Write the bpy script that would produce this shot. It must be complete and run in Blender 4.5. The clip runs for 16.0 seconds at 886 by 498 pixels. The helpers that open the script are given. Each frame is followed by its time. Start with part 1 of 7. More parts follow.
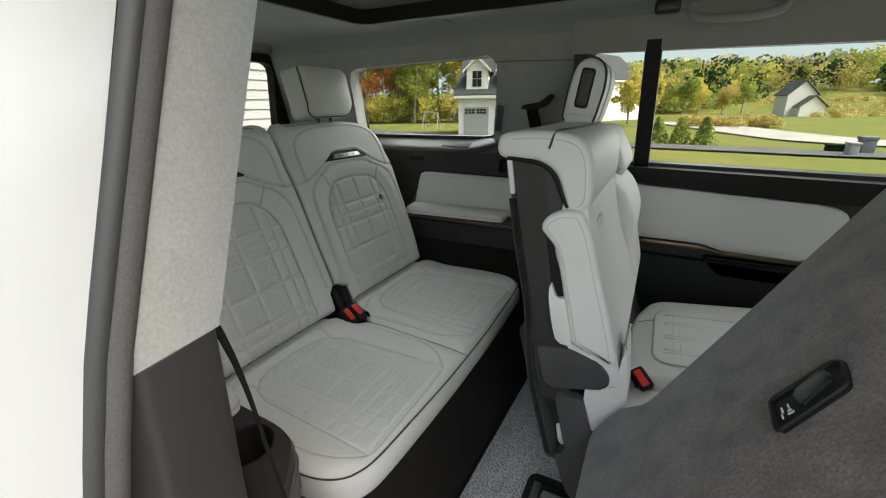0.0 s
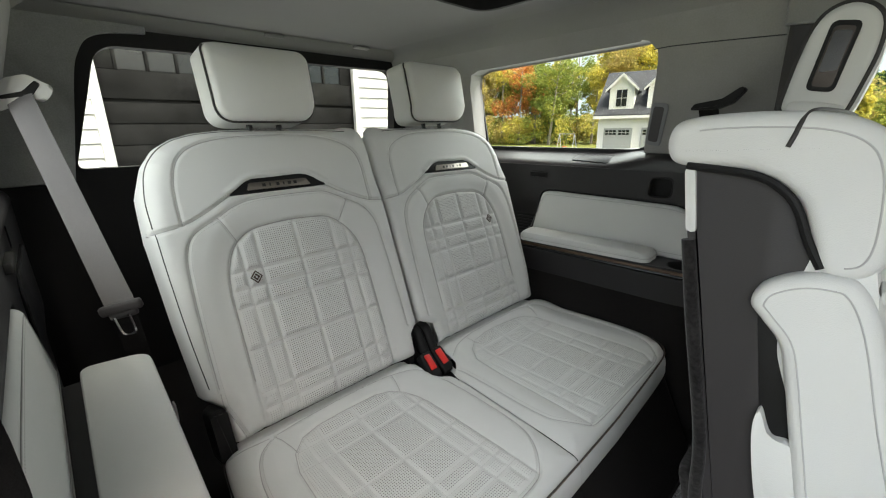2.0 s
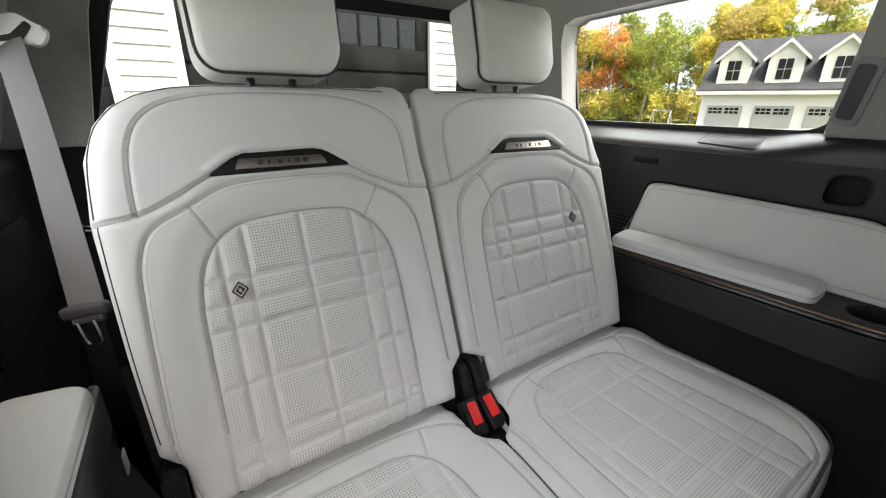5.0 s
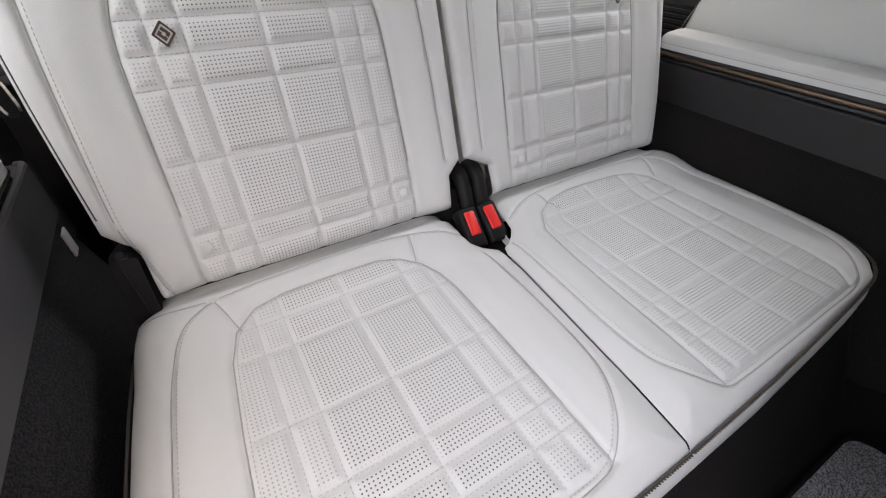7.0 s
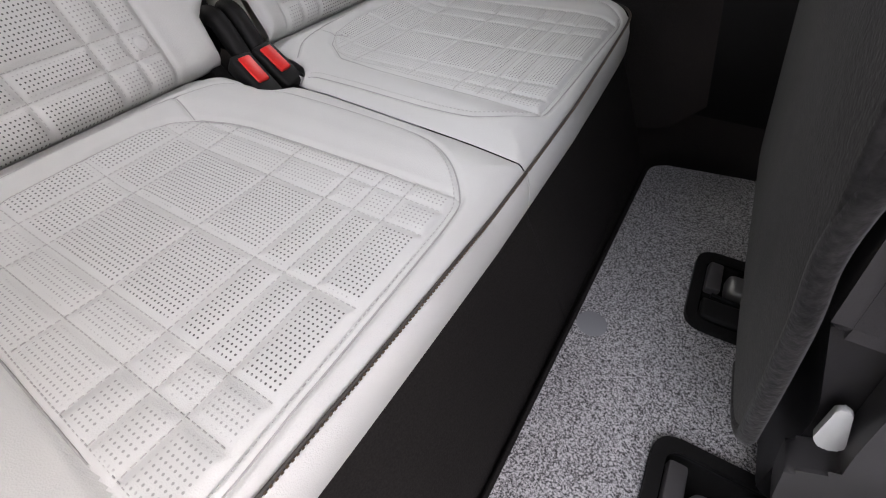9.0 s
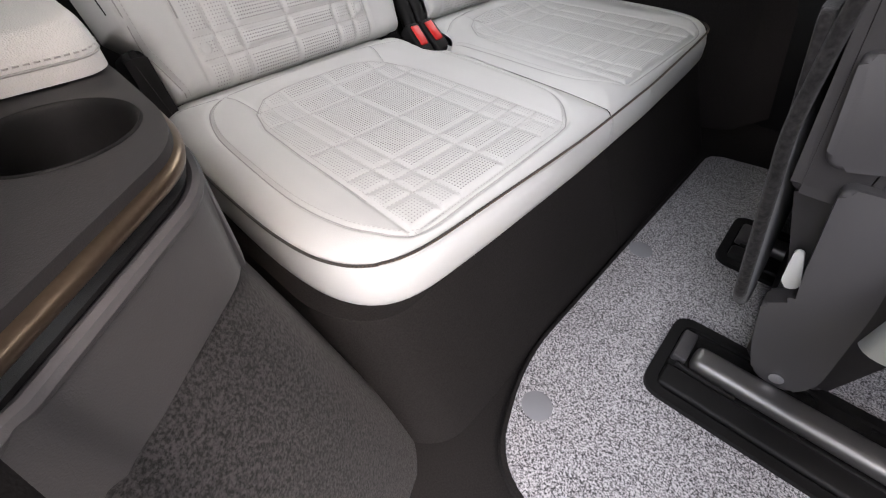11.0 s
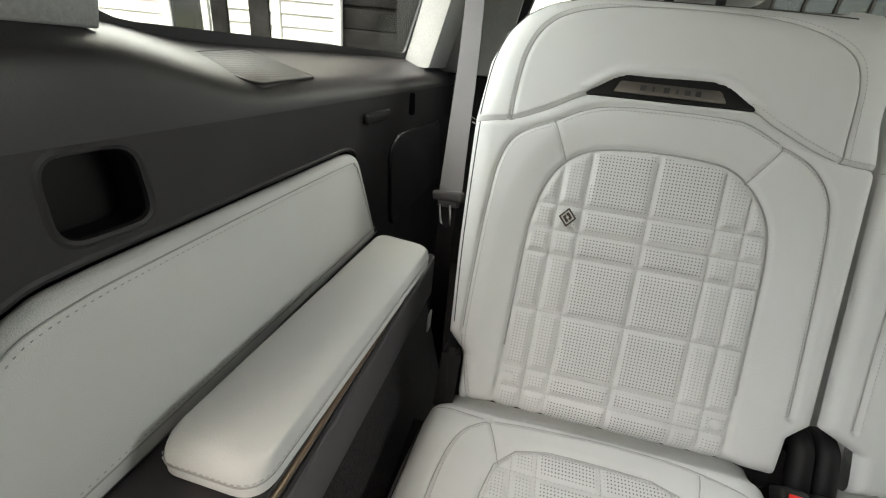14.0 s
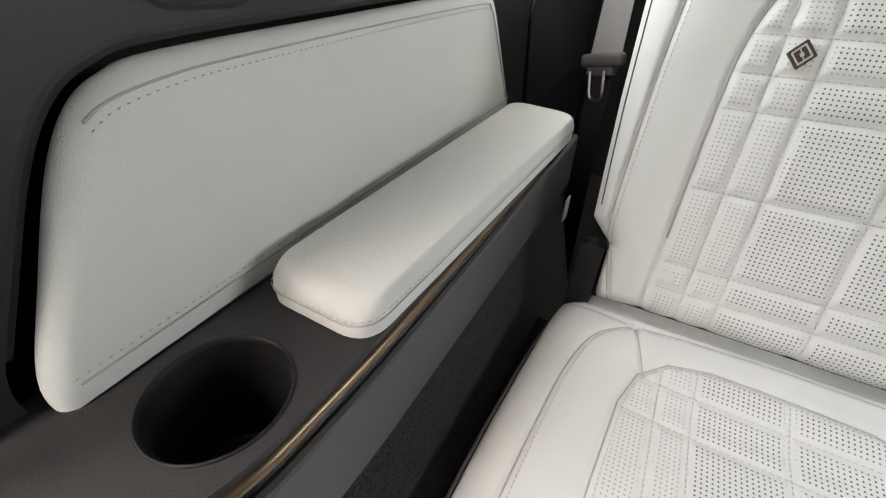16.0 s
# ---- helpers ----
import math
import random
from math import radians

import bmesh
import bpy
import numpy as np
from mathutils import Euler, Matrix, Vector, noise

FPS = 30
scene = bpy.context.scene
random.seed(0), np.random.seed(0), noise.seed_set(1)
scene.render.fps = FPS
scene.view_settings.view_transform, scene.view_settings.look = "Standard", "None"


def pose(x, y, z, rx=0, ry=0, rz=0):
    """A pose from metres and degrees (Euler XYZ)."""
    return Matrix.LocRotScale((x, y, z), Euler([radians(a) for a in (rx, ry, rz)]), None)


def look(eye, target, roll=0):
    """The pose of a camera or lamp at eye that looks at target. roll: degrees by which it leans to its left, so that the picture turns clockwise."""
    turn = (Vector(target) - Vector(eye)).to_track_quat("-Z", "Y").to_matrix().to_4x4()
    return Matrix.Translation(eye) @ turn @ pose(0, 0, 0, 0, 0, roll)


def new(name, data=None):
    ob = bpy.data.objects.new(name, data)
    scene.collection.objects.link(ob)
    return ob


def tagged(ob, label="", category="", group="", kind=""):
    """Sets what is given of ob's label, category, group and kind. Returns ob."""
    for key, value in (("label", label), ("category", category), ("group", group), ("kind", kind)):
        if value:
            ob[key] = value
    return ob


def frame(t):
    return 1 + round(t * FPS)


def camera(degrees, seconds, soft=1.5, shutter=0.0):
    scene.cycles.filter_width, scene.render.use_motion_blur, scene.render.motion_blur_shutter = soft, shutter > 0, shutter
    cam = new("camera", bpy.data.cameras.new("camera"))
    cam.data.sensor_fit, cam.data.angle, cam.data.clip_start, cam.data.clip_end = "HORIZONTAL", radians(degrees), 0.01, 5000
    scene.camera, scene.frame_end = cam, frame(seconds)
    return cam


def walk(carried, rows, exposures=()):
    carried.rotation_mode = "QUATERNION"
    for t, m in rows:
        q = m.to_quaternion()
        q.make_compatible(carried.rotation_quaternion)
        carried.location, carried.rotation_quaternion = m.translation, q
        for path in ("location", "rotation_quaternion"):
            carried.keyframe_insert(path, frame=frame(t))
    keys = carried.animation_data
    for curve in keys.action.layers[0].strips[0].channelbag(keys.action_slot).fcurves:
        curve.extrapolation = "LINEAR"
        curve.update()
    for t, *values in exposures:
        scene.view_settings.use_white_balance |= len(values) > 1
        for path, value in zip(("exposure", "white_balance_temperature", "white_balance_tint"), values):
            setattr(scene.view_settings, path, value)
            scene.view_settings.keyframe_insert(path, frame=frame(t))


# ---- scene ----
cam = camera(94.8, 16.0, soft=1.15)
METRES, EYE, TILT, LEAN, TURN = 2.0, 1.0, -18.0, 0.0, 25.0
ROWS = [
    (0.0, 0.0, 0.0, 0.0, -0.0, 0.0, -0.0),
    (0.5, 0.016, 0.0253, -0.0009, 3.39, -1.62, -1.18),
    (1.0, 0.0331, 0.0718, 0.0028, 9.37, -1.65, -3.74),
    (1.5, 0.0175, 0.1222, 0.0143, 14.35, -0.28, -5.43),
    (2.0, 0.0078, 0.1572, 0.0247, 17.05, 1.91, -5.76),
    (2.5, -0.0005, 0.182, 0.0387, 19.28, 3.19, -5.97),
    (3.0, -0.0032, 0.2038, 0.0543, 21.0, 3.82, -6.15),
    (5.5, -0.0435, 0.3192, 0.0552, 29.49, -6.9, -10.76),
    (6.0, -0.0467, 0.3318, 0.0382, 29.99, -13.04, -11.79),
    (6.5, -0.0427, 0.3497, 0.0177, 30.02, -18.35, -12.21),
    (7.0, -0.0362, 0.3643, -0.0003, 29.07, -22.74, -11.89),
    (7.5, -0.0228, 0.3752, -0.0208, 25.79, -25.2, -10.47),
    (8.0, -0.0108, 0.3824, -0.0433, 18.19, -25.34, -6.78),
    (8.5, -0.0051, 0.3792, -0.0684, 9.87, -25.73, -2.26),
    (9.0, 0.003, 0.3656, -0.0891, 3.66, -27.54, 0.3),
    (11.5, -0.0271, 0.2085, -0.1076, 21.12, -25.66, -9.33),
    (12.0, -0.0446, 0.2184, -0.0732, 32.79, -24.32, -13.22),
    (12.5, -0.0441, 0.2456, -0.0372, 44.13, -21.37, -16.0),
    (13.0, -0.0438, 0.27, -0.0087, 57.35, -18.51, -20.65),
    (13.5, -0.0411, 0.2976, 0.0178, 67.28, -18.57, -23.76),
    (14.0, -0.0611, 0.3248, 0.0278, 74.32, -20.58, -24.55),
    (14.5, -0.0937, 0.3436, 0.0193, 81.73, -25.44, -23.86),
    (15.0, -0.103, 0.349, -0.0011, 87.93, -30.35, -22.19),
    (15.5, -0.0993, 0.3492, -0.0229, 90.98, -34.89, -20.44),
    (16.0, -0.0839, 0.3421, -0.0278, 91.92, -37.45, -19.96),
]
EXPOSURES = [(0.0, 1.15, 6400, 5), (0.7, 1.44, 6400, 6), (1.5, 1.62, 6400, 6), (3.0, 2.14, 6500, 10), (5.5, 2.06, 6450, 14), (6.0, 2.03, 6450, 15), (7.0, 2.41, 6350, 18), (8.0, 2.40, 6350, 18), (9.0, 2.24, 6400, 18), (11.5, 2.36, 6450, 16), (12.3, 2.22, 6550, 4), (13.0, 2.24, 6550, 4), (14.0, 2.29, 6600, 7), (14.5, 2.33, 6600, 7), (15.5, 2.60, 6550, 9), (16.0, 2.68, 6500, 11)]
CAR = pose(0.417, -0.98, -0.065) @ pose(0, 0, 0, -1.542) @ pose(0, 0, 0, 0, 0, 2.516)
walk(cam, [(t, CAR @ pose(0, 0, EYE, TILT, LEAN, TURN) @ pose(METRES * x, METRES * y, METRES * z, 90 + pitch, roll, yaw)) for t, x, y, z, yaw, pitch, roll in ROWS], EXPOSURES)

# ---- world and light ----
world = bpy.data.worlds.new("sky")
scene.world = world
world.use_nodes = True
wn = world.node_tree.nodes
sky = wn.new("ShaderNodeTexSky")
sky.sky_type, sky.sun_disc = "NISHITA", False
sky.sun_elevation, sky.sun_rotation = radians(53), radians(90)
sky.air_density, sky.dust_density, sky.ozone_density = 0.7, 8.0, 0.0
world.node_tree.links.new(sky.outputs[0], wn["Background"].inputs[0])
wn["Background"].inputs[1].default_value = 0.15


def lamp(name, kind, m, energy, colour=(1, 1, 1), size=(1, 1), angle=0.0):
    data = bpy.data.lights.new(name, kind)
    data.energy, data.color = energy, colour
    if kind == "AREA":
        data.shape, data.size, data.size_y = "RECTANGLE", size[0], size[1]
    else:
        data.angle = radians(angle)
    ob = new(name, data)
    ob.matrix_world = m
    return ob


lamp("sun", "SUN", look((6, 0.6, 8), (0, 0, 0)), 1.9, (1, 1, 0.98), angle=25)
# daylight that comes in through the openings of the car
lamp("daylight_door", "AREA", look((1.4, -2.2, 2.7), (0.0, -0.1, 0.3)), 26, (0.98, 1, 0.99), (3.0, 2.4))
lamp("daylight_door", "AREA", look((0.6, -2.1, 0.95), (0.3, 0.0, 0.3)), 4.8, (0.98, 1, 0.99), (1.6, 1.2))
lamp("daylight_left", "AREA", look((-0.65, 1.25, 1.0), (-0.25, -0.1, 0.30)), 5.7, (1, 1, 0.97), (0.95, 0.9))
lamp("daylight_left", "AREA", look((0.75, 0.86, 0.92), (0.2, -0.2, 0.3)), 1.2, (1, 1, 0.97), (0.75, 0.3))
lamp("daylight_right", "AREA", look((-0.7, -1.3, 1.08), (-0.35, 0.1, 0.30)), 2.7, (1, 1, 1), (0.95, 0.9))
lamp("daylight_rear", "AREA", look((-1.52, 0.05, 0.97), (0, 0, 0.6)), 0.35, (1, 1, 1), (1.0, 0.3))
lamp("daylight_front", "AREA", look((2.05, 0, 0.95), (0, 0, 0.5)), 1.2, (1, 1, 1), (1.2, 0.5))

# ---- materials ----
def material(name, colour, rough=0.5, metal=0.0, vary=0.06, scale=3.0, grain=0.0, grain_scale=400.0, bump=0.0, bump_scale=600.0,
             bump_kind="noise", sheen=0.0, spec=0.5, coat=0.0, colour2=None):
    """A surface with variation at two scales: broad patches and a fine grain, and a fine relief."""
    m = bpy.data.materials.new(name)
    m.use_nodes = True
    nt = m.node_tree
    n, l = nt.nodes, nt.links
    b = n["Principled BSDF"]
    b.inputs["Roughness"].default_value, b.inputs["Metallic"].default_value = rough, metal
    b.inputs["Specular IOR Level"].default_value = spec
    b.inputs["Sheen Weight"].default_value = sheen
    b.inputs["Coat Weight"].default_value = coat
    tc = n.new("ShaderNodeTexCoord")
    big = n.new("ShaderNodeTexNoise")
    big.inputs["Scale"].default_value, big.inputs["Detail"].default_value = scale, 4
    l.new(tc.outputs["Object"], big.inputs["Vector"])
    ramp = n.new("ShaderNodeMix")
    ramp.data_type = "RGBA"
    c2 = colour2 or [c * (1 - 2.5 * vary) for c in colour]
    ramp.inputs[6].default_value = (*colour, 1)
    ramp.inputs[7].default_value = (*c2, 1)
    mr = n.new("ShaderNodeMapRange")
    mr.inputs[1].default_value, mr.inputs[2].default_value = 0.35, 0.75
    l.new(big.outputs[0], mr.inputs[0])
    l.new(mr.outputs[0], ramp.inputs[0])
    out = ramp.outputs[2]
    if grain:
        fine = n.new("ShaderNodeTexNoise")
        fine.inputs["Scale"].default_value, fine.inputs["Detail"].default_value = grain_scale, 2
        l.new(tc.outputs["Object"], fine.inputs["Vector"])
        fr = n.new("ShaderNodeMapRange")
        fr.inputs[1].default_value, fr.inputs[2].default_value = 0.3, 0.7
        fr.inputs[3].default_value, fr.inputs[4].default_value = 1 - grain, 1 + grain
        l.new(fine.outputs[0], fr.inputs[0])
        mul = n.new("ShaderNodeMix")
        mul.data_type, mul.blend_type = "RGBA", "MULTIPLY"
        mul.inputs[0].default_value = 1
        l.new(out, mul.inputs[6])
        l.new(fr.outputs[0], mul.inputs[7])
        out = mul.outputs[2]
    l.new(out, b.inputs["Base Color"])
    rr = n.new("ShaderNodeMapRange")
    rr.inputs[3].default_value, rr.inputs[4].default_value = max(rough - 0.07, 0.02), min(rough + 0.07, 1)
    l.new(big.outputs[0], rr.inputs[0])
    l.new(rr.outputs[0], b.inputs["Roughness"])
    if bump:
        if bump_kind == "voronoi":
            t = n.new("ShaderNodeTexVoronoi")
            t.inputs["Scale"].default_value = bump_scale
        else:
            t = n.new("ShaderNodeTexNoise")
            t.inputs["Scale"].default_value, t.inputs["Detail"].default_value = bump_scale, 3
        l.new(tc.outputs["Object"], t.inputs["Vector"])
        bp = n.new("ShaderNodeBump")
        bp.inputs["Strength"].default_value, bp.inputs["Distance"].default_value = bump, 0.001
        l.new(t.outputs[0], bp.inputs["Height"])
        l.new(bp.outputs[0], b.inputs["Normal"])
    return m


def perforated(name, like):
    """Leather with fine punched holes, where the attribute "perf" lets them."""
    m = like.copy()
    m.name = name
    nt = m.node_tree
    n, l = nt.nodes, nt.links
    b = n["Principled BSDF"]
    uv = n.new("ShaderNodeUVMap")
    uv.uv_map = "metres"
    pitch, masks = 0.0047, []
    for shift in (0.0,):
        sc = n.new("ShaderNodeVectorMath")
        sc.operation = "MULTIPLY_ADD"
        sc.inputs[1].default_value = (1 / pitch, 1 / pitch, 0)
        sc.inputs[2].default_value = (shift, shift, 0)
        l.new(uv.outputs[0], sc.inputs[0])
        fr = n.new("ShaderNodeVectorMath")
        fr.operation = "FRACTION"
        l.new(sc.outputs[0], fr.inputs[0])
        di = n.new("ShaderNodeVectorMath")
        di.operation = "DISTANCE"
        di.inputs[1].default_value = (0.5, 0.5, 0)
        l.new(fr.outputs[0], di.inputs[0])
        mr = n.new("ShaderNodeMapRange")
        mr.inputs[1].default_value, mr.inputs[2].default_value = 0.240, 0.155
        mr.inputs[3].default_value, mr.inputs[4].default_value = 0, 1
        l.new(di.outputs["Value"], mr.inputs[0])
        masks.append(mr.outputs[0])
    mx = n.new("ShaderNodeMath")
    mx.operation = "MAXIMUM"
    l.new(masks[0], mx.inputs[0])
    mx.inputs[1].default_value = 0
    at = n.new("ShaderNodeAttribute")
    at.attribute_name = "perf"
    mu = n.new("ShaderNodeMath")
    mu.operation = "MULTIPLY"
    l.new(mx.outputs[0], mu.inputs[0])
    l.new(at.outputs["Fac"], mu.inputs[1])
    old = b.inputs["Base Color"].links[0].from_socket
    mix = n.new("ShaderNodeMix")
    mix.data_type = "RGBA"
    mix.inputs[7].default_value = (0.085, 0.082, 0.079, 1)
    l.new(mu.outputs[0], mix.inputs[0])
    l.new(old, mix.inputs[6])
    l.new(mix.outputs[2], b.inputs["Base Color"])
    return m


def glass(name, tint, gloss=1.0):
    m = bpy.data.materials.new(name)
    m.use_nodes = True
    n, l = m.node_tree.nodes, m.node_tree.links
    n.remove(n["Principled BSDF"])
    tr, gl, lw, pw, mix = (n.new("ShaderNode" + k) for k in ("BsdfTransparent", "BsdfGlossy", "LayerWeight", "Math", "MixShader"))
    tr.inputs[0].default_value = (*tint, 1)
    gl.inputs["Roughness"].default_value = 0.02
    gl.inputs["Color"].default_value = (gloss, gloss, gloss, 1)
    lw.inputs[0].default_value = 0.5
    pw.operation = "POWER"
    pw.inputs[1].default_value = 4.0
    l.new(lw.outputs["Facing"], pw.inputs[0])
    ad = n.new("ShaderNodeMath")
    ad.operation = "MULTIPLY_ADD"
    ad.inputs[1].default_value, ad.inputs[2].default_value = 0.7, 0.03
    l.new(pw.outputs[0], ad.inputs[0])
    l.new(ad.outputs[0], mix.inputs[0])
    l.new(tr.outputs[0], mix.inputs[1])
    l.new(gl.outputs[0], mix.inputs[2])
    l.new(mix.outputs[0], n["Material Output"].inputs[0])
    return m


def speckled(name, dark, light, scale, rough=0.95, bump=0.8):
    """Loop-pile carpet of light and dark yarns."""
    m = material(name, light, rough, vary=0.05, scale=6, bump=bump, bump_scale=scale * 0.8, sheen=0.1, spec=0.1)
    n, l = m.node_tree.nodes, m.node_tree.links
    b = n["Principled BSDF"]
    tc = n.new("ShaderNodeTexCoord")
    v = n.new("ShaderNodeTexNoise")
    v.inputs["Scale"].default_value, v.inputs["Detail"].default_value, v.inputs["Roughness"].default_value = scale, 3, 0.7
    l.new(tc.outputs["Object"], v.inputs["Vector"])
    mr = n.new("ShaderNodeMapRange")
    mr.inputs[1].default_value, mr.inputs[2].default_value = 0.40, 0.60
    l.new(v.outputs[0], mr.inputs[0])
    mix = n.new("ShaderNodeMix")
    mix.data_type = "RGBA"
    mix.inputs[6].default_value = (*dark, 1)
    old = b.inputs["Base Color"].links[0].from_socket
    l.new(old, mix.inputs[7])
    l.new(mr.outputs[0], mix.inputs[0])
    l.new(mix.outputs[2], b.inputs["Base Color"])
    return m


LEATHER = material("pale grey leather", (0.60, 0.605, 0.585), 0.54, vary=0.018, scale=5, bump=0.22, bump_scale=900, bump_kind="voronoi", spec=0.35)
PERF = perforated("perforated pale grey leather", LEATHER)
THREAD = material("grey thread", (0.46, 0.46, 0.44), 0.8, vary=0.03)
ZIP = material("dark brown zip tape", (0.055, 0.048, 0.043), 0.6, vary=0.1, grain=0.3, grain_scale=900)
PIPING = material("dark piping", (0.035, 0.033, 0.031), 0.6, vary=0.1, grain=0.3, grain_scale=900)
PALESEAM = material("pale leather piping", (0.44, 0.44, 0.43), 0.6, vary=0.03)
# darker copy of the leather: the shade of the seam creases is in its colour
SEAM = material("leather seam darkened for crease shade", (0.38, 0.38, 0.365), 0.7, vary=0.03)
PLASTIC = material("black grained plastic", (0.008, 0.0078, 0.0078), 0.55, vary=0.08, bump=0.25, bump_scale=1200, spec=0.22)
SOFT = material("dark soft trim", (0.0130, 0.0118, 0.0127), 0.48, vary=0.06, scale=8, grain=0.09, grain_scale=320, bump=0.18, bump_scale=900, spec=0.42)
DECK = material("dark console plastic", (0.024, 0.0227, 0.0236), 0.5, vary=0.06, bump=0.2, bump_scale=1000, spec=0.35)
GREYPLASTIC = material("dark grey plastic", (0.055, 0.0525, 0.054), 0.5, vary=0.06, bump=0.2, bump_scale=1000, spec=0.4)
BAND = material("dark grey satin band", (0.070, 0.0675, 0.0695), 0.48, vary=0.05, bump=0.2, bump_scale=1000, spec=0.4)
SHELL = material("charcoal moulded seat shell", (0.034, 0.0318, 0.0322), 0.55, vary=0.07, bump=0.25, bump_scale=900, spec=0.3)
PILLAR = material("dark grey grained pillar plastic", (0.026, 0.0245, 0.0258), 0.55, vary=0.06, scale=10, bump=0.25, bump_scale=1100, spec=0.35)
GLOSSBLACK = material("glossy black plastic", (0.012, 0.012, 0.012), 0.25, vary=0.05)
SUEDE = material("dark brown grey suede", (0.130, 0.111, 0.108), 0.95, vary=0.24, scale=17, grain=0.34, grain_scale=260, bump=0.5, bump_scale=500, sheen=0.35, spec=0.1)
HEADLINER = material("grey headliner fabric", (0.255, 0.254, 0.242), 0.95, vary=0.03, scale=4, grain=0.06, grain_scale=500, bump=0.25, bump_scale=700, sheen=0.15, spec=0.1)
PALESUEDE = material("pale grey suede trim", (0.275, 0.28, 0.274), 0.95, vary=0.035, scale=26, grain=0.10, grain_scale=300, bump=0.35, bump_scale=450, sheen=0.25, spec=0.1)
GREYSUEDE = material("grey fabric pillar trim", (0.28, 0.277, 0.265), 0.95, vary=0.035, scale=12, grain=0.05, grain_scale=300, bump=0.35, bump_scale=450, sheen=0.2, spec=0.1)
FELT = material("charcoal felt", (0.0165, 0.0152, 0.0150), 0.95, vary=0.2, scale=18, grain=0.5, grain_scale=190, bump=0.9, bump_scale=260, sheen=0.15, spec=0.1)
SILL = material("dark moulded sill", (0.0136, 0.0124, 0.0133), 0.40, vary=0.06, scale=8, grain=0.09, grain_scale=320, bump=0.15, bump_scale=900, spec=0.62)
CARPET = speckled("salt and pepper carpet", (0.036, 0.035, 0.036), (0.54, 0.53, 0.54), 470)
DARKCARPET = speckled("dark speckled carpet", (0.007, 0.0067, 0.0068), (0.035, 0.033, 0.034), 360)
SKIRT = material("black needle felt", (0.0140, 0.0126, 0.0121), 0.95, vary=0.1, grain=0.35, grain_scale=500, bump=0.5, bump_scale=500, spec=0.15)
DARKBRONZE = material("dark bronze", (0.045, 0.034, 0.027), 0.35, metal=0.4, vary=0.2, scale=30)
BRONZE = material("brushed bronze", (0.18, 0.13, 0.09), 0.32, metal=0.9, vary=0.08, grain=0.06)
SATIN = material("satin bronze nickel", (0.33, 0.30, 0.265), 0.36, metal=1.0, vary=0.05)
RAIL = material("dull steel", (0.22, 0.215, 0.21), 0.42, metal=0.85, vary=0.08)
BADGE = material("dark bronze badge", (0.075, 0.052, 0.040), 0.42, metal=0.5, vary=0.05)
CHROME = material("chrome", (0.75, 0.75, 0.75), 0.15, metal=1.0, vary=0.02)
RED = material("red plastic", (0.72, 0.02, 0.015), 0.38, vary=0.04)
WEB = material("grey belt webbing", (0.085, 0.08, 0.083), 0.6, vary=0.05, grain=0.15, grain_scale=700, bump=0.5, bump_scale=800)
DARKWEB = material("charcoal belt webbing", (0.0080, 0.0074, 0.0076), 0.85, vary=0.12, scale=30, spec=0.1, grain=0.25, grain_scale=700, bump=0.3, bump_scale=800)
WHITEPAINT = material("white car paint", (0.37, 0.385, 0.385), 0.25, vary=0.01, coat=0.5)
RUBBER = material("black rubber seal", (0.025, 0.026, 0.027), 0.6, vary=0.06)
FLOCK = material("grey flocked seal", (0.05, 0.047, 0.047), 0.9, vary=0.06, grain=0.15, grain_scale=500, bump=0.4, bump_scale=500)
TINT = glass("privacy glass", (0.85, 0.87, 0.84), 0.10)
FROSTED = material("frosted grey roof glass", (0.20, 0.20, 0.192), 0.3, vary=0.03, scale=3, spec=0.5)
WHITEMARK = material("white print", (0.75, 0.75, 0.74), 0.6, vary=0.02)
GREYCAP = material("grey plastic cap", (0.20, 0.205, 0.215), 0.55, vary=0.03)
PALEPLASTIC = material("pale grey plastic", (0.50, 0.50, 0.48), 0.5, vary=0.03)
SIDING = material("white clapboard", (0.42, 0.424, 0.416), 0.55, vary=0.03, scale=2)
HOUSEWHITE = material("white house paint", (0.78, 0.78, 0.76), 0.55, vary=0.03, scale=2)
DARKWOOD = material("weathered black wood", (0.012, 0.012, 0.0122), 0.85, spec=0.12, vary=0.5, scale=2.5, grain=0.35, grain_scale=30, bump=0.5, bump_scale=60)
SHINGLE = material("grey roof shingles", (0.062, 0.064, 0.070), 0.9, vary=0.15, scale=1.5, grain=0.25, grain_scale=8)
GRASS = material("lawn", (0.135, 0.165, 0.036), 0.95, colour2=(0.21, 0.185, 0.055), scale=0.09, grain=0.3, grain_scale=14, spec=0.1)
ASPHALT = material("asphalt", (0.11, 0.11, 0.112), 0.9, vary=0.12, scale=0.8, grain=0.3, grain_scale=60)
CONCRETE = material("pale concrete", (0.42, 0.40, 0.36), 0.9, vary=0.1, scale=0.6, grain=0.12, grain_scale=30)
BARK = material("bark", (0.34, 0.31, 0.26), 0.95, vary=0.2, scale=4, grain=0.3, grain_scale=20, bump=0.6, bump_scale=30)
PANE = material("dark window pane", (0.014, 0.016, 0.018), 0.22, vary=0.1)


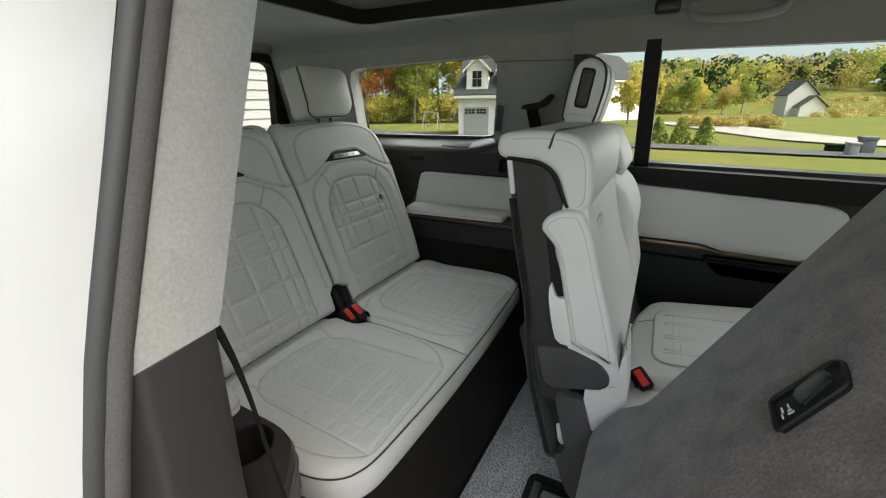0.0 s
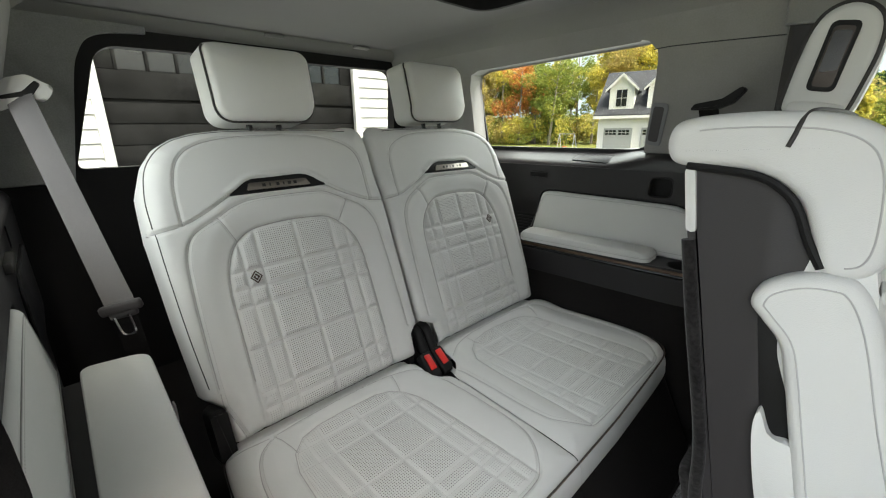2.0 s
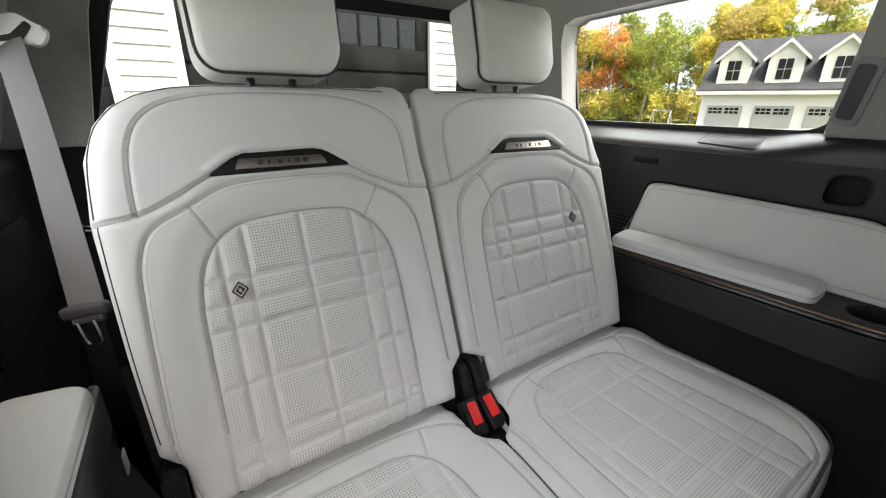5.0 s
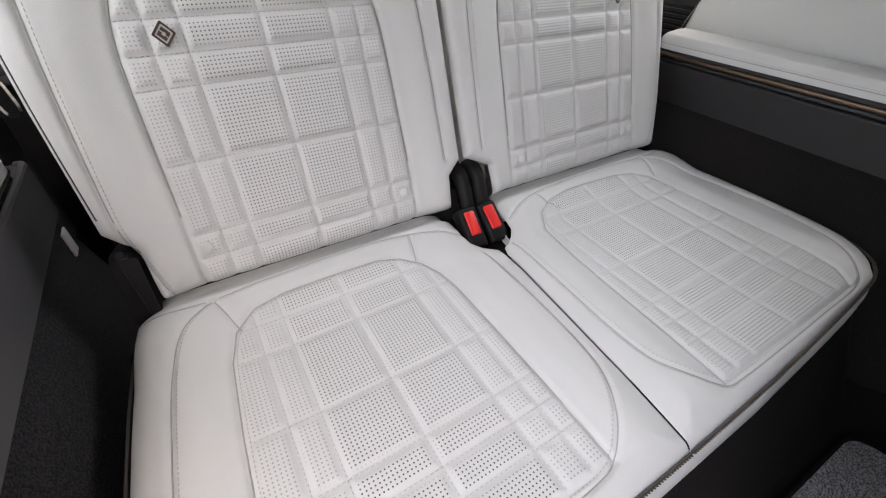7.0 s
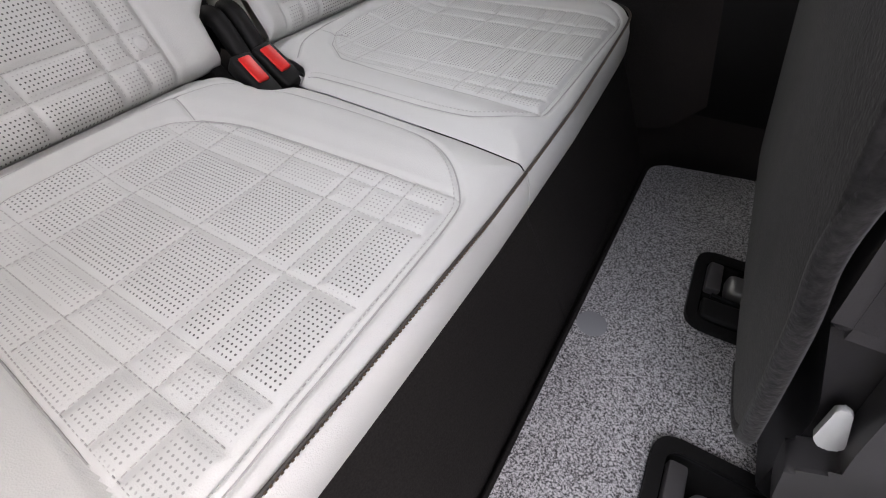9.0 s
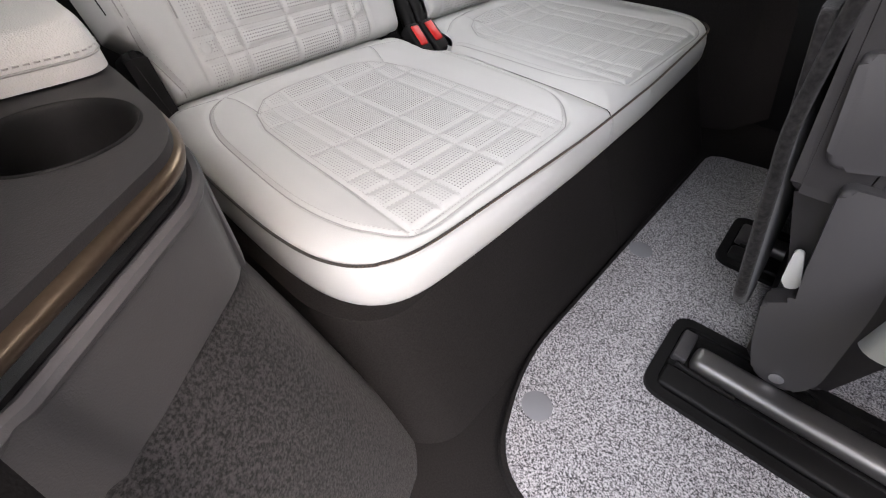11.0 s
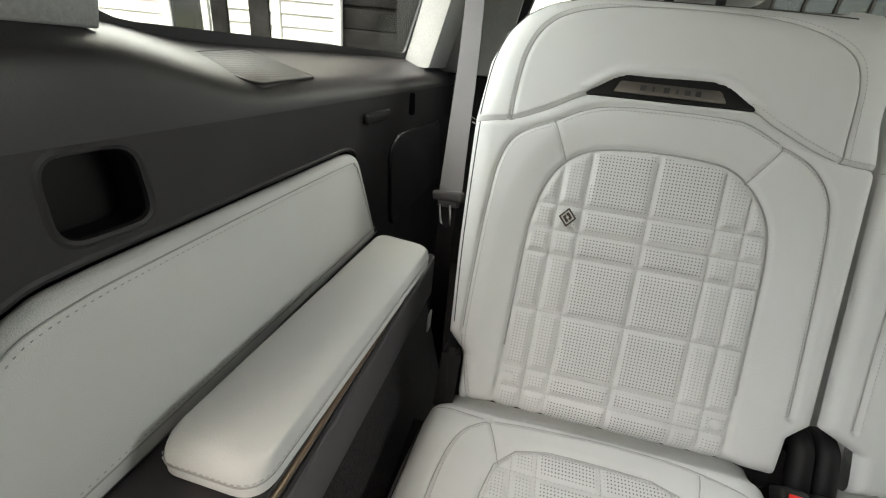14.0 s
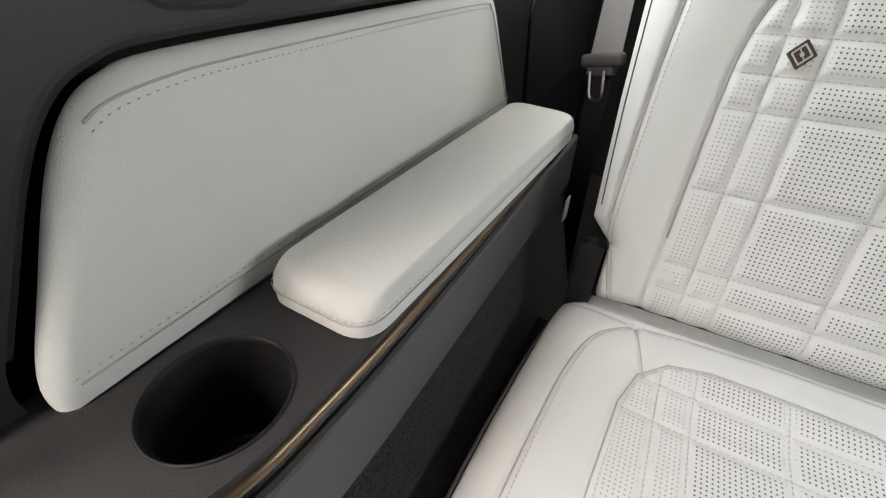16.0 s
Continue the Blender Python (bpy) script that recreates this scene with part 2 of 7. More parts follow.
def leaves(name, a, b_):
    m = material(name, a, 0.75, colour2=b_, scale=0.5, grain=0.35, grain_scale=3, spec=0.2)
    n, l = m.node_tree.nodes, m.node_tree.links
    b = n["Principled BSDF"]
    tl, mix = n.new("ShaderNodeBsdfTranslucent"), n.new("ShaderNodeMixShader")
    l.new(b.inputs["Base Color"].links[0].from_socket, tl.inputs[0])
    mix.inputs[0].default_value = 0.55
    l.new(b.outputs[0], mix.inputs[1])
    l.new(tl.outputs[0], mix.inputs[2])
    l.new(mix.outputs[0], n["Material Output"].inputs[0])
    return m


LEAF_GREEN = leaves("green leaves", (0.26, 0.33, 0.08), (0.42, 0.42, 0.10))
LEAF_YELLOW = leaves("yellow leaves", (0.68, 0.59, 0.14), (0.52, 0.50, 0.12))
LEAF_ORANGE = leaves("orange leaves", (0.66, 0.25, 0.09), (0.58, 0.38, 0.11))
LEAF_DARK = leaves("dark evergreen needles", (0.025, 0.055, 0.02), (0.04, 0.075, 0.03))
LEAF_OLIVE = leaves("olive autumn leaves", (0.48, 0.43, 0.15), (0.60, 0.46, 0.18))


# ---- helpers for meshes ----
def mesh_object(name, bm, mat, smooth=40):
    me = bpy.data.meshes.new(name)
    bmesh.ops.recalc_face_normals(bm, faces=bm.faces)
    bm.to_mesh(me)
    bm.free()
    finish(me, mat, smooth)
    return new(name, me)


def finish(me, mat, smooth=40):
    if mat:
        me.materials.append(mat)
    if smooth:
        me.polygons.foreach_set("use_smooth", [True] * len(me.polygons))
        me.set_sharp_from_angle(angle=radians(smooth))


def part(name, bm, mat, parent, label="", smooth=40):
    ob = mesh_object(name, bm, mat, smooth)
    adopt(ob, parent)
    return tagged(ob, label)


def adopt(ob, parent):
    ob.parent = parent
    m = parent.matrix_basis.copy()
    ob.matrix_parent_inverse = m.inverted()
    return ob


def thing(name, at, label, category, group="", kind=""):
    ob = new(name)
    ob.empty_display_size = 0.05
    ob.matrix_basis = Matrix.Translation(at)
    return tagged(ob, label, category, group, kind)


def structure(name, bm, mat, label, category="wall", smooth=40):
    return tagged(mesh_object(name, bm, mat, smooth), label, category, "", "structure")


def box(bm, lo, hi, bevel=0.0, seg=2, m=None):
    r = bmesh.ops.create_cube(bm, size=1)
    vs = r["verts"]
    for v in vs:
        v.co = Vector([lo[i] + (v.co[i] + 0.5) * (hi[i] - lo[i]) for i in range(3)])
    if bevel:
        es = list({e for v in vs for e in v.link_edges})
        rb = bmesh.ops.bevel(bm, geom=es, offset=bevel, segments=seg, affect="EDGES", profile=0.5)
        vs = list({v for f in rb["faces"] for v in f.verts} | {v for v in vs if v.is_valid})
        seen, todo = set(vs), list(vs)
        while todo:
            v = todo.pop()
            for e in v.link_edges:
                o = e.other_vert(v)
                if o not in seen:
                    seen.add(o)
                    todo.append(o)
        vs = list(seen)
    if m is not None:
        bmesh.ops.transform(bm, matrix=m, verts=vs)
    return vs


def rounded(pts, r, n=6):
    """A closed outline with rounded corners; r: one radius or one a corner."""
    out, k = [], len(pts)
    for i in range(k):
        p0, p, p1 = (Vector(pts[(i + d) % k]) for d in (-1, 0, 1))
        a, b = (p0 - p), (p1 - p)
        ri = r[i] if isinstance(r, (list, tuple)) else r
        ri = min(ri, a.length * 0.49, b.length * 0.49)
        if ri <= 0:
            out.append(tuple(p))
            continue
        s, e = p + a.normalized() * ri, p + b.normalized() * ri
        for j in range(n + 1):
            t = j / n
            out.append(tuple(s * (1 - t) ** 2 + p * 2 * t * (1 - t) + e * t ** 2))
    return out


def smooth_line(pts, per=8, closed=False):
    """A Catmull-Rom curve through the points."""
    p = [np.array(q, float) for q in pts]
    k, out = len(p), []
    for i in range(k if closed else k - 1):
        if closed:
            a, b, c, d = p[(i - 1) % k], p[i], p[(i + 1) % k], p[(i + 2) % k]
        else:
            a, b, c, d = p[max(i - 1, 0)], p[i], p[i + 1], p[min(i + 2, k - 1)]
        for j in range(per):
            t = j / per
            out.append(0.5 * (2 * b + (c - a) * t + (2 * a - 5 * b + 4 * c - d) * t * t + (3 * b - a - 3 * c + d) * t ** 3))
    if not closed:
        out.append(p[-1])
    return np.array(out)


def prism(bm, pts, place, c0, c1, bevel=0.0, seg=2):
    """A solid from a closed outline (a, b) between c0 and c1; place(a, b, c) gives the point."""
    lo = [bm.verts.new(place(a, b, c0)) for a, b in pts]
    hi = [bm.verts.new(place(a, b, c1)) for a, b in pts]
    k = len(pts)
    f0, f1 = bm.faces.new(lo), bm.faces.new(hi[::-1])
    for i in range(k):
        bm.faces.new((lo[i], hi[i], hi[(i + 1) % k], lo[(i + 1) % k]))
    if bevel:
        es = list({e for f in (f0, f1) for e in f.edges})
        bmesh.ops.bevel(bm, geom=es, offset=bevel, segments=seg, affect="EDGES", profile=0.5)
    return bm


def pillow(bm, pts, place, c0, c1, edge=0.012, puff=0.0, rings=5):
    """A padded solid: the face at c1 is rounded off over edge and swells by puff towards its middle."""
    pts = np.array(pts, float)
    mid = pts.mean(0)
    k = len(pts)
    rows = [[bm.verts.new(place(a, b, c0)) for a, b in pts], ]
    h = c1 - c0
    sign = 1 if h > 0 else -1
    size = np.abs(pts - mid).max()
    for j in range(rings + 1):
        ang = math.pi / 2 * j / rings
        inset = edge * (1 - math.cos(ang))
        q = mid + (pts - mid) * (1 - inset / size)
        rows.append([bm.verts.new(place(a, b, c1 - sign * edge * (1 - math.sin(ang)))) for a, b in q])
    for s in (0.75, 0.5, 0.25):
        q = mid + (pts - mid) * (1 - edge / size) * s
        rows.append([bm.verts.new(place(a, b, c1 + sign * puff * (1 - s * s))) for a, b in q])
    for r0, r1 in zip(rows, rows[1:]):
        for i in range(k):
            bm.faces.new((r0[i], r0[(i + 1) % k], r1[(i + 1) % k], r1[i]))
    c = bm.verts.new(place(mid[0], mid[1], c1 + sign * puff))
    for i in range(k):
        bm.faces.new((rows[-1][i], rows[-1][(i + 1) % k], c))
    bm.faces.new(rows[0][::-1])
    return bm


def padded(bm, pts, place, c0, c1, edge=0.012, rings=6):
    """A padded solid whose face at c1 is rounded off all round by an even inset."""
    p = np.array(pts, float)
    area = 0.5 * np.sum(p[:, 0] * np.roll(p[:, 1], -1) - np.roll(p[:, 0], -1) * p[:, 1])
    t = np.roll(p, -1, 0) - np.roll(p, 1, 0)
    t /= np.linalg.norm(t, axis=1)[:, None] + 1e-9
    inw = np.stack([-t[:, 1], t[:, 0]], -1) * (1 if area > 0 else -1)
    k, sign = len(p), (1 if c1 > c0 else -1)
    rows = [[bm.verts.new(place(a, b, c0)) for a, b in p]]
    for j in range(rings + 1):
        ang = math.pi / 2 * j / rings
        q = p + inw * edge * (1 - math.cos(ang))
        rows.append([bm.verts.new(place(a, b, c1 - sign * edge * (1 - math.sin(ang)))) for a, b in q])
    for r0, r1 in zip(rows, rows[1:]):
        for i in range(k):
            bm.faces.new((r0[i], r0[(i + 1) % k], r1[(i + 1) % k], r1[i]))
    bm.faces.new(rows[0][::-1])
    bm.faces.new(rows[-1])
    return p + inw * edge


def tube(bm, pts, r, n=8, closed=False, flat=1.0):
    """A round bar along a line of points."""
    p = [Vector(q) for q in pts]
    k, rings, up = len(p), [], None
    for i in range(k):
        d = (p[(i + 1) % k] - p[i - 1]) if closed else (p[min(i + 1, k - 1)] - p[max(i - 1, 0)])
        d.normalize()
        if up is None:
            up = Vector((0, 0, 1)) if abs(d.z) < 0.9 else Vector((1, 0, 0))
        up = (up - d * up.dot(d)).normalized()
        side = d.cross(up)
        rings.append([bm.verts.new(p[i] + (side * math.cos(2 * math.pi * j / n) + up * math.sin(2 * math.pi * j / n) * flat) * r) for j in range(n)])
    for i in range(k if closed else k - 1):
        a, b = rings[i], rings[(i + 1) % k]
        for j in range(n):
            bm.faces.new((a[j], a[(j + 1) % n], b[(j + 1) % n], b[j]))
    if not closed:
        bm.faces.new(rings[0][::-1])
        bm.faces.new(rings[-1])
    return bm


def ribbon(bm, pts, side, w, t=0.0015):
    """A strap of width w along the points; side: the direction of its width."""
    p, s = [Vector(q) for q in pts], Vector(side).normalized()
    rows = []
    for i, q in enumerate(p):
        d = (p[min(i + 1, len(p) - 1)] - p[max(i - 1, 0)]).normalized()
        nrm = d.cross(s).normalized()
        s2 = nrm.cross(d).normalized()
        rows.append([bm.verts.new(q + s2 * a * w / 2 + nrm * b * t / 2) for a, b in ((-1, -1), (1, -1), (1, 1), (-1, 1))])
    for a, b in zip(rows, rows[1:]):
        for j in range(4):
            bm.faces.new((a[j], a[(j + 1) % 4], b[(j + 1) % 4], b[j]))
    bm.faces.new(rows[0][::-1])
    bm.faces.new(rows[-1])
    return bm


def holed(bm, outer, holes, place, c0, c1):
    """A plate with openings right through it."""
    loops = [outer] + list(holes)
    for c, flip in ((c0, False), (c1, True)):
        es = []
        for lp in loops:
            vs = [bm.verts.new(place(a, b, c)) for a, b in lp]
            es += [bm.edges.new((vs[i], vs[(i + 1) % len(vs)])) for i in range(len(vs))]
        bmesh.ops.triangle_fill(bm, use_beauty=True, use_dissolve=False, edges=es)
    for lp in loops:
        k = len(lp)
        a = [bm.verts.new(place(*q, c0)) for q in lp]
        b = [bm.verts.new(place(*q, c1)) for q in lp]
        for i in range(k):
            bm.faces.new((a[i], a[(i + 1) % k], b[(i + 1) % k], b[i]))
    bmesh.ops.remove_doubles(bm, verts=bm.verts, dist=1e-5)
    return bm


def lathe(bm, prof, centre, n=32):
    """A body of revolution about a vertical axis; prof: rows of (radius, z)."""
    rows = [[bm.verts.new((centre[0] + r * math.cos(2 * math.pi * j / n), centre[1] + r * math.sin(2 * math.pi * j / n), centre[2] + z)) for j in range(n)] for r, z in prof]
    for a, b in zip(rows, rows[1:]):
        for j in range(n):
            bm.faces.new((a[j], a[(j + 1) % n], b[(j + 1) % n], b[j]))
    return rows


def stitch_row(bm, pts, normal, pitch=0.0055, length=0.0034, r=0.00055):
    """Single stitches lying along a line of 3D points."""
    p = [Vector(q) for q in pts]
    acc, due = 0.0, 0.0
    for a, b in zip(p, p[1:]):
        seg = (b - a).length
        if seg < 1e-7:
            continue
        d = (b - a) / seg
        while due <= acc + seg:
            c = a + d * (due - acc)
            nv = Vector(normal(c) if callable(normal) else normal).normalized()
            s = d.cross(nv).normalized()
            vs = [bm.verts.new(c + d * x * length / 2 + s * y * r + nv * z * r * 1.6) for x, y, z in ((-1, -1, 0), (1, -1, 0), (1, 1, 0), (-1, 1, 0), (-0.6, 0, 1), (0.6, 0, 1))]
            for f in ((0, 1, 5, 4), (1, 2, 5), (2, 3, 4, 5), (3, 0, 4)):
                bm.faces.new([vs[i] for i in f])
            due += pitch
        acc += seg
    return bm


# ---- padded surfaces with seams: a sheet of fine cells over an outline ----
def poly_dist(px, py, poly, closed=True):
    """Distance of many points from an outline."""
    poly = np.asarray(poly, float)
    a = poly if closed else poly[:-1]
    b = np.roll(poly, -1, 0) if closed else poly[1:]
    best = np.full(px.shape, 1e9)
    for (ax, ay), (bx, by) in zip(a, b):
        dx, dy = bx - ax, by - ay
        q = dx * dx + dy * dy
        if q < 1e-14:
            continue
        t = np.clip(((px - ax) * dx + (py - ay) * dy) / q, 0, 1)
        best = np.minimum(best, (px - ax - t * dx) ** 2 + (py - ay - t * dy) ** 2)
    return np.sqrt(best)


def inside(px, py, poly):
    poly = np.asarray(poly, float)
    r = np.zeros(px.shape, bool)
    for (ax, ay), (bx, by) in zip(poly, np.roll(poly, -1, 0)):
        if ay == by:
            continue
        c = (ay > py) != (by > py)
        r ^= c & (px < (bx - ax) * (py - ay) / (by - ay) + ax)
    return r


def sheet_parts(parent, pos, m, v, h, regions, perf, flip):
    """One fine sheet of cells (arrays m, v, h), split by region into meshes that share their borders; the first one holds the others.
    regions: rows of (name, mask of cells, material, label)."""
    nv, nu = m.shape
    co = pos(m, v, h).reshape(-1, 3)
    idx = np.arange(nv * nu).reshape(nv, nu)
    quads = np.stack([idx[:-1, :-1], idx[:-1, 1:], idx[1:, 1:], idx[1:, :-1]], -1)
    if flip:
        quads = quads[..., ::-1]
    main = None
    for name, mask, mat, label in regions:
        q = quads[mask]
        used, inv = np.unique(q, return_inverse=True)
        me = bpy.data.meshes.new(name)
        me.from_pydata(co[used].tolist(), [], inv.reshape(-1, 4).tolist())
        uvl = me.uv_layers.new(name="metres")
        mm, vv = m.reshape(-1)[used], v.reshape(-1)[used]
        li = np.empty(len(me.loops), int)
        me.loops.foreach_get("vertex_index", li)
        uvl.data.foreach_set("uv", np.stack([mm[li], vv[li]], -1).reshape(-1))
        at = me.attributes.new("perf", "FLOAT", "POINT")
        at.data.foreach_set("value", perf.reshape(-1)[used].astype(np.float32))
        me.materials.append(mat)
        me.polygons.foreach_set("use_smooth", [True] * len(me.polygons))
        ob = new(name, me)
        adopt(ob, main or parent)
        main = main or ob
        tagged(ob, label)
    return co, main


def rim(nv, nu):
    """Indices of the sheet's rim, going round."""
    i = np.arange(nv * nu).reshape(nv, nu)
    return np.concatenate([i[0, :], i[1:, -1], i[-1, -2::-1], i[-2:0, 0]])

# ---- the car's shell: x forward, y to its left, z up from the cabin floor ----


def side_place(s):
    """Points of a side wall: a along the car, b height, c outwards."""
    return lambda a, b, c: (a, s * c, b)


def upper_place(s, dz=0.0):
    """The leaning upper side: a along the car, b height, c outwards from the inner face."""
    return lambda a, b, c: (a, s * (0.767 - 0.31 * (b - 0.757 - dz) + c), b)


SIDES = ((-1, "right", 0.0, 0.0), (1, "left", 0.045, 0.025))

# floor
bm = bmesh.new()
box(bm, (-1.5, -0.86, -0.06), (2.2, 0.86, 0.0))
structure("floor", bm, SKIRT, "black felt-carpeted cabin floor of the car", "floor")
bm = bmesh.new()
prism(bm, rounded([(0.118, 0.418), (0.096, -0.36), (0.150, -0.50), (0.42, -0.55), (0.62, -0.5), (0.62, 0.44), (0.33, 0.45)], [0.03, 0.15, 0.05, 0.03, 0.03, 0.03, 0.03]), lambda a, b, c: (a, b, c), 0.001, 0.020, 0.004)
mat_ob = mesh_object("floor_mat", bm, CARPET)
tagged(mat_ob, "salt-and-pepper grey carpet floor mat with a dark bound edge", "floor mat")
bm = bmesh.new()
tube(bm, [(a, b, 0.014) for a, b in rounded([(0.116, 0.420), (0.094, -0.36), (0.148, -0.503), (0.42, -0.553), (0.622, -0.503), (0.622, 0.443), (0.33, 0.453)], [0.03, 0.15, 0.05, 0.03, 0.03, 0.03, 0.03])], 0.006, 6, closed=True)
part("bound_edge", bm, SKIRT, mat_ob, "black bound edge")
for y in (-0.405, -0.02):
    bm = bmesh.new()
    lathe(bm, [(0.021, 0.0), (0.021, 0.0018), (0.017, 0.0028), (0.0001, 0.0032)], (0.128 + 0.018 * (y < -0.2), y, 0.019), 24)
    part("fixing_cap", bm, GREYCAP, mat_ob, "round grey fixing cap")

def pad_outline(s, dx):
    """The padded panel on a side wall: distance along the car, height above its own base."""
    line = smooth_line([(-0.040, 0.434), (-0.034, 0.444), (-0.037, 0.470), (-0.061, 0.515), (-0.090, 0.565), (-0.112, 0.592), (-0.134, 0.6045), (-0.168, 0.6105), (-0.30, 0.613), (-0.50, 0.616), (-0.59, 0.617), (-0.624, 0.611), (-0.640, 0.595), (-0.660, 0.540), (-0.692, 0.440)], 5)
    return [(a + dx + (0.022 * max(0.62 - b, 0) / 0.17 if s > 0 and a < -0.6 else 0), b) for a, b in line]


def grown(pts, d):
    """A closed outline moved outwards by d."""
    p = np.array(pts, float)
    area = 0.5 * np.sum(p[:, 0] * np.roll(p[:, 1], -1) - np.roll(p[:, 0], -1) * p[:, 1])
    t = np.roll(p, -1, 0) - np.roll(p, 1, 0)
    t /= np.linalg.norm(t, axis=1)[:, None] + 1e-9
    return p + np.stack([t[:, 1], -t[:, 0]], -1) * d * (1 if area > 0 else -1)


# side walls, one set for each side of the car
for s, sn, dx, dz in SIDES:
    P = side_place(s)
    # dark upper band between padded panel and sill, with its pocket
    bm = bmesh.new()
    pocket = rounded([(-0.167 + dx, 0.631 + dz), (-0.245 + dx, 0.629 + dz), (-0.239 + dx, 0.6945 + dz), (-0.167 + dx, 0.696 + dz)], 0.022)
    xe = 0.030 if s < 0 else 0.10
    outer = [(xe, 0.40), (-1.42, 0.40), (-1.42, 0.700 + dz), (-0.2, 0.700 + dz), (xe, 0.700 + dz)]
    if s > 0:
        outer = [(a, b + 0.014 * (b > 0.5)) for a, b in outer]
    channel = [(a, b + dz if b > 0.452 else 0.412) for a, b in grown(pad_outline(s, dx), 0.008)]
    slot = rounded([(-0.935 + dx, 0.645 + dz), (-0.985 + dx, 0.642 + dz), (-0.980 + dx, 0.694 + dz), (-0.935 + dx, 0.696 + dz)], 0.012)
    face = 0.742 if s < 0 else 0.7395
    holed(bm, outer, [pocket, channel, slot], lambda a, b, c: P(a, b, c), face, 0.775)
    structure("wall_" + sn, bm, SOFT, "dark soft-trimmed side wall of the cabin", "wall")
    bm = bmesh.new()
    box(bm, (-1.44, min(s * 0.755, s * 0.80), -0.02), (0.02, max(s * 0.755, s * 0.80), 0.402))
    structure("wall_lower_" + sn, bm, SOFT, "dark lower side wall of the luggage space", "wall")
    bm = bmesh.new()
    prism(bm, [(0.02, 0.404), (-1.10, 0.404), (-1.10, 0.73 + dz), (0.02, 0.73 + dz)], P, 0.778, 0.80)
    structure("trim", bm, PLASTIC, "black plastic backing behind the side wall trim", "trim")
    bm = bmesh.new()
    tube(bm, [P(a, b, face + 0.0035) for a, b in channel if b > 0.475 + dz], 0.0046, 8)
    structure("trim", bm, SOFT, "rounded dark lip of the recess round the padded panel", "trim")
    bm = bmesh.new()
    tube(bm, [P(a, b, face + 0.0030) for a, b in pocket], 0.0042, 8, closed=True)
    structure("trim", bm, SOFT, "rounded dark lip of the wall pocket", "trim")
    # sill that rolls out of the wall, slopes up to the glass and sweeps up into the pillar
    bm = bmesh.new()
    sill_yz = [(0.7416, 0.6985), (0.7420, 0.7045), (0.7440, 0.7120), (0.7488, 0.7205), (0.7575, 0.7285), (0.770, 0.7345), (0.80, 0.7462), (0.838, 0.7612), (0.850, 0.768), (0.90, 0.774)]
    base_yz = [(0.7416, 0.6985), (0.7416, 0.7100), (0.7417, 0.7230), (0.7422, 0.7350), (0.7435, 0.7460), (0.747, 0.7560), (0.755, 0.7655), (0.80, 0.775), (0.850, 0.784), (0.90, 0.786)]
    rows = []
    for x in [xe - 0.001 - dx * (s > 0), 0.0, -0.10] + list(np.linspace(-0.16, -0.44, 29)) + [-0.6, -0.9, -1.43 - dx]:
        f = float(np.clip((x + 0.43) / 0.22, 0, 1))
        f = f * f * (3 - 2 * f)
        rows.append([bm.verts.new((x + dx, s * (a[0] * (1 - f) + b[0] * f), a[1] * (1 - f) + b[1] * f + dz)) for a, b in zip(sill_yz, base_yz)])
    for a, b in zip(rows, rows[1:]):
        for j in range(9):
            bm.faces.new((a[j], a[j + 1], b[j + 1], b[j]))
    structure("sill_" + sn, bm, SILL, "dark grey moulded sill that sweeps from the pillar under the rear side window", "sill", 70)
    # upper side: pillars and header round the window opening, leaning inwards
    U = upper_place(s, dz)
    fx = -0.262 + dx - (0.026 if s > 0 else 0)
    top = 1.10 + dz * 0.8
    rx = -1.165 if s < 0 else -0.935
    arch = [(0.10, 0.764 + dz), (fx + 0.010, 0.768 + dz), (fx + 0.014, 0.80 + dz)] + [tuple(q) for q in smooth_line([(fx + 0.035, 0.95), (fx + 0.050, top - 0.055), (fx + 0.040, top - 0.015), (fx, top)], 5)] + [(rx + 0.065, top - 0.015), (rx + 0.02, top - 0.03), (rx, top - 0.08), (rx - 0.02, 0.745 + dz), (-1.46, 0.745 + dz), (-1.46, 1.26), (0.10, 1.26)]
    bm = bmesh.new()
    prism(bm, arch, U, 0.0, 0.075, 0.006, 3)
    structure("pillar_trim_" + sn, bm, PALESUEDE if s < 0 else GREYSUEDE, "pale suede-covered pillar trim round the rear side window", "wall")
    bm = bmesh.new()
    gl = rounded([(-0.262 + dx, 0.76 + dz), (-1.21, 0.76 + dz), (-1.19, top + 0.02), (-0.19 + dx, top + 0.02)], 0.04)
    prism(bm, gl, U, 0.082, 0.086)
    w = structure("window_" + sn, bm, TINT, "tinted rear side window glass", "window")
    w.visible_shadow = False
    bm = bmesh.new()
    holed(bm, rounded([(-0.16 + dx, 0.72), (-1.28, 0.72), (-1.26, 1.24), (-0.1 + dx, 1.24)], 0.03), [rounded([(-0.285 + dx, 0.776 + dz), (rx - 0.010, 0.776 + dz), (rx + 0.003, top + 0.01), (-0.212 + dx, top + 0.01)], [0.06, 0.02, 0.04, 0.05])], U, 0.0755, 0.0815)
    part("window_seal", bm, RUBBER, w, "black window surround")
    # rear pillar beside the tailgate
    bm = bmesh.new()
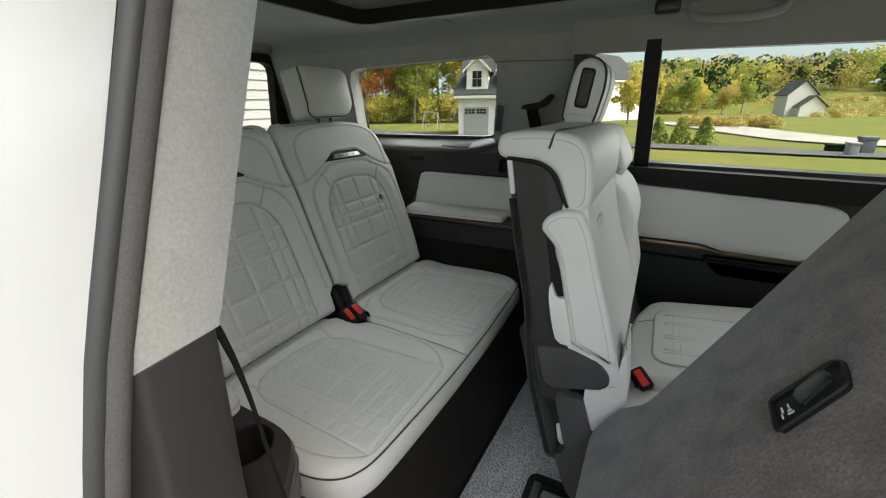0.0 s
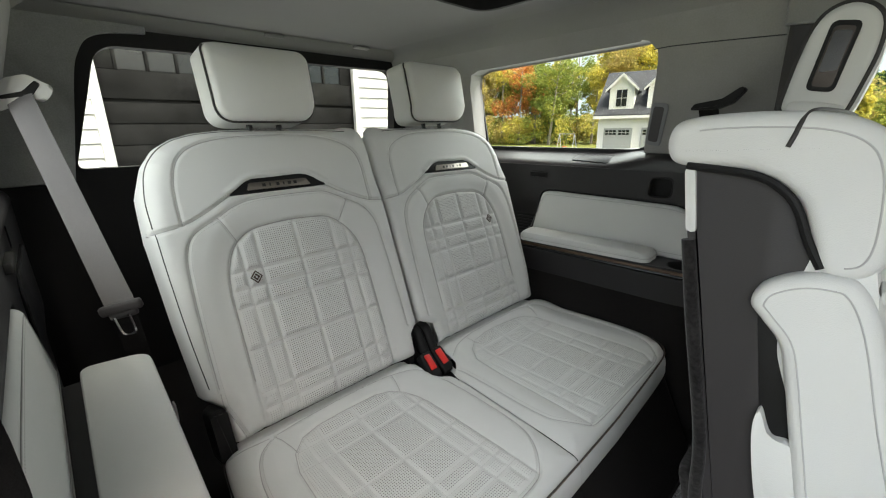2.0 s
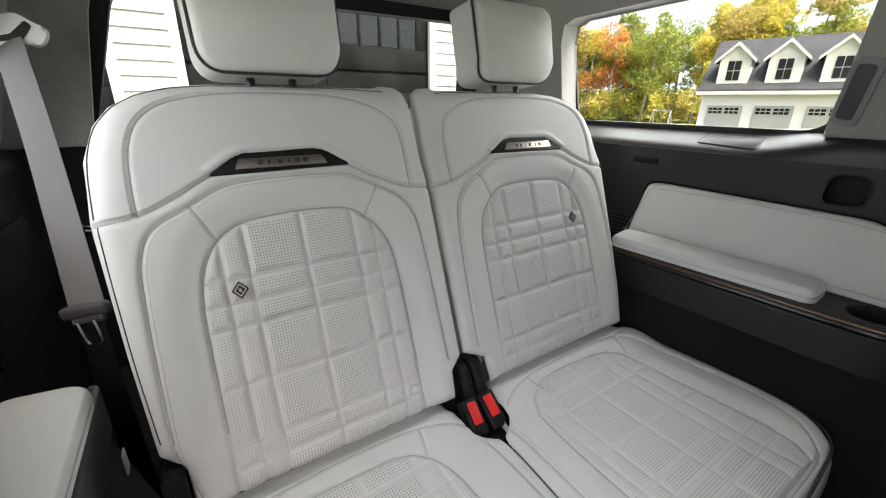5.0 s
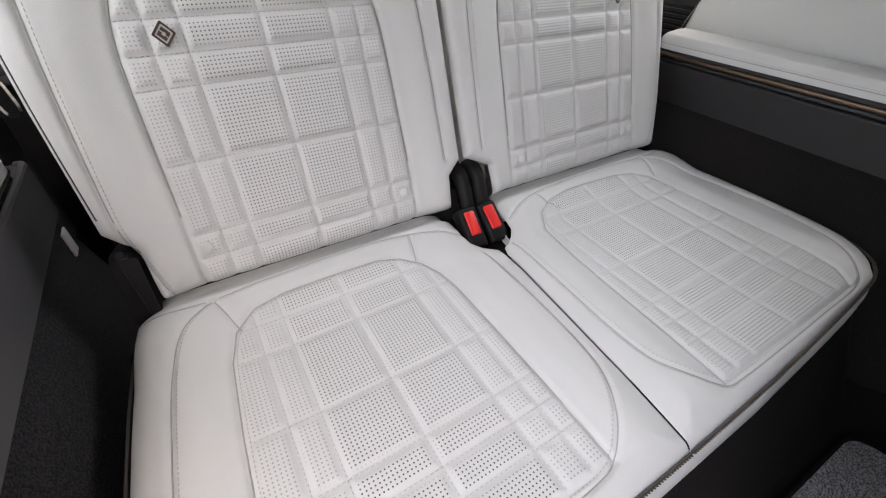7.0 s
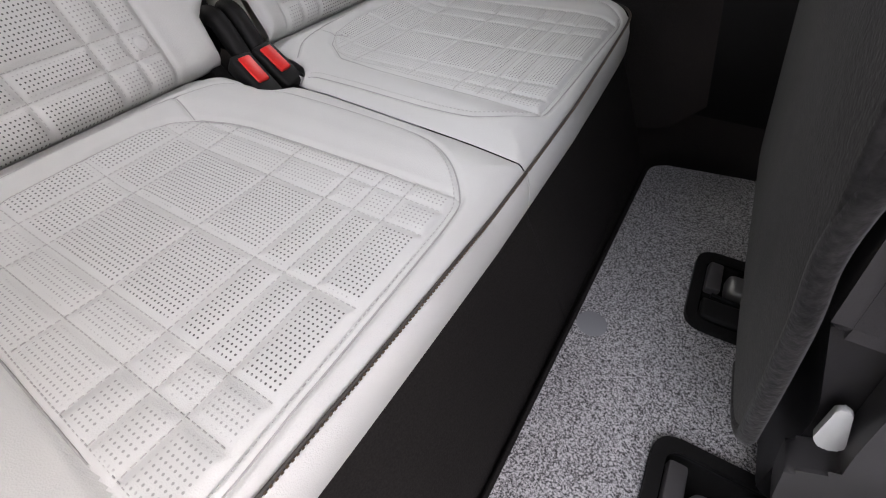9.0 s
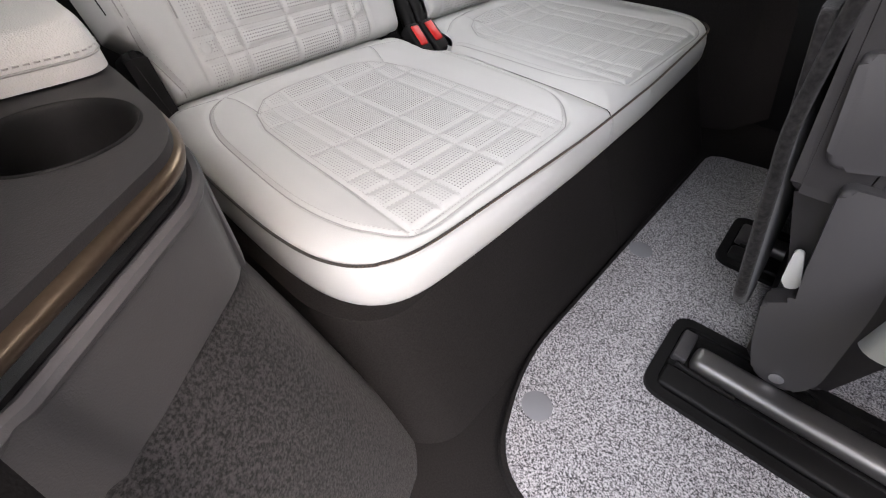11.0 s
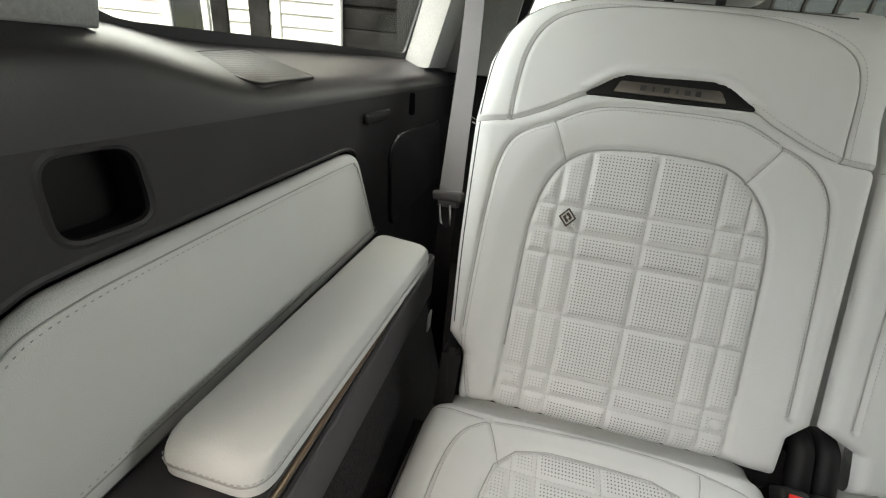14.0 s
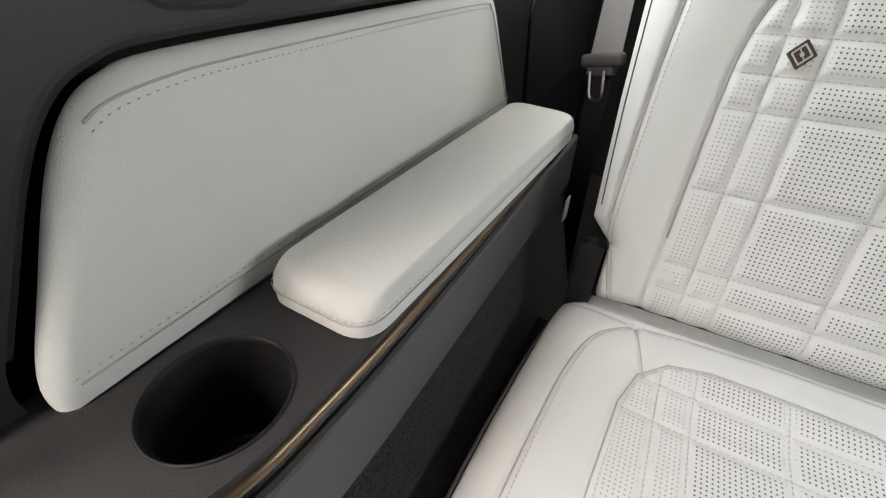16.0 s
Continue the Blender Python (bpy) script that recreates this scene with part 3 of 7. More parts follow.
    pil = [(-0.80, 0.735)] + [tuple(q) for q in smooth_line([(-0.592, 0.735), (-0.562, 0.90), (-0.534, 1.05), (-0.515, 1.105), (-0.485, 1.148), (-0.43, 1.168), (-0.34, 1.176)], 5)] + [(-0.34, 1.225), (-0.80, 1.225)] if s < 0 else [(0.90, 0.76), (0.735, 0.76), (0.745, 1.12), (0.73, 1.17), (0.68, 1.20), (0.68, 1.225), (0.90, 1.225)]
    prism(bm, pil, lambda a, b, c: (-1.43 + c + 0.10 * (b - 0.77), a, b), 0.002, 0.03, 0.006, 3)
    structure("rear_pillar_" + sn, bm, PALESUEDE, "pale suede-covered rear pillar", "wall")

# seam between the left pillar trim and the roof lining
bm = bmesh.new()
U = upper_place(1, 0.025)
tube(bm, [U(a, b, 0.0) for a, b in ((-0.205, 1.090), (-0.16, 1.092), (-0.08, 1.090), (0.0, 1.087), (0.095, 1.083))], 0.0016, 6)
structure("trim", bm, RUBBER, "dark seam across the pillar trim below the roof lining", "trim")
# lower pillar beside the open door, seals and painted body
bm = bmesh.new()
prism(bm, rounded([(0.100, -0.768), (0.112, -0.838), (0.05, -0.88), (-0.03, -0.82), (0.025, -0.782), (0.065, -0.766)], [0.012, 0.006, 0, 0, 0.006, 0.02]), lambda a, b, c: (a, b - 0.03 * max(0.757 - c, 0), c), -0.05, 0.757)
structure("pillar_lower", bm, PILLAR, "dark lower trim of the door pillar", "wall")
bm = bmesh.new()
rows = []
for k in range(13):
    z = 0.757 + 0.46 * k / 12
    yy = 0.32 * (z - 0.757)
    rows.append([bm.verts.new((x + 0.03 * (z - 0.757), y + yy, z)) for x, y in ((0.02, -0.785), (0.07, -0.768), (0.088, -0.7645), (0.099, -0.7675), (0.109, -0.842), (0.100, -0.855), (0.02, -0.86))])
for a, b in zip(rows, rows[1:]):
    for j in range(7):
        bm.faces.new((a[j], a[(j + 1) % 7], b[(j + 1) % 7], b[j]))
bm.faces.new(rows[0])
bm.faces.new(rows[-1])
structure("pillar_upper", bm, PALESUEDE, "pale suede-covered upper trim of the door pillar", "wall")
for nm, r, off, mt, lb in (("door_seal", 0.0095, (0.106, -0.8515), FLOCK, "grey flocked door seal"), ("door_seal", 0.0075, (0.105, -0.8635), RUBBER, "black rubber door seal")):
    bm = bmesh.new()
    tube(bm, [(off[0] + 0.03 * max(z - 0.757, 0), off[1] + (0.33 if z > 0.757 else 0.24) * (z - 0.757), z) for z in np.linspace(-0.3, 1.25, 24)], r, 10)
    structure(nm, bm, mt, lb, "seal")
bm = bmesh.new()
rows = []
for z in np.linspace(-0.45, 1.3, 16):
    yy = (0.33 if z > 0.757 else 0.24) * (z - 0.757)
    rows.append([bm.verts.new((x, y + yy, z)) for x, y in ((0.098, -0.864), (0.107, -0.8705), (0.105, -0.95), (0.05, -0.985), (-0.1, -1.0), (-1.5, -0.98), (-1.5, -0.95), (-0.1, -0.96), (0.04, -0.93))])
for a, b in zip(rows, rows[1:]):
    for j in range(len(a)):
        bm.faces.new((a[j], a[(j + 1) % 9], b[(j + 1) % 9], b[j]))
bmesh.ops.delete(bm, geom=[f for f in bm.faces if -1.3 < f.calc_center_median().x < -0.2 and f.calc_center_median().z > 0.75], context="FACES")
structure("body_side", bm, WHITEPAINT, "white painted body side of the car at the door opening", "car body")

# roof lining with the roof glass
bm = bmesh.new()
hole = rounded([(-0.62, -0.40), (-0.62, 0.40), (1.3, 0.40), (1.3, -0.40)], 0.07)
holed(bm, [(-1.36, -0.56), (-1.36, 0.56), (2.2, 0.56), (2.2, -0.56)], [hole], lambda a, b, c: (a, b, c), 1.222, 1.26)
structure("ceiling", bm, HEADLINER, "grey fabric roof lining with an opening for the roof glass", "ceiling")
for s, sn, dx, dz in SIDES:
    bm = bmesh.new()
    prof = [(0.55, 1.222), (0.60, 1.214), (0.635, 1.192), (0.652, 1.16), (0.657, 1.122 + dz), (0.70, 1.122 + dz), (0.70, 1.27), (0.55, 1.27)]
    prism(bm, prof, lambda a, b, c: (c, s * a, b), -1.45, 2.2)
    structure("roof_rail_" + sn, bm, HEADLINER, "grey fabric roof edge", "ceiling")
bm = bmesh.new()
holed(bm, hole, [rounded([(-0.607, -0.387), (-0.607, 0.387), (1.287, 0.387), (1.287, -0.387)], 0.06)], lambda a, b, c: (a, b, c), 1.214, 1.261)
structure("roof_glass_seal", bm, PLASTIC, "black seal round the roof glass", "seal")
bm = bmesh.new()
box(bm, (-0.66, -0.44, 1.262), (1.34, 0.44, 1.268))
structure("roof_glass", bm, FROSTED, "frosted grey panoramic roof glass", "window")

# tailgate with the rear window
bm = bmesh.new()
rear = lambda a, b, c: (-1.43 - c + 0.10 * (b - 0.77), a, b)
rwin = rounded([(-0.58, 0.772), (0.66, 0.772), (0.655, 1.15), (-0.47, 1.135)], [0.03, 0.04, 0.06, 0.06])
holed(bm, [(-0.95, -0.05), (0.95, -0.05), (0.95, 1.27), (-0.95, 1.27)], [rwin], rear, 0.0, 0.05)
structure("tailgate", bm, PLASTIC, "black inner trim of the tailgate", "wall")
bm = bmesh.new()
prism(bm, rounded([(-0.64, 0.75), (0.70, 0.75), (0.70, 1.17), (-0.52, 1.16)], 0.05), rear, 0.052, 0.056)
g = structure("window_rear", bm, TINT, "tinted rear window glass", "window")
g.visible_shadow = False
bm = bmesh.new()
prism(bm, [(-1.36, 1.224), (-1.31, 1.219), (-1.352, 1.196), (-1.392, 1.186), (-1.395, 1.26), (-1.36, 1.26)], lambda a, b, c: (a, c, b), -0.7, 0.8, 0.003)
structure("trim", bm, HEADLINER, "grey fabric header above the rear window", "trim")
# front of the cabin behind the camera, closed but for the windscreen
bm = bmesh.new()
holed(bm, [(-0.95, -0.05), (0.95, -0.05), (0.95, 1.27), (-0.95, 1.27)], [[(-0.65, 0.70), (0.65, 0.70), (0.6, 1.2), (-0.6, 1.2)]], lambda a, b, c: (2.2 + c, a, b), 0.0, 0.05)
structure("wall_front", bm, PLASTIC, "dark front wall of the cabin", "wall")
# right side ahead of the door opening
bm = bmesh.new()
prism(bm, [(1.25, -0.05), (2.2, -0.05), (2.2, 1.2), (1.25, 1.2)], side_place(-1), 0.76, 0.85)
structure("wall_right_front", bm, PLASTIC, "dark side wall ahead of the door opening", "wall")
bm = bmesh.new()
box(bm, (0.10, -0.80, 1.235), (2.2, -0.66, 1.33), 0.03, 3)
structure("door_header", bm, WHITEPAINT, "white painted roof edge above the open door", "car body")
bm = bmesh.new()
box(bm, (0.1, -0.93, -0.12), (1.25, -0.76, -0.01), 0.02)
structure("door_sill", bm, PLASTIC, "black door sill", "sill")

# left rear door, closed
bm = bmesh.new()
L = side_place(1)
dwin = rounded([(0.145, 0.735), (1.15, 0.715), (1.05, 1.085), (0.15, 1.105)], [0.02, 0.03, 0.04, 0.03])
holed(bm, [(0.10, 0.0), (2.2, 0.0), (2.2, 1.16), (0.10, 1.16)], [dwin], lambda a, b, c: (a, c - 0.16 * max(b - 0.72, 0), b), 0.73, 0.80)
structure("door_1", bm, DECK, "dark inner trim of the closed left rear door", "door")
door = bpy.data.objects["door_1"]
bm = bmesh.new()
prism(bm, rounded([(0.12, 0.71), (1.18, 0.70), (1.08, 1.10), (0.12, 1.12)], 0.03), lambda a, b, c: (a, c - 0.16 * max(b - 0.72, 0), b), 0.776, 0.78)
g = part("pane", bm, TINT, door, "tinted door window")
g.visible_shadow = False
bm = bmesh.new()
prism(bm, [(0.335, 0.70), (0.385, 0.70), (0.375, 1.13), (0.325, 1.13)], lambda a, b, c: (a, c - 0.16 * max(b - 0.72, 0), b), 0.70, 0.772, 0.004)
part("window_bar", bm, PLASTIC, door, "black upright window bar")
bm = bmesh.new()
prism(bm, [(0.092, 1.100), (0.15, 1.098), (1.05, 1.080), (2.2, 1.02), (2.2, 1.20), (0.092, 1.20)], lambda a, b, c: (a, c - 0.16 * max(b - 0.72, 0), b), 0.728, 0.700, 0.006, 3)
part("window_header", bm, HEADLINER, door, "grey fabric above the door window")
bm = bmesh.new()
pillow(bm, rounded([(0.12, 0.668), (0.12, 0.462), (0.60, 0.458), (0.66, 0.437), (0.90, 0.437), (0.975, 0.60), (0.90, 0.628)], [0.03, 0.02, 0.03, 0.03, 0.04, 0.05, 0.05]), L, 0.732, 0.690, 0.014, 0.006)
part("padded_panel", bm, LEATHER, door, "pale grey leather padded panel")
bm = bmesh.new()
prism(bm, [(0.12, 0.445), (0.62, 0.447), (0.66, 0.43), (1.0, 0.425), (1.0, 0.437), (0.64, 0.442), (0.60, 0.456), (0.12, 0.457)], L, 0.735, 0.672, 0.003)
part("trim_strip", bm, BRONZE, door, "bronze trim strip")
bm = bmesh.new()
prism(bm, rounded([(0.12, 0.725), (0.12, 0.675), (0.95, 0.635), (1.1, 0.66), (1.2, 0.70)], 0.02), L, 0.735, 0.668, 0.01, 3)
part("belt_line", bm, PLASTIC, door, "black window ledge")
bm = bmesh.new()
prism(bm, rounded([(0.60, 0.41), (0.66, 0.345), (0.86, 0.345), (0.90, 0.41)], 0.02), L, 0.735, 0.70, 0.008)
part("pull_handle", bm, PLASTIC, door, "black door pull recess")
bm = bmesh.new()
prism(bm, rounded([(0.10, 0.40), (1.2, 0.38), (1.2, 0.0), (0.10, 0.0)], 0.02), L, 0.735, 0.70, 0.008)
part("lower_panel", bm, PLASTIC, door, "black lower door panel")

# ---- third row: two seats that mirror one another ----
TH = radians(21)
BACK0 = np.array((-0.49, 0.0, 0.336))
BACKN = np.array((math.cos(TH), 0.0, math.sin(TH)))
BACKU = np.array((-math.sin(TH), 0.0, math.cos(TH)))


def ramp_to(x, a, b):
    t = np.clip((x - a) / (b - a), 0, 1)
    return t * t * (3 - 2 * t)


# outlines and seams of the backrest: distance from the middle of the car, way up the backrest
B_OUT_V = np.array((-0.057, 0.020, 0.050, 0.20, 0.39, 0.48, 0.53, 0.56, 0.582, 0.595, 0.602))
B_OUT_M = np.array((0.494, 0.497, 0.526, 0.536, 0.544, 0.538, 0.520, 0.497, 0.462, 0.42, 0.36))
B_IN_V = np.array((-0.058, 0.008, 0.032, 0.56, 0.585, 0.598, 0.602))
B_IN_M = np.array((0.060, 0.054, 0.006, 0.004, 0.010, 0.026, 0.066))
B_INSERT = np.array([(0.437, -0.07), (0.436, 0.05)] + [(0.4345, 0.20), (0.431, 0.26), (0.420, 0.305), (0.399, 0.340), (0.368, 0.361), (0.330, 0.369), (0.270, 0.3725), (0.203, 0.3695), (0.171, 0.3615), (0.143, 0.340), (0.119, 0.306), (0.108, 0.266), (0.1045, 0.20)] + [(0.1030, 0.05), (0.1025, -0.07)])
B_INSERT = np.vstack([B_INSERT[:1], smooth_line(B_INSERT[1:-1], 4), B_INSERT[-1:]])
B_GRID_M = (0.3975, 0.3605, 0.2690, 0.1780, 0.1405)
B_GRID_V = (0.278, 0.240, 0.203, 0.114, 0.0215, -0.0115)
B_SHOULDER = smooth_line([(0.548, 0.384), (0.49, 0.391), (0.44, 0.412), (0.388, 0.440), (0.35, 0.444), (0.20, 0.446), (0.165, 0.443), (0.130, 0.424), (0.06, 0.392), (0.006, 0.385)], 8)
B_ARCH = smooth_line([(0.488, 0.393), (0.487, 0.44), (0.481, 0.49), (0.462, 0.530), (0.425, 0.556), (0.36, 0.571), (0.27, 0.577), (0.17, 0.572), (0.105, 0.555), (0.065, 0.53), (0.050, 0.495), (0.048, 0.44), (0.049, 0.391)], 8)
B_BOLSTER = smooth_line([(0.478, -0.05), (0.492, 0.00), (0.503, 0.05), (0.503, 0.18), (0.500, 0.27), (0.494, 0.33), (0.474, 0.37), (0.424, 0.397), (0.385, 0.418), (0.345, 0.428), (0.27, 0.431), (0.20, 0.430), (0.165, 0.425), (0.12, 0.402), (0.082, 0.380), (0.058, 0.35), (0.047, 0.31), (0.041, 0.2), (0.038, 0.04)], 6)
B_RAYS = [np.array([(0.424, 0.398), (0.397, 0.344)]), np.array([(0.118, 0.402), (0.152, 0.346)])]
B_PLAQUE = rounded([(0.392, 0.441), (0.345, 0.474), (0.208, 0.476), (0.161, 0.443)], [0.008, 0.02, 0.02, 0.008])


def back_height(m, v):
    """How far the backrest's leather stands out from its plane."""
    m, v = np.asarray(m, float), np.asarray(v, float)
    inner = np.stack([B_IN_M, B_IN_V], -1)
    d_out = poly_dist(m, v, np.vstack([inner[:1], np.stack([B_OUT_M, B_OUT_V], -1), inner[-1:]]), False)
    d_in = poly_dist(m, v, inner, False)
    d = np.minimum(d_out, d_in)
    top = np.clip(v - 0.50, 0, 1)
    rolled = lambda q, r: r - np.sqrt(np.maximum(r * r - (r - np.clip(q, 0, r)) ** 2, 0))
    h = -np.maximum(rolled(d_out, 0.034), rolled(d_in, 0.017))
    h = h - 1.4 * top ** 2 - 0.75 * rolled(v + 0.056, 0.020)
    di = poly_dist(m, v, B_INSERT)
    ins = inside(m, v, B_INSERT)
    # side bolsters stand proud of the middle
    h = h + np.where(ins, 0.0, 0.010 * ramp_to(di, 0.0, 0.05) * ramp_to(0.46 - v, 0.0, 0.08))
    h = h + 0.008 * ramp_to(v, 0.40, 0.46) * ramp_to(d, 0.0, 0.05)
    groove = lambda q, dep, w: -dep * np.exp(-(q / w) ** 2)
    h = h + groove(di, 0.0046, 0.0040)
    g = np.full(m.shape, 1.0)
    for a in B_GRID_M:
        g = np.minimum(g, np.abs(m - a))
    for a in B_GRID_V:
        g = np.minimum(g, np.abs(v - a))
    cell = np.where(ins, np.minimum(g, di), 0)
    h = h + np.where(ins, 0.0051 * (1 - np.exp(-(cell / 0.0062) ** 2)) - 0.0026 * ramp_to(di, 0, 0.006), 0)
    for ln, dep, w in ((B_SHOULDER, 0.0055, 0.004), (B_ARCH, 0.003, 0.0035), (B_BOLSTER, 0.0055, 0.0040), *((r, 0.003, 0.0032) for r in B_RAYS)):
        h = h + groove(poly_dist(m, v, ln, False), dep, w)
    dp = poly_dist(m, v, B_PLAQUE)
    return h - 0.005 - 0.010 * np.where(inside(m, v, B_PLAQUE), ramp_to(dp, 0.0, 0.003), 0) + 0.004 * np.exp(-((dp - 0.006) / 0.006) ** 2) * (v > 0.449)


def perf_mask(a, b, ga, gb, edge, lo, hi):
    g = np.full(a.shape, 1.0)
    for q in ga:
        g = np.minimum(g, np.abs(a - q))
    for q in gb:
        g = np.minimum(g, np.abs(b - q))
    ok = ((g > 0.0058) & (edge > 0.008)).astype(float)
    return ok * np.where((a > lo) & (a < hi), 1.0, 0.52)


def seam_tubes(parent, surf, lines, r, mat, name="seam", lift=0.0):
    for ln in lines:
        bm = bmesh.new()
        tube(bm, surf(ln[:, 0], ln[:, 1], lift), r, 6)
        part(name, bm, mat, parent)


def offset_line(ln, d):
    t = np.gradient(ln, axis=0)
    t /= np.linalg.norm(t, axis=1)[:, None] + 1e-9
    return ln + np.stack([-t[:, 1], t[:, 0]], -1) * d


def seat_third_row(s, label):
    seat = thing("rear_seat", (-0.25, s * 0.27, 0.0), label, "car seat", "third-row seats")
    # ---------------- backrest
    pos = lambda m, v, h: BACK0 + np.asarray(v)[..., None] * BACKU + np.asarray(h)[..., None] * BACKN + (s * (1.045 if s > 0 else 1.0) * np.asarray(m))[..., None] * np.array((0, 1.0, 0))
    nv, nu = 232, 240
    v = np.repeat(np.concatenate([np.linspace(-0.056, 0.55, 200), np.linspace(0.55, 0.602, 33)[1:]])[:, None], nu, 1)
    lo, hi = np.interp(v, B_IN_V, B_IN_M), np.interp(v, B_OUT_V, B_OUT_M)
    m = lo + (hi - lo) * np.linspace(0, 1, nu)[None, :]
    h = back_height(m, v)
    cm, cv = (m[:-1, :-1] + m[1:, 1:]) / 2, (v[:-1, :-1] + v[1:, 1:]) / 2
    ins = inside(cm, cv, B_INSERT)
    sh_v = np.interp(cm, B_SHOULDER[::-1, 0], B_SHOULDER[::-1, 1])
    up = (cv > sh_v) & ~ins
    di = poly_dist(m, v, B_INSERT)
    perf = perf_mask(m, v, B_GRID_M, B_GRID_V, di, 0.178, 0.3605) * inside(m, v, B_INSERT)
    co, frame_ob = sheet_parts(seat, pos, m, v, h, [("backrest", ~ins & ~up, LEATHER, ""), ("quilted_insert", ins, PERF, "perforated quilted leather insert"), ("shoulder_panel", up, LEATHER, "")], perf, s > 0)
    ring = co[rim(nv, nu)]
    bm = bmesh.new()
    rows = [[bm.verts.new(q) for q in ring]]
    mid = pos(np.array(0.274), np.array(0.27), np.array(0.0))
    for back, grow in ((0.006, 1.003), (0.03, 1.006), (0.075, 1.002), (0.10, 0.975), (0.105, 0.94)):
        q = ring - BACKN * 0.0
        flat = q - mid
        hh = flat @ BACKN
        base = flat - hh[:, None] * BACKN
        q = mid + base * grow + BACKN * (np.minimum(hh, -0.030) - back)[:, None]
        rows.append([bm.verts.new(p) for p in q])
    for a, b in zip(rows, rows[1:]):
        for j in range(len(a)):
            bm.faces.new((a[j], a[(j + 1) % len(a)], b[(j + 1) % len(a)], b[j]))
    bm.faces.new(rows[-1])
    part("side_panel", bm, LEATHER, frame_ob)
    surf = lambda a, b, lift: pos(a, b, back_height(a, b) + lift)
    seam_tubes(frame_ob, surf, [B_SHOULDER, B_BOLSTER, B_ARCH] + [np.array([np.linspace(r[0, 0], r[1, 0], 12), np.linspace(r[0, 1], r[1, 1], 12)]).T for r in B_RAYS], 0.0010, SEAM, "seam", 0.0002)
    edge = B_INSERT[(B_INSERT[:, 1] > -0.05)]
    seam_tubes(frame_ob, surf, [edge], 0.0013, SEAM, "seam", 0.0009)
    bm = bmesh.new()
    for ln, off in ((B_SHOULDER, -0.006), (B_ARCH, -0.006), (B_BOLSTER, 0.006)):
        q = offset_line(ln, off)
        ok = (q[:, 1] < 0.575)
        stitch_row(bm, surf(q[ok, 0], q[ok, 1], 0.0003), BACKN)
    for a in B_GRID_M:
        vv = np.linspace(-0.04, 0.36, 120)
        mm = np.full(vv.shape, a)
        ok = inside(mm, vv, B_INSERT) & (poly_dist(mm, vv, B_INSERT) > 0.004)
        stitch_row(bm, surf(mm[ok], vv[ok], 0.0004), BACKN, 0.0060, 0.004)
    for a in B_GRID_V:
        mm = np.linspace(0.11, 0.436, 100)
        vv = np.full(mm.shape, a)
        ok = inside(mm, vv, B_INSERT) & (poly_dist(mm, vv, B_INSERT) > 0.004)
        stitch_row(bm, surf(mm[ok], vv[ok], 0.0004), BACKN, 0.0060, 0.004)
    tagged(part("stitching", bm, THREAD, frame_ob, "pale grey stitching"), kind="stuff")
    # dark piping along the shoulder rim
    rimline = smooth_line([(0.536, 0.395), (0.533, 0.46), (0.520, 0.515), (0.492, 0.553), (0.455, 0.575), (0.39, 0.588), (0.27, 0.592), (0.15, 0.59), (0.06, 0.583)], 8)
    seam_tubes(frame_ob, surf, [rimline], 0.0013, PIPING, "piping", 0.0)
    sideline = smooth_line([(0.534, 0.384), (0.532, 0.30), (0.527, 0.18), (0.519, 0.07)], 8)
    seam_tubes(frame_ob, surf, [sideline], 0.0011, PIPING, "piping", 0.0)
    # plaque: a dark tray with a metal plate and its marks
    tray = part("plaque", prism(bmesh.new(), B_PLAQUE, lambda a, b, c: tuple(pos(np.array(a), np.array(b), np.array(c))), -0.012, 0.0020, 0.0015), PLASTIC, frame_ob, "black recessed plaque")
    plate = rounded([(0.352, 0.4475), (0.345, 0.4635), (0.213, 0.4635), (0.203, 0.4475)], 0.003)
    part("plate", prism(bmesh.new(), plate, lambda a, b, c: tuple(pos(np.array(a), np.array(b), np.array(c))), 0.001, 0.0045, 0.0006), SATIN, frame_ob, "satin metal plate")
    for k in range(6):
        bm = bmesh.new()
        c = 0.3135 - 0.0137 * k - (0.004 if k > 1 else 0)
        w = 0.0016 if k in (1, 3) else 0.0038
        prism(bm, [(c - w, 0.4525), (c + w, 0.4525), (c + w, 0.4595), (c - w, 0.4595)], lambda a, b, c_: tuple(pos(np.array(a), np.array(b), np.array(c_))), 0.0044, 0.0048)
        part("mark", bm, PIPING, frame_ob, "dark bar", 0)
    # small diamond badge and press studs
    bc = 0.3800 if s < 0 else 0.387
    bv = 0.2605 if s < 0 else 0.264
    hb = float(back_height(np.array(bc), np.array(bv)))
    bplace = lambda a, b, c: tuple(pos(np.array(bc + a), np.array(bv + b), np.array(hb + c)))
    diamond = lambda k: rounded([(0.0128 * k, 0), (0, 0.0145 * k), (-0.0128 * k, 0), (0, -0.0145 * k)], 0.0018 * k)
    badge = part("badge", holed(bmesh.new(), diamond(1.0), [diamond(0.76)], bplace, -0.001, 0.0026), BADGE, frame_ob, "dark bronze diamond badge frame")
    part("badge_field", prism(bmesh.new(), diamond(0.77), bplace, -0.002, 0.0012), LEATHER, frame_ob, "pale field of the badge")
    part("badge_heart", holed(bmesh.new(), diamond(0.56), [diamond(0.20)], bplace, 0.0010, 0.0022), BADGE, frame_ob, "dark bronze heart of the badge")
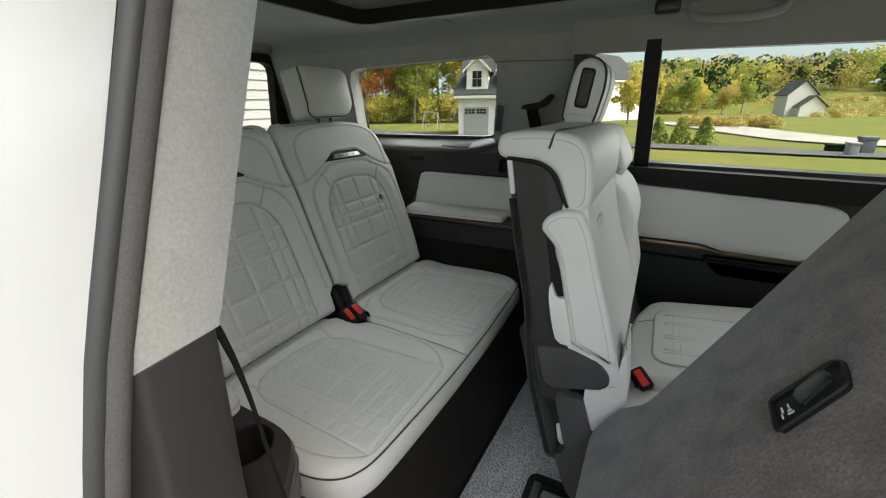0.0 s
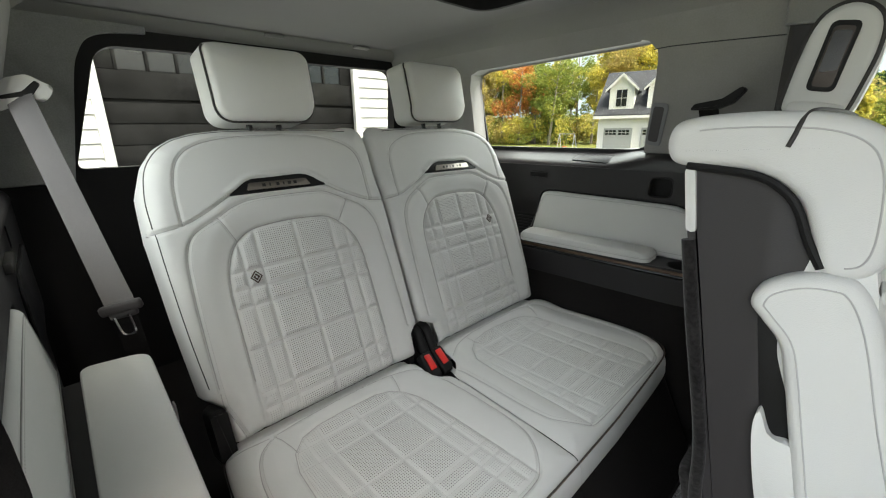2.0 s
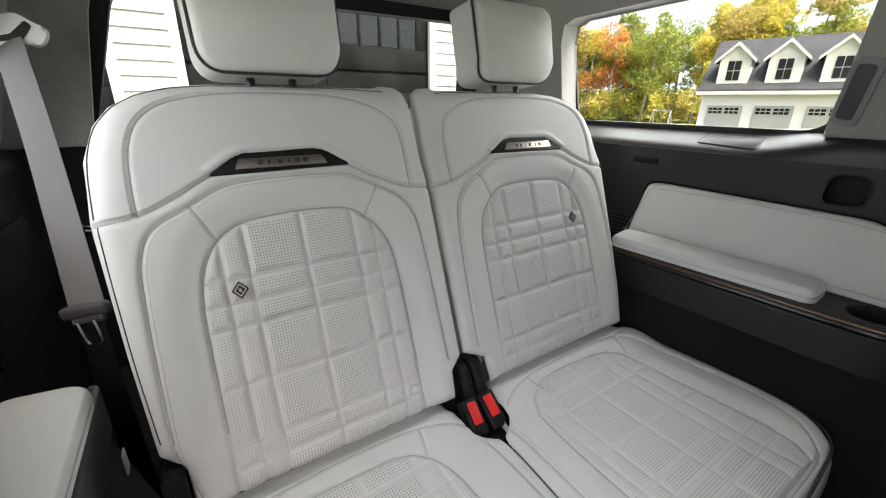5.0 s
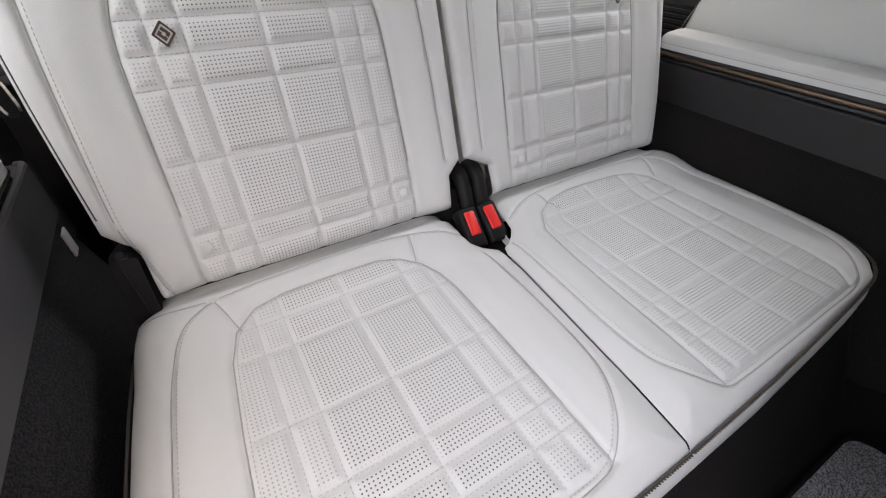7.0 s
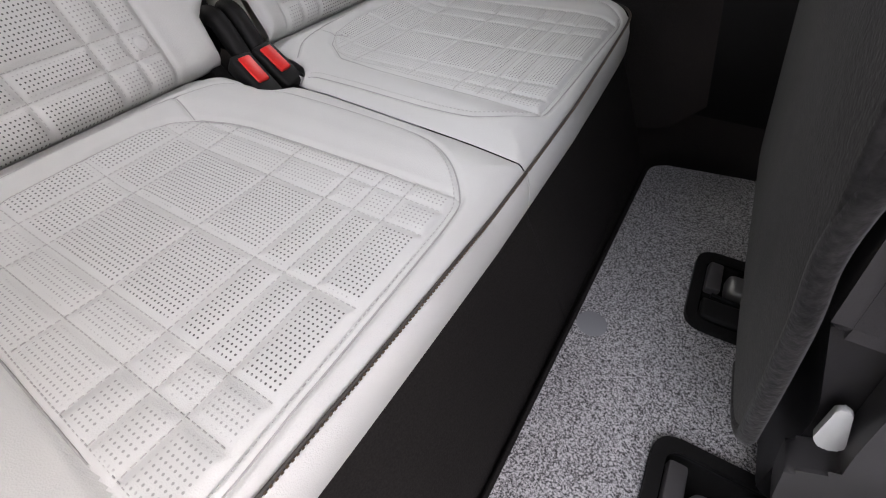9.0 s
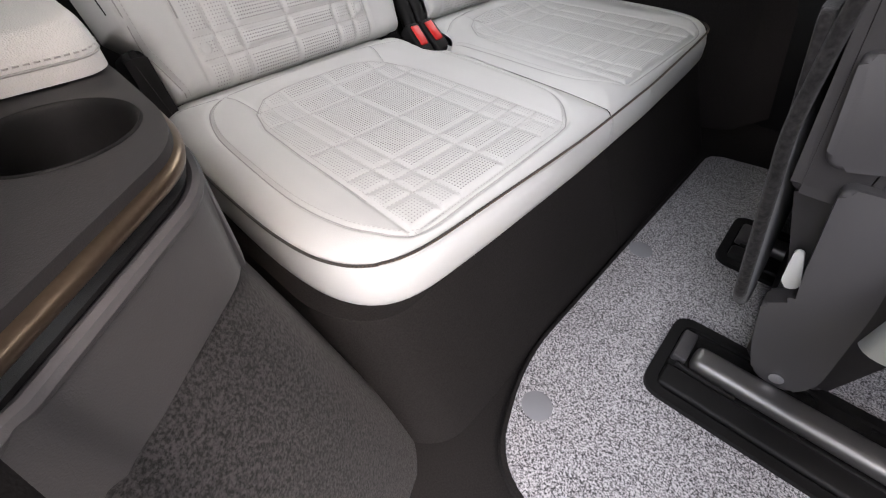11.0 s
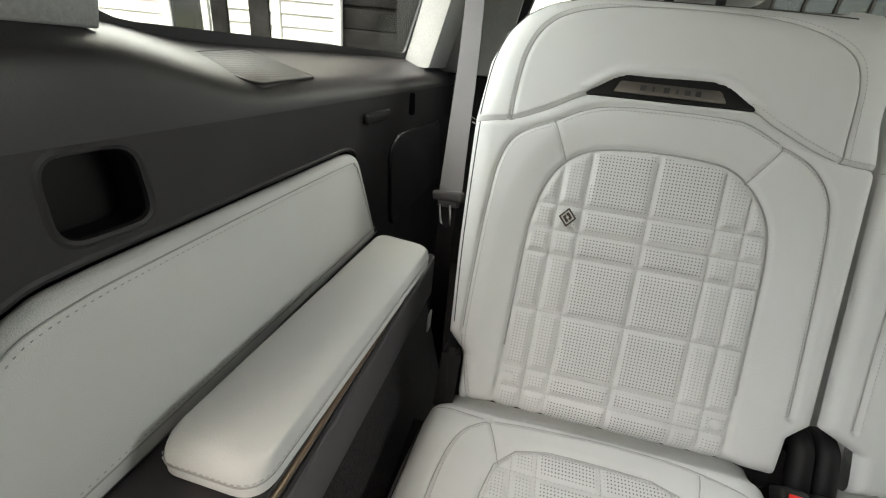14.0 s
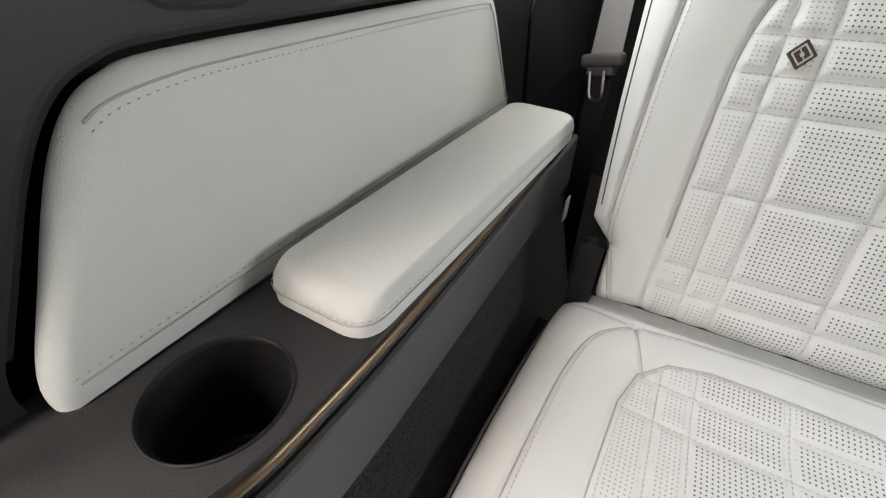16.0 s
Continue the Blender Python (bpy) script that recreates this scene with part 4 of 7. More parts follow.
    for sx, sy in ((1, 1), (-1, -1)):
        bm = bmesh.new()
        tube(bm, [bplace(sx * 0.0006, sy * 0.0012, 0.0024), bplace(sx * 0.0034, sy * 0.0050, 0.0024)], 0.0006, 6)
        part("badge_line", bm, PALEPLASTIC, frame_ob, "thin pale line")
    for a in (0.421, 0.1235):
        hb2 = float(back_height(np.array(a), np.array(0.004)))
        bm = bmesh.new()
        n = 20
        rows = [[bm.verts.new(pos(np.array(a + r * math.cos(2 * math.pi * j / n)), np.array(0.004 + r * math.sin(2 * math.pi * j / n)), np.array(hb2 + hh))) for j in range(n)] for r, hh in ((0.0088, -0.002), (0.0086, 0.0012), (0.0070, 0.0026), (0.004, 0.0032))]
        for r0, r1 in zip(rows, rows[1:]):
            for j in range(n):
                bm.faces.new((r0[j], r0[(j + 1) % n], r1[(j + 1) % n], r1[j]))
        bm.faces.new(rows[-1])
        part("button", bm, LEATHER, frame_ob, "leather-covered button")
    # hinge covers at the foot of the backrest
    for a0, a1, tp in ((0.499, 0.530, 0.026), (0.030, 0.050, -0.012)) if s < 0 else ((0.030, 0.050, -0.012),):
        bm = bmesh.new()
        q = rounded([(a0, -0.085), (a1, -0.085), (a1, tp), (a0, tp)], 0.012)
        prism(bm, q, lambda a, b, c: tuple(pos(np.array(a), np.array(b), np.array(c))), -0.09, -0.012 if a0 > 0.4 else -0.022, 0.010, 3)
        part("hinge_cover", bm, PLASTIC, frame_ob, "black plastic hinge cover")
    # ---------------- headrest
    hy, hh = (0.259, 0.081) if s < 0 else (0.287, 0.086)
    hm = Matrix.Translation((-0.735, s * hy, 0.978 if s < 0 else 0.986)) @ Matrix.Rotation(radians(-9), 4, "Y")
    front = rounded([(-0.115, hh), (0.115, hh), (0.112, -hh), (-0.112, -hh)], [0.026, 0.026, 0.044, 0.044], 8)
    fp = lambda a, b, c: tuple(hm @ Vector((c - 0.020 * (b / 0.078) ** 2 - 0.12 * (a * a) / 0.12, s * a, b)))
    bm = bmesh.new()
    sidep = [(a * 1.035, b * 1.03) for a, b in front]
    pillow(bm, sidep, fp, 0.040, -0.055, 0.022, 0.0)
    head = part("headrest", bm, LEATHER, seat)
    bm = bmesh.new()
    pillow(bm, front, fp, 0.0, 0.058, 0.012, 0.004)
    part("front_pad", bm, LEATHER, head)
    bm = bmesh.new()
    tube(bm, [fp(a * 1.024, b * 1.024, 0.0440) for a, b in front[13:] + front[:5]], 0.0024, 8)
    part("piping", bm, PIPING, head, "black piping")
    for a in (-0.035, 0.035):
        bm = bmesh.new()
        tube(bm, [(-0.745, s * (hy + a), 0.91), (-0.735, s * (hy + a), 0.86)], 0.007, 10)
        part("post", bm, GLOSSBLACK, head, "black steel post")
    # ---------------- cushion
    C_OUT_X = np.array((-0.505, -0.46, -0.38, -0.28, -0.17, -0.10, -0.06, -0.035, -0.020, -0.011, -0.006, -0.001, 0.004))
    C_OUT_M = np.array((0.515, 0.530, 0.540, 0.546, 0.548, 0.542, 0.529, 0.510, 0.487, 0.455, 0.40, 0.28, 0.12))
    c_out = np.array(smooth_line(np.stack([C_OUT_X, C_OUT_M], -1), 3))
    C_OUT_X, C_OUT_M = c_out[:, 0], c_out[:, 1]
    C_IN_X = np.array((-0.505, -0.425, -0.40, -0.385, -0.368, -0.35, 0.004))
    C_IN_M = np.array((0.050, 0.050, 0.046, 0.034, 0.010, 0.0075, 0.0345)) if s < 0 else np.array((0.044, 0.044, 0.040, 0.028, 0.003, -0.0035, -0.0305))
    if s < 0:
        C_INSERT = np.array([(0.450, -0.030), (0.446, -0.12), (0.441, -0.25), (0.434, -0.35), (0.421, -0.394), (0.392, -0.420), (0.350, -0.430), (0.30, -0.431), (0.25, -0.430), (0.205, -0.428), (0.172, -0.417), (0.145, -0.395), (0.128, -0.365), (0.122, -0.33), (0.120, -0.24), (0.119, -0.12), (0.118, -0.030)])
        C_GRID_M = (0.397, 0.362, 0.275, 0.182, 0.146)
        ring_in = [(0.44, -0.0245), (0.35, -0.0215), (0.28, -0.021), (0.20, -0.0215), (0.15, -0.023), (0.120, -0.029), (0.086, -0.055), (0.058, -0.092), (0.043, -0.13), (0.037, -0.19), (0.036, -0.28), (0.040, -0.37)]
        ring_out = [(0.437, -0.455), (0.476, -0.422), (0.496, -0.365), (0.505, -0.26), (0.508, -0.17), (0.500, -0.105), (0.482, -0.060)]
    else:
        C_INSERT = np.array([(0.402, -0.020), (0.424, -0.050), (0.430, -0.10), (0.424, -0.21), (0.417, -0.36), (0.402, -0.402), (0.372, -0.424), (0.33, -0.434), (0.26, -0.440), (0.203, -0.441), (0.150, -0.430), (0.115, -0.408), (0.092, -0.370), (0.083, -0.29), (0.078, -0.20), (0.074, -0.10), (0.072, -0.022)])
        C_GRID_M = (0.370, 0.333, 0.2395, 0.141, 0.1025)
        ring_in = [(0.41, -0.0155), (0.3, -0.0145), (0.2, -0.0140), (0.1, -0.0150), (0.070, -0.020), (0.045, -0.045), (0.025, -0.075), (0.016, -0.10), (0.0135, -0.16), (0.018, -0.27), (0.020, -0.37)]
        ring_out = [(0.437, -0.455), (0.476, -0.415), (0.492, -0.34), (0.503, -0.23), (0.502, -0.14), (0.487, -0.075), (0.447, -0.030)]
    C_GRID_X = (-0.390, -0.343, -0.236, -0.153, -0.116, -0.080)
    C_RING = smooth_line(ring_out + ring_in, 8)
    C_REAR = smooth_line([(0.52, -0.462), (0.437, -0.455), (0.37, -0.462), (0.27, -0.468), (0.17, -0.462), (0.10, -0.445), (0.05, -0.420)], 8)
    C_RAYS = [np.array([(0.437, -0.455), (0.415, -0.396)]), np.array([(0.137, -0.452), (0.150, -0.404)])]

    def cush_height(m_, x_):
        m_, x_ = np.asarray(m_, float), np.asarray(x_, float)
        outer = np.vstack([np.stack([C_OUT_M, C_OUT_X], -1), [(C_IN_M[-1], 0.0045)]])
        d_out = poly_dist(m_, x_, outer, False)
        d_in = poly_dist(m_, x_, np.stack([C_IN_M, C_IN_X], -1), False)
        d = np.minimum(d_out, d_in)
        R_ = 0.024
        rolled = lambda q: R_ - np.sqrt(np.maximum(R_ * R_ - (R_ - np.clip(q, 0, R_)) ** 2, 0))
        z = 0.264 - np.maximum(0.55 * rolled(d_out), (0.14 + 0.2 * ramp_to(-x_, 0.30, 0.37)) * rolled(d_in))
        z = z - 0.4 * np.clip(x_ + 0.10, 0, 1) ** 2 + 0.012 * ramp_to(-x_, 0.36, 0.44) - 0.013 * ramp_to(-x_, 0.458, 0.492)
        di_ = poly_dist(m_, x_, C_INSERT)
        in_ = inside(m_, x_, C_INSERT)
        z = z + np.where(in_, -0.004 * ramp_to(di_, 0, 0.08), 0.006 * ramp_to(di_, 0, 0.04) * ramp_to(d, 0.0, 0.04))
        gr = lambda q, dep, w: -dep * np.exp(-(q / w) ** 2)
        z = z + gr(di_, 0.0040, 0.0038)
        g_ = np.full(m_.shape, 1.0)
        for a_ in C_GRID_M:
            g_ = np.minimum(g_, np.abs(m_ - a_))
        for a_ in C_GRID_X:
            g_ = np.minimum(g_, np.abs(x_ - a_))
        z = z + np.where(in_, 0.0026 * (1 - np.exp(-(np.minimum(g_, di_) / 0.0060) ** 2)) - 0.0012 * ramp_to(di_, 0, 0.006), 0)
        for ln_, dep, w in ((C_RING, 0.0035, 0.0035), (C_REAR, 0.003, 0.0035), *((r_, 0.003, 0.003) for r_ in C_RAYS)):
            z = z + gr(poly_dist(m_, x_, ln_, False), dep, w)
        return z

    cpos = lambda m_, x_, h_: np.stack([np.asarray(x_, float), s * (1.05 if s > 0 else 1.0) * np.asarray(m_, float), np.asarray(h_, float)], -1)
    nx = 190
    x = np.repeat(np.concatenate([np.linspace(-0.505, -0.05, 150), np.linspace(-0.05, 0.004, 41)[1:]])[:, None], nu, 1)
    lo, hi = np.interp(x, C_IN_X, C_IN_M), np.interp(x, C_OUT_X, C_OUT_M)
    m = lo + (hi - lo) * np.linspace(0, 1, nu)[None, :]
    z = cush_height(m, x)
    cm, cx = (m[:-1, :-1] + m[1:, 1:]) / 2, (x[:-1, :-1] + x[1:, 1:]) / 2
    ins = inside(cm, cx, C_INSERT)
    perf = perf_mask(m, x, C_GRID_M, C_GRID_X, poly_dist(m, x, C_INSERT), C_GRID_M[3], C_GRID_M[1]) * inside(m, x, C_INSERT)
    co, cushion = sheet_parts(seat, cpos, m, x, z, [("cushion", ~ins, LEATHER, ""), ("quilted_insert", ins, PERF, "perforated quilted leather insert")], perf, s < 0)
    ring = co[rim(nx, nu)]
    bm = bmesh.new()
    rows = [[bm.verts.new(q) for q in ring]]
    mid = np.array((-0.25, s * 0.28, 0))
    for zz, grow, push in ((0.2465, 1.001, 0.004), (0.228, 1.003, 0.009), (0.203, 1.003, 0.011), (0.190, 1.0, 0.006), (0.184, 0.985, 0.002)):
        q = mid + (ring - mid) * grow
        q[:, 0] += push * ramp_to(ring[:, 0], -0.12, -0.01)
        q[:, 2] = np.minimum(ring[:, 2], zz)
        split = -0.003 - 0.030 * (q[:, 0] + 0.36) / 0.36
        q[:, 1] = np.maximum(q[:, 1], split + 0.001) if s > 0 else np.minimum(q[:, 1], split - 0.001)
        rows.append([bm.verts.new(p) for p in q])
    for a, b in zip(rows, rows[1:]):
        for j in range(len(a)):
            bm.faces.new((a[j], a[(j + 1) % len(a)], b[(j + 1) % len(a)], b[j]))
    bm.faces.new(rows[-1])
    part("front_panel", bm, LEATHER, cushion, smooth=70)
    csurf = lambda a, b, lift: cpos(a, b, cush_height(a, b) + lift)
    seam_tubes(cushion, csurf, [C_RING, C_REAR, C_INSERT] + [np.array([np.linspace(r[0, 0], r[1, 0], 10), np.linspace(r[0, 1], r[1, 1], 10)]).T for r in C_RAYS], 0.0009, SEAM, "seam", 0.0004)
    # zip along the front and outer edge
    zl = np.array([(mm, xx) for xx, mm in zip(C_OUT_X, C_OUT_M)])
    zl = smooth_line(np.vstack([zl[1:], [(C_IN_M[-1], 0.0045)]]), 2)
    zp = cpos(zl[:, 0], zl[:, 1], 0.2500 + 0.006 * ramp_to(zl[:, 0], 0.1, 0.42)) + np.stack([0.002 + 0 * zl[:, 0], s * 0.002 * (zl[:, 0] > 0.5), 0 * zl[:, 0]], -1)
    bm = bmesh.new()
    tube(bm, zp, 0.0018, 8)
    part("zip", bm, ZIP, cushion, "dark brown zip along the edge")
    bm = bmesh.new()
    stitch_row(bm, zp + np.array((0.0019, s * 0.0, 0.0006)), (1, 0, 0.4), 0.0042, 0.0024, 0.0010)
    tagged(part("zip_teeth", bm, BRONZE, cushion, "small bronze zip teeth"), kind="stuff")
    bm = bmesh.new()
    for ln, off in ((C_RING, 0.006), (C_INSERT, -0.006)):
        q = offset_line(smooth_line(ln, 3), off)
        stitch_row(bm, csurf(q[:, 0], q[:, 1], 0.0003), (0, 0, 1))
    for a in C_GRID_M:
        xx = np.linspace(-0.42, -0.03, 120)
        mm = np.full(xx.shape, a)
        ok = inside(mm, xx, C_INSERT) & (poly_dist(mm, xx, C_INSERT) > 0.004)
        stitch_row(bm, csurf(mm[ok], xx[ok], 0.0004), (0, 0, 1), 0.0060, 0.004)
    for a in C_GRID_X:
        mm = np.linspace(0.07, 0.45, 110)
        xx = np.full(mm.shape, a)
        ok = inside(mm, xx, C_INSERT) & (poly_dist(mm, xx, C_INSERT) > 0.004)
        stitch_row(bm, csurf(mm[ok], xx[ok], 0.0004), (0, 0, 1), 0.0060, 0.004)
    tagged(part("stitching", bm, THREAD, cushion, "pale grey stitching"), kind="stuff")
    # felt-covered base under the cushion
    bm = bmesh.new()
    prism(bm, rounded([(-0.5, 0.0005), (0.004, 0.0005), (0.0, 0.50), (-0.07, 0.545), (-0.5, 0.545)], [0, 0, 0.06, 0.05, 0]), lambda a, b, c: (a + 0.09 * max(0, 0.12 - c) / 0.12 * (a > -0.1), s * b * (1.05 if s > 0 else 1.0) - 0.02, c), 0.001, 0.192)
    part("base", bm, SKIRT, seat, "black felt-covered seat base")
    return seat


B_IN_M[:2] = (0.036, 0.031)
seat_third_row(-1, "pale grey leather third-row seat with plaid-quilted insert and badge")
B_IN_M[:2] = (0.060, 0.054)
B_OUT_M[:3] = (0.508, 0.521, 0.526)
seat_third_row(1, "pale grey leather third-row seat with plaid-quilted insert, beyond the belt buckles")

# ---- along the third row: armrests, cup holders, belts ----
def deck_outline(s, dx):
    return [(-0.640 + dx, 0.600), (-0.16 + dx, 0.604), (-0.065 + dx, 0.609), (-0.025 + dx, 0.622), (0.058 + dx, 0.730), (0.08 + dx, 0.752), (-0.640 + dx, 0.752)]


def side_console(s, dx, dz, label):
    con = thing("side_console", (-0.3 + dx, s * 0.68, 0.0), label, "side console", "side consoles")
    Q = lambda a, b, c: (a, s * b, c + dz)
    out = rounded(deck_outline(s, dx), [0.01, 0.03, 0.04, 0.035, 0.02, 0.0, 0.0])
    cup = [(-0.087 + dx + 0.0425 * math.cos(t), 0.6605 + 0.0425 * math.sin(t)) for t in np.linspace(0, 2 * math.pi, 40, endpoint=False)]
    bm = bmesh.new()
    holed(bm, out, [cup], Q, 0.434, 0.4455)
    deck = part("deck", bm, DECK, con)
    bm = bmesh.new()
    rows = lathe(bm, [(0.0445, 0.0), (0.0441, 0.0010), (0.0432, 0.0013), (0.0422, 0.0006), (0.0410, -0.003), (0.0400, -0.010), (0.0385, -0.086), (0.035, -0.092), (0.0001, -0.093)], (-0.087 + dx, s * 0.6605, 0.4455 + dz), 40)
    part("cup_holder", bm, PLASTIC, con, "round cup holder well")
    bm = bmesh.new()
    lathe(bm, [(0.025, -0.093), (0.025, -0.062), (0.0235, -0.060), (0.022, -0.062), (0.022, -0.093)], (-0.075 + dx, s * 0.651, 0.4455 + dz), 32)
    part("inner_ring", bm, DECK, con, "small ring inside the cup holder")
    # bronze strip along the deck's edge
    edge = [(a, b) for a, b in out if b < 0.735]
    bm = bmesh.new()
    tube(bm, [Q(a, b + 0.002, 0.4340) for a, b in edge], 0.0058, 10)
    part("bronze_strip", bm, BRONZE, con, "brushed bronze strip")
    # black bead put in for the shade of the channel under the bronze
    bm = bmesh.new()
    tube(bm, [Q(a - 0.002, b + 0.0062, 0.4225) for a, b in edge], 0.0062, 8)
    part("shadow_strip", bm, GLOSSBLACK, con, "black strip put in for the shade below the bronze")
    # grey band and carpeted flank; on the left, darker materials carry its shade
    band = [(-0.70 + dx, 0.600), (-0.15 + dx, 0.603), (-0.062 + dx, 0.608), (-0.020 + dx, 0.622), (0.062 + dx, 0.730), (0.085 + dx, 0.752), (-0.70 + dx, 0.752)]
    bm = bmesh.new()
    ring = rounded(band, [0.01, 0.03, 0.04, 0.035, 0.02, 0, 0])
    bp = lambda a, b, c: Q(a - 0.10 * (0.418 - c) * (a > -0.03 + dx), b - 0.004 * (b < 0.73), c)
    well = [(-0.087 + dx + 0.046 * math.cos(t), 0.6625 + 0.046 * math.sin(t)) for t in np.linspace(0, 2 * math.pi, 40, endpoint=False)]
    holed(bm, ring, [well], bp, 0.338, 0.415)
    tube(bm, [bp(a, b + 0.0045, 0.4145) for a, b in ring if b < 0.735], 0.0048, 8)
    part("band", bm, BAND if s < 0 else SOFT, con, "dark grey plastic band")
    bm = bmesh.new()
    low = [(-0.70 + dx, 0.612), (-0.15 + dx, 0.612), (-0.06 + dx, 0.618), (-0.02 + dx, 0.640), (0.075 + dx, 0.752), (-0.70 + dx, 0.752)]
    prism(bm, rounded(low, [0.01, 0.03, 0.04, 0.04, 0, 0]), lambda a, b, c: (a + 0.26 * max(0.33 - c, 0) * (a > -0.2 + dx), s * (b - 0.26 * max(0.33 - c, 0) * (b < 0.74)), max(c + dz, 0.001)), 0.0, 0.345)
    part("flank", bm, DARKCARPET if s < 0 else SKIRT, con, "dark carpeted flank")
    return con


def armrest(s, dx, dz, label):
    Q = lambda a, b, c: (a, s * b, c + dz)
    top = rounded([(-0.156 + dx, 0.604), (-0.158 + dx, 0.698), (-0.640 + dx, 0.690), (-0.622 + dx, 0.586)], [0.026, 0.018, 0.025, 0.035], 8)
    bm = bmesh.new()
    pillow(bm, top, Q, 0.447, 0.478, 0.019, 0.003, 8)
    arm = tagged(mesh_object("armrest", bm, LEATHER), label, "armrest", "armrests")
    mid = np.array(top).mean(0)
    bm = bmesh.new()
    low = [(a, b) for a, b in top] + [top[0]]
    stitch_row(bm, [Q(*(mid + (np.array(p) - mid) * 1.004), 0.4625) for p in low], lambda c: Vector((c.x - (-0.38 + dx), (c.y - s * 0.64) * 4, 0.0)))
    tagged(part("stitching", bm, THREAD, arm, "pale grey stitching"), kind="stuff")
    bm = bmesh.new()
    tube(bm, [Q(*(mid + (np.array(p) - mid) * 1.0015), 0.4585) for p in top], 0.0009, 6, closed=True)
    part("seam", bm, SEAM, arm)
    return arm


def wall_pad(s, dx, dz, label):
    y0, y1 = 0.742, 0.722
    P = lambda a, b, c: (a, s * (c + 0.10 * max(b - 0.46, 0)), b + dz)
    pts = pad_outline(s, dx)
    bm = bmesh.new()
    rings = [[bm.verts.new(P(a, b, c)) for a, b in grown(pts, -q)] for q, c in ((0.014, 0.752), (0.009, 0.742), (0.0035, 0.7365), (0.0008, 0.7325), (0.0, 0.7295), (0.0006, 0.7265), (0.0022, 0.7235), (0.0048, 0.7210), (0.0085, 0.7190), (0.0125, 0.7182))]
    for r0, r1 in zip(rings, rings[1:]):
        for i in range(len(r0)):
            bm.faces.new((r0[i], r0[(i + 1) % len(r0)], r1[(i + 1) % len(r0)], r1[i]))
    bm.faces.new(rings[0][::-1])
    bm.faces.new(rings[-1])
    pad = tagged(mesh_object("wall_pad", bm, LEATHER), label, "wall panel", "padded wall panels")
    top = smooth_line([(-0.1125, 0.5865), (-0.128, 0.5935), (-0.16, 0.5985), (-0.21, 0.601), (-0.40, 0.6035), (-0.59, 0.603), (-0.615, 0.597), (-0.626, 0.583), (-0.644, 0.535), (-0.666, 0.473), (-0.655, 0.4635), (-0.40, 0.4625), (-0.2, 0.4620), (-0.048, 0.460)], 10)
    f = lambda q, c: [P(a + dx, b, c) for a, b in q]
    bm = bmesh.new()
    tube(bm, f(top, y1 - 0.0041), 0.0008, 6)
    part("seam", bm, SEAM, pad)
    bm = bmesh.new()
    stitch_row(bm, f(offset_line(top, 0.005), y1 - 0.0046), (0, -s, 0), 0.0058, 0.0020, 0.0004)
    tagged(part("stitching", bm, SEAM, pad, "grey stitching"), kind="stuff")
    return pad


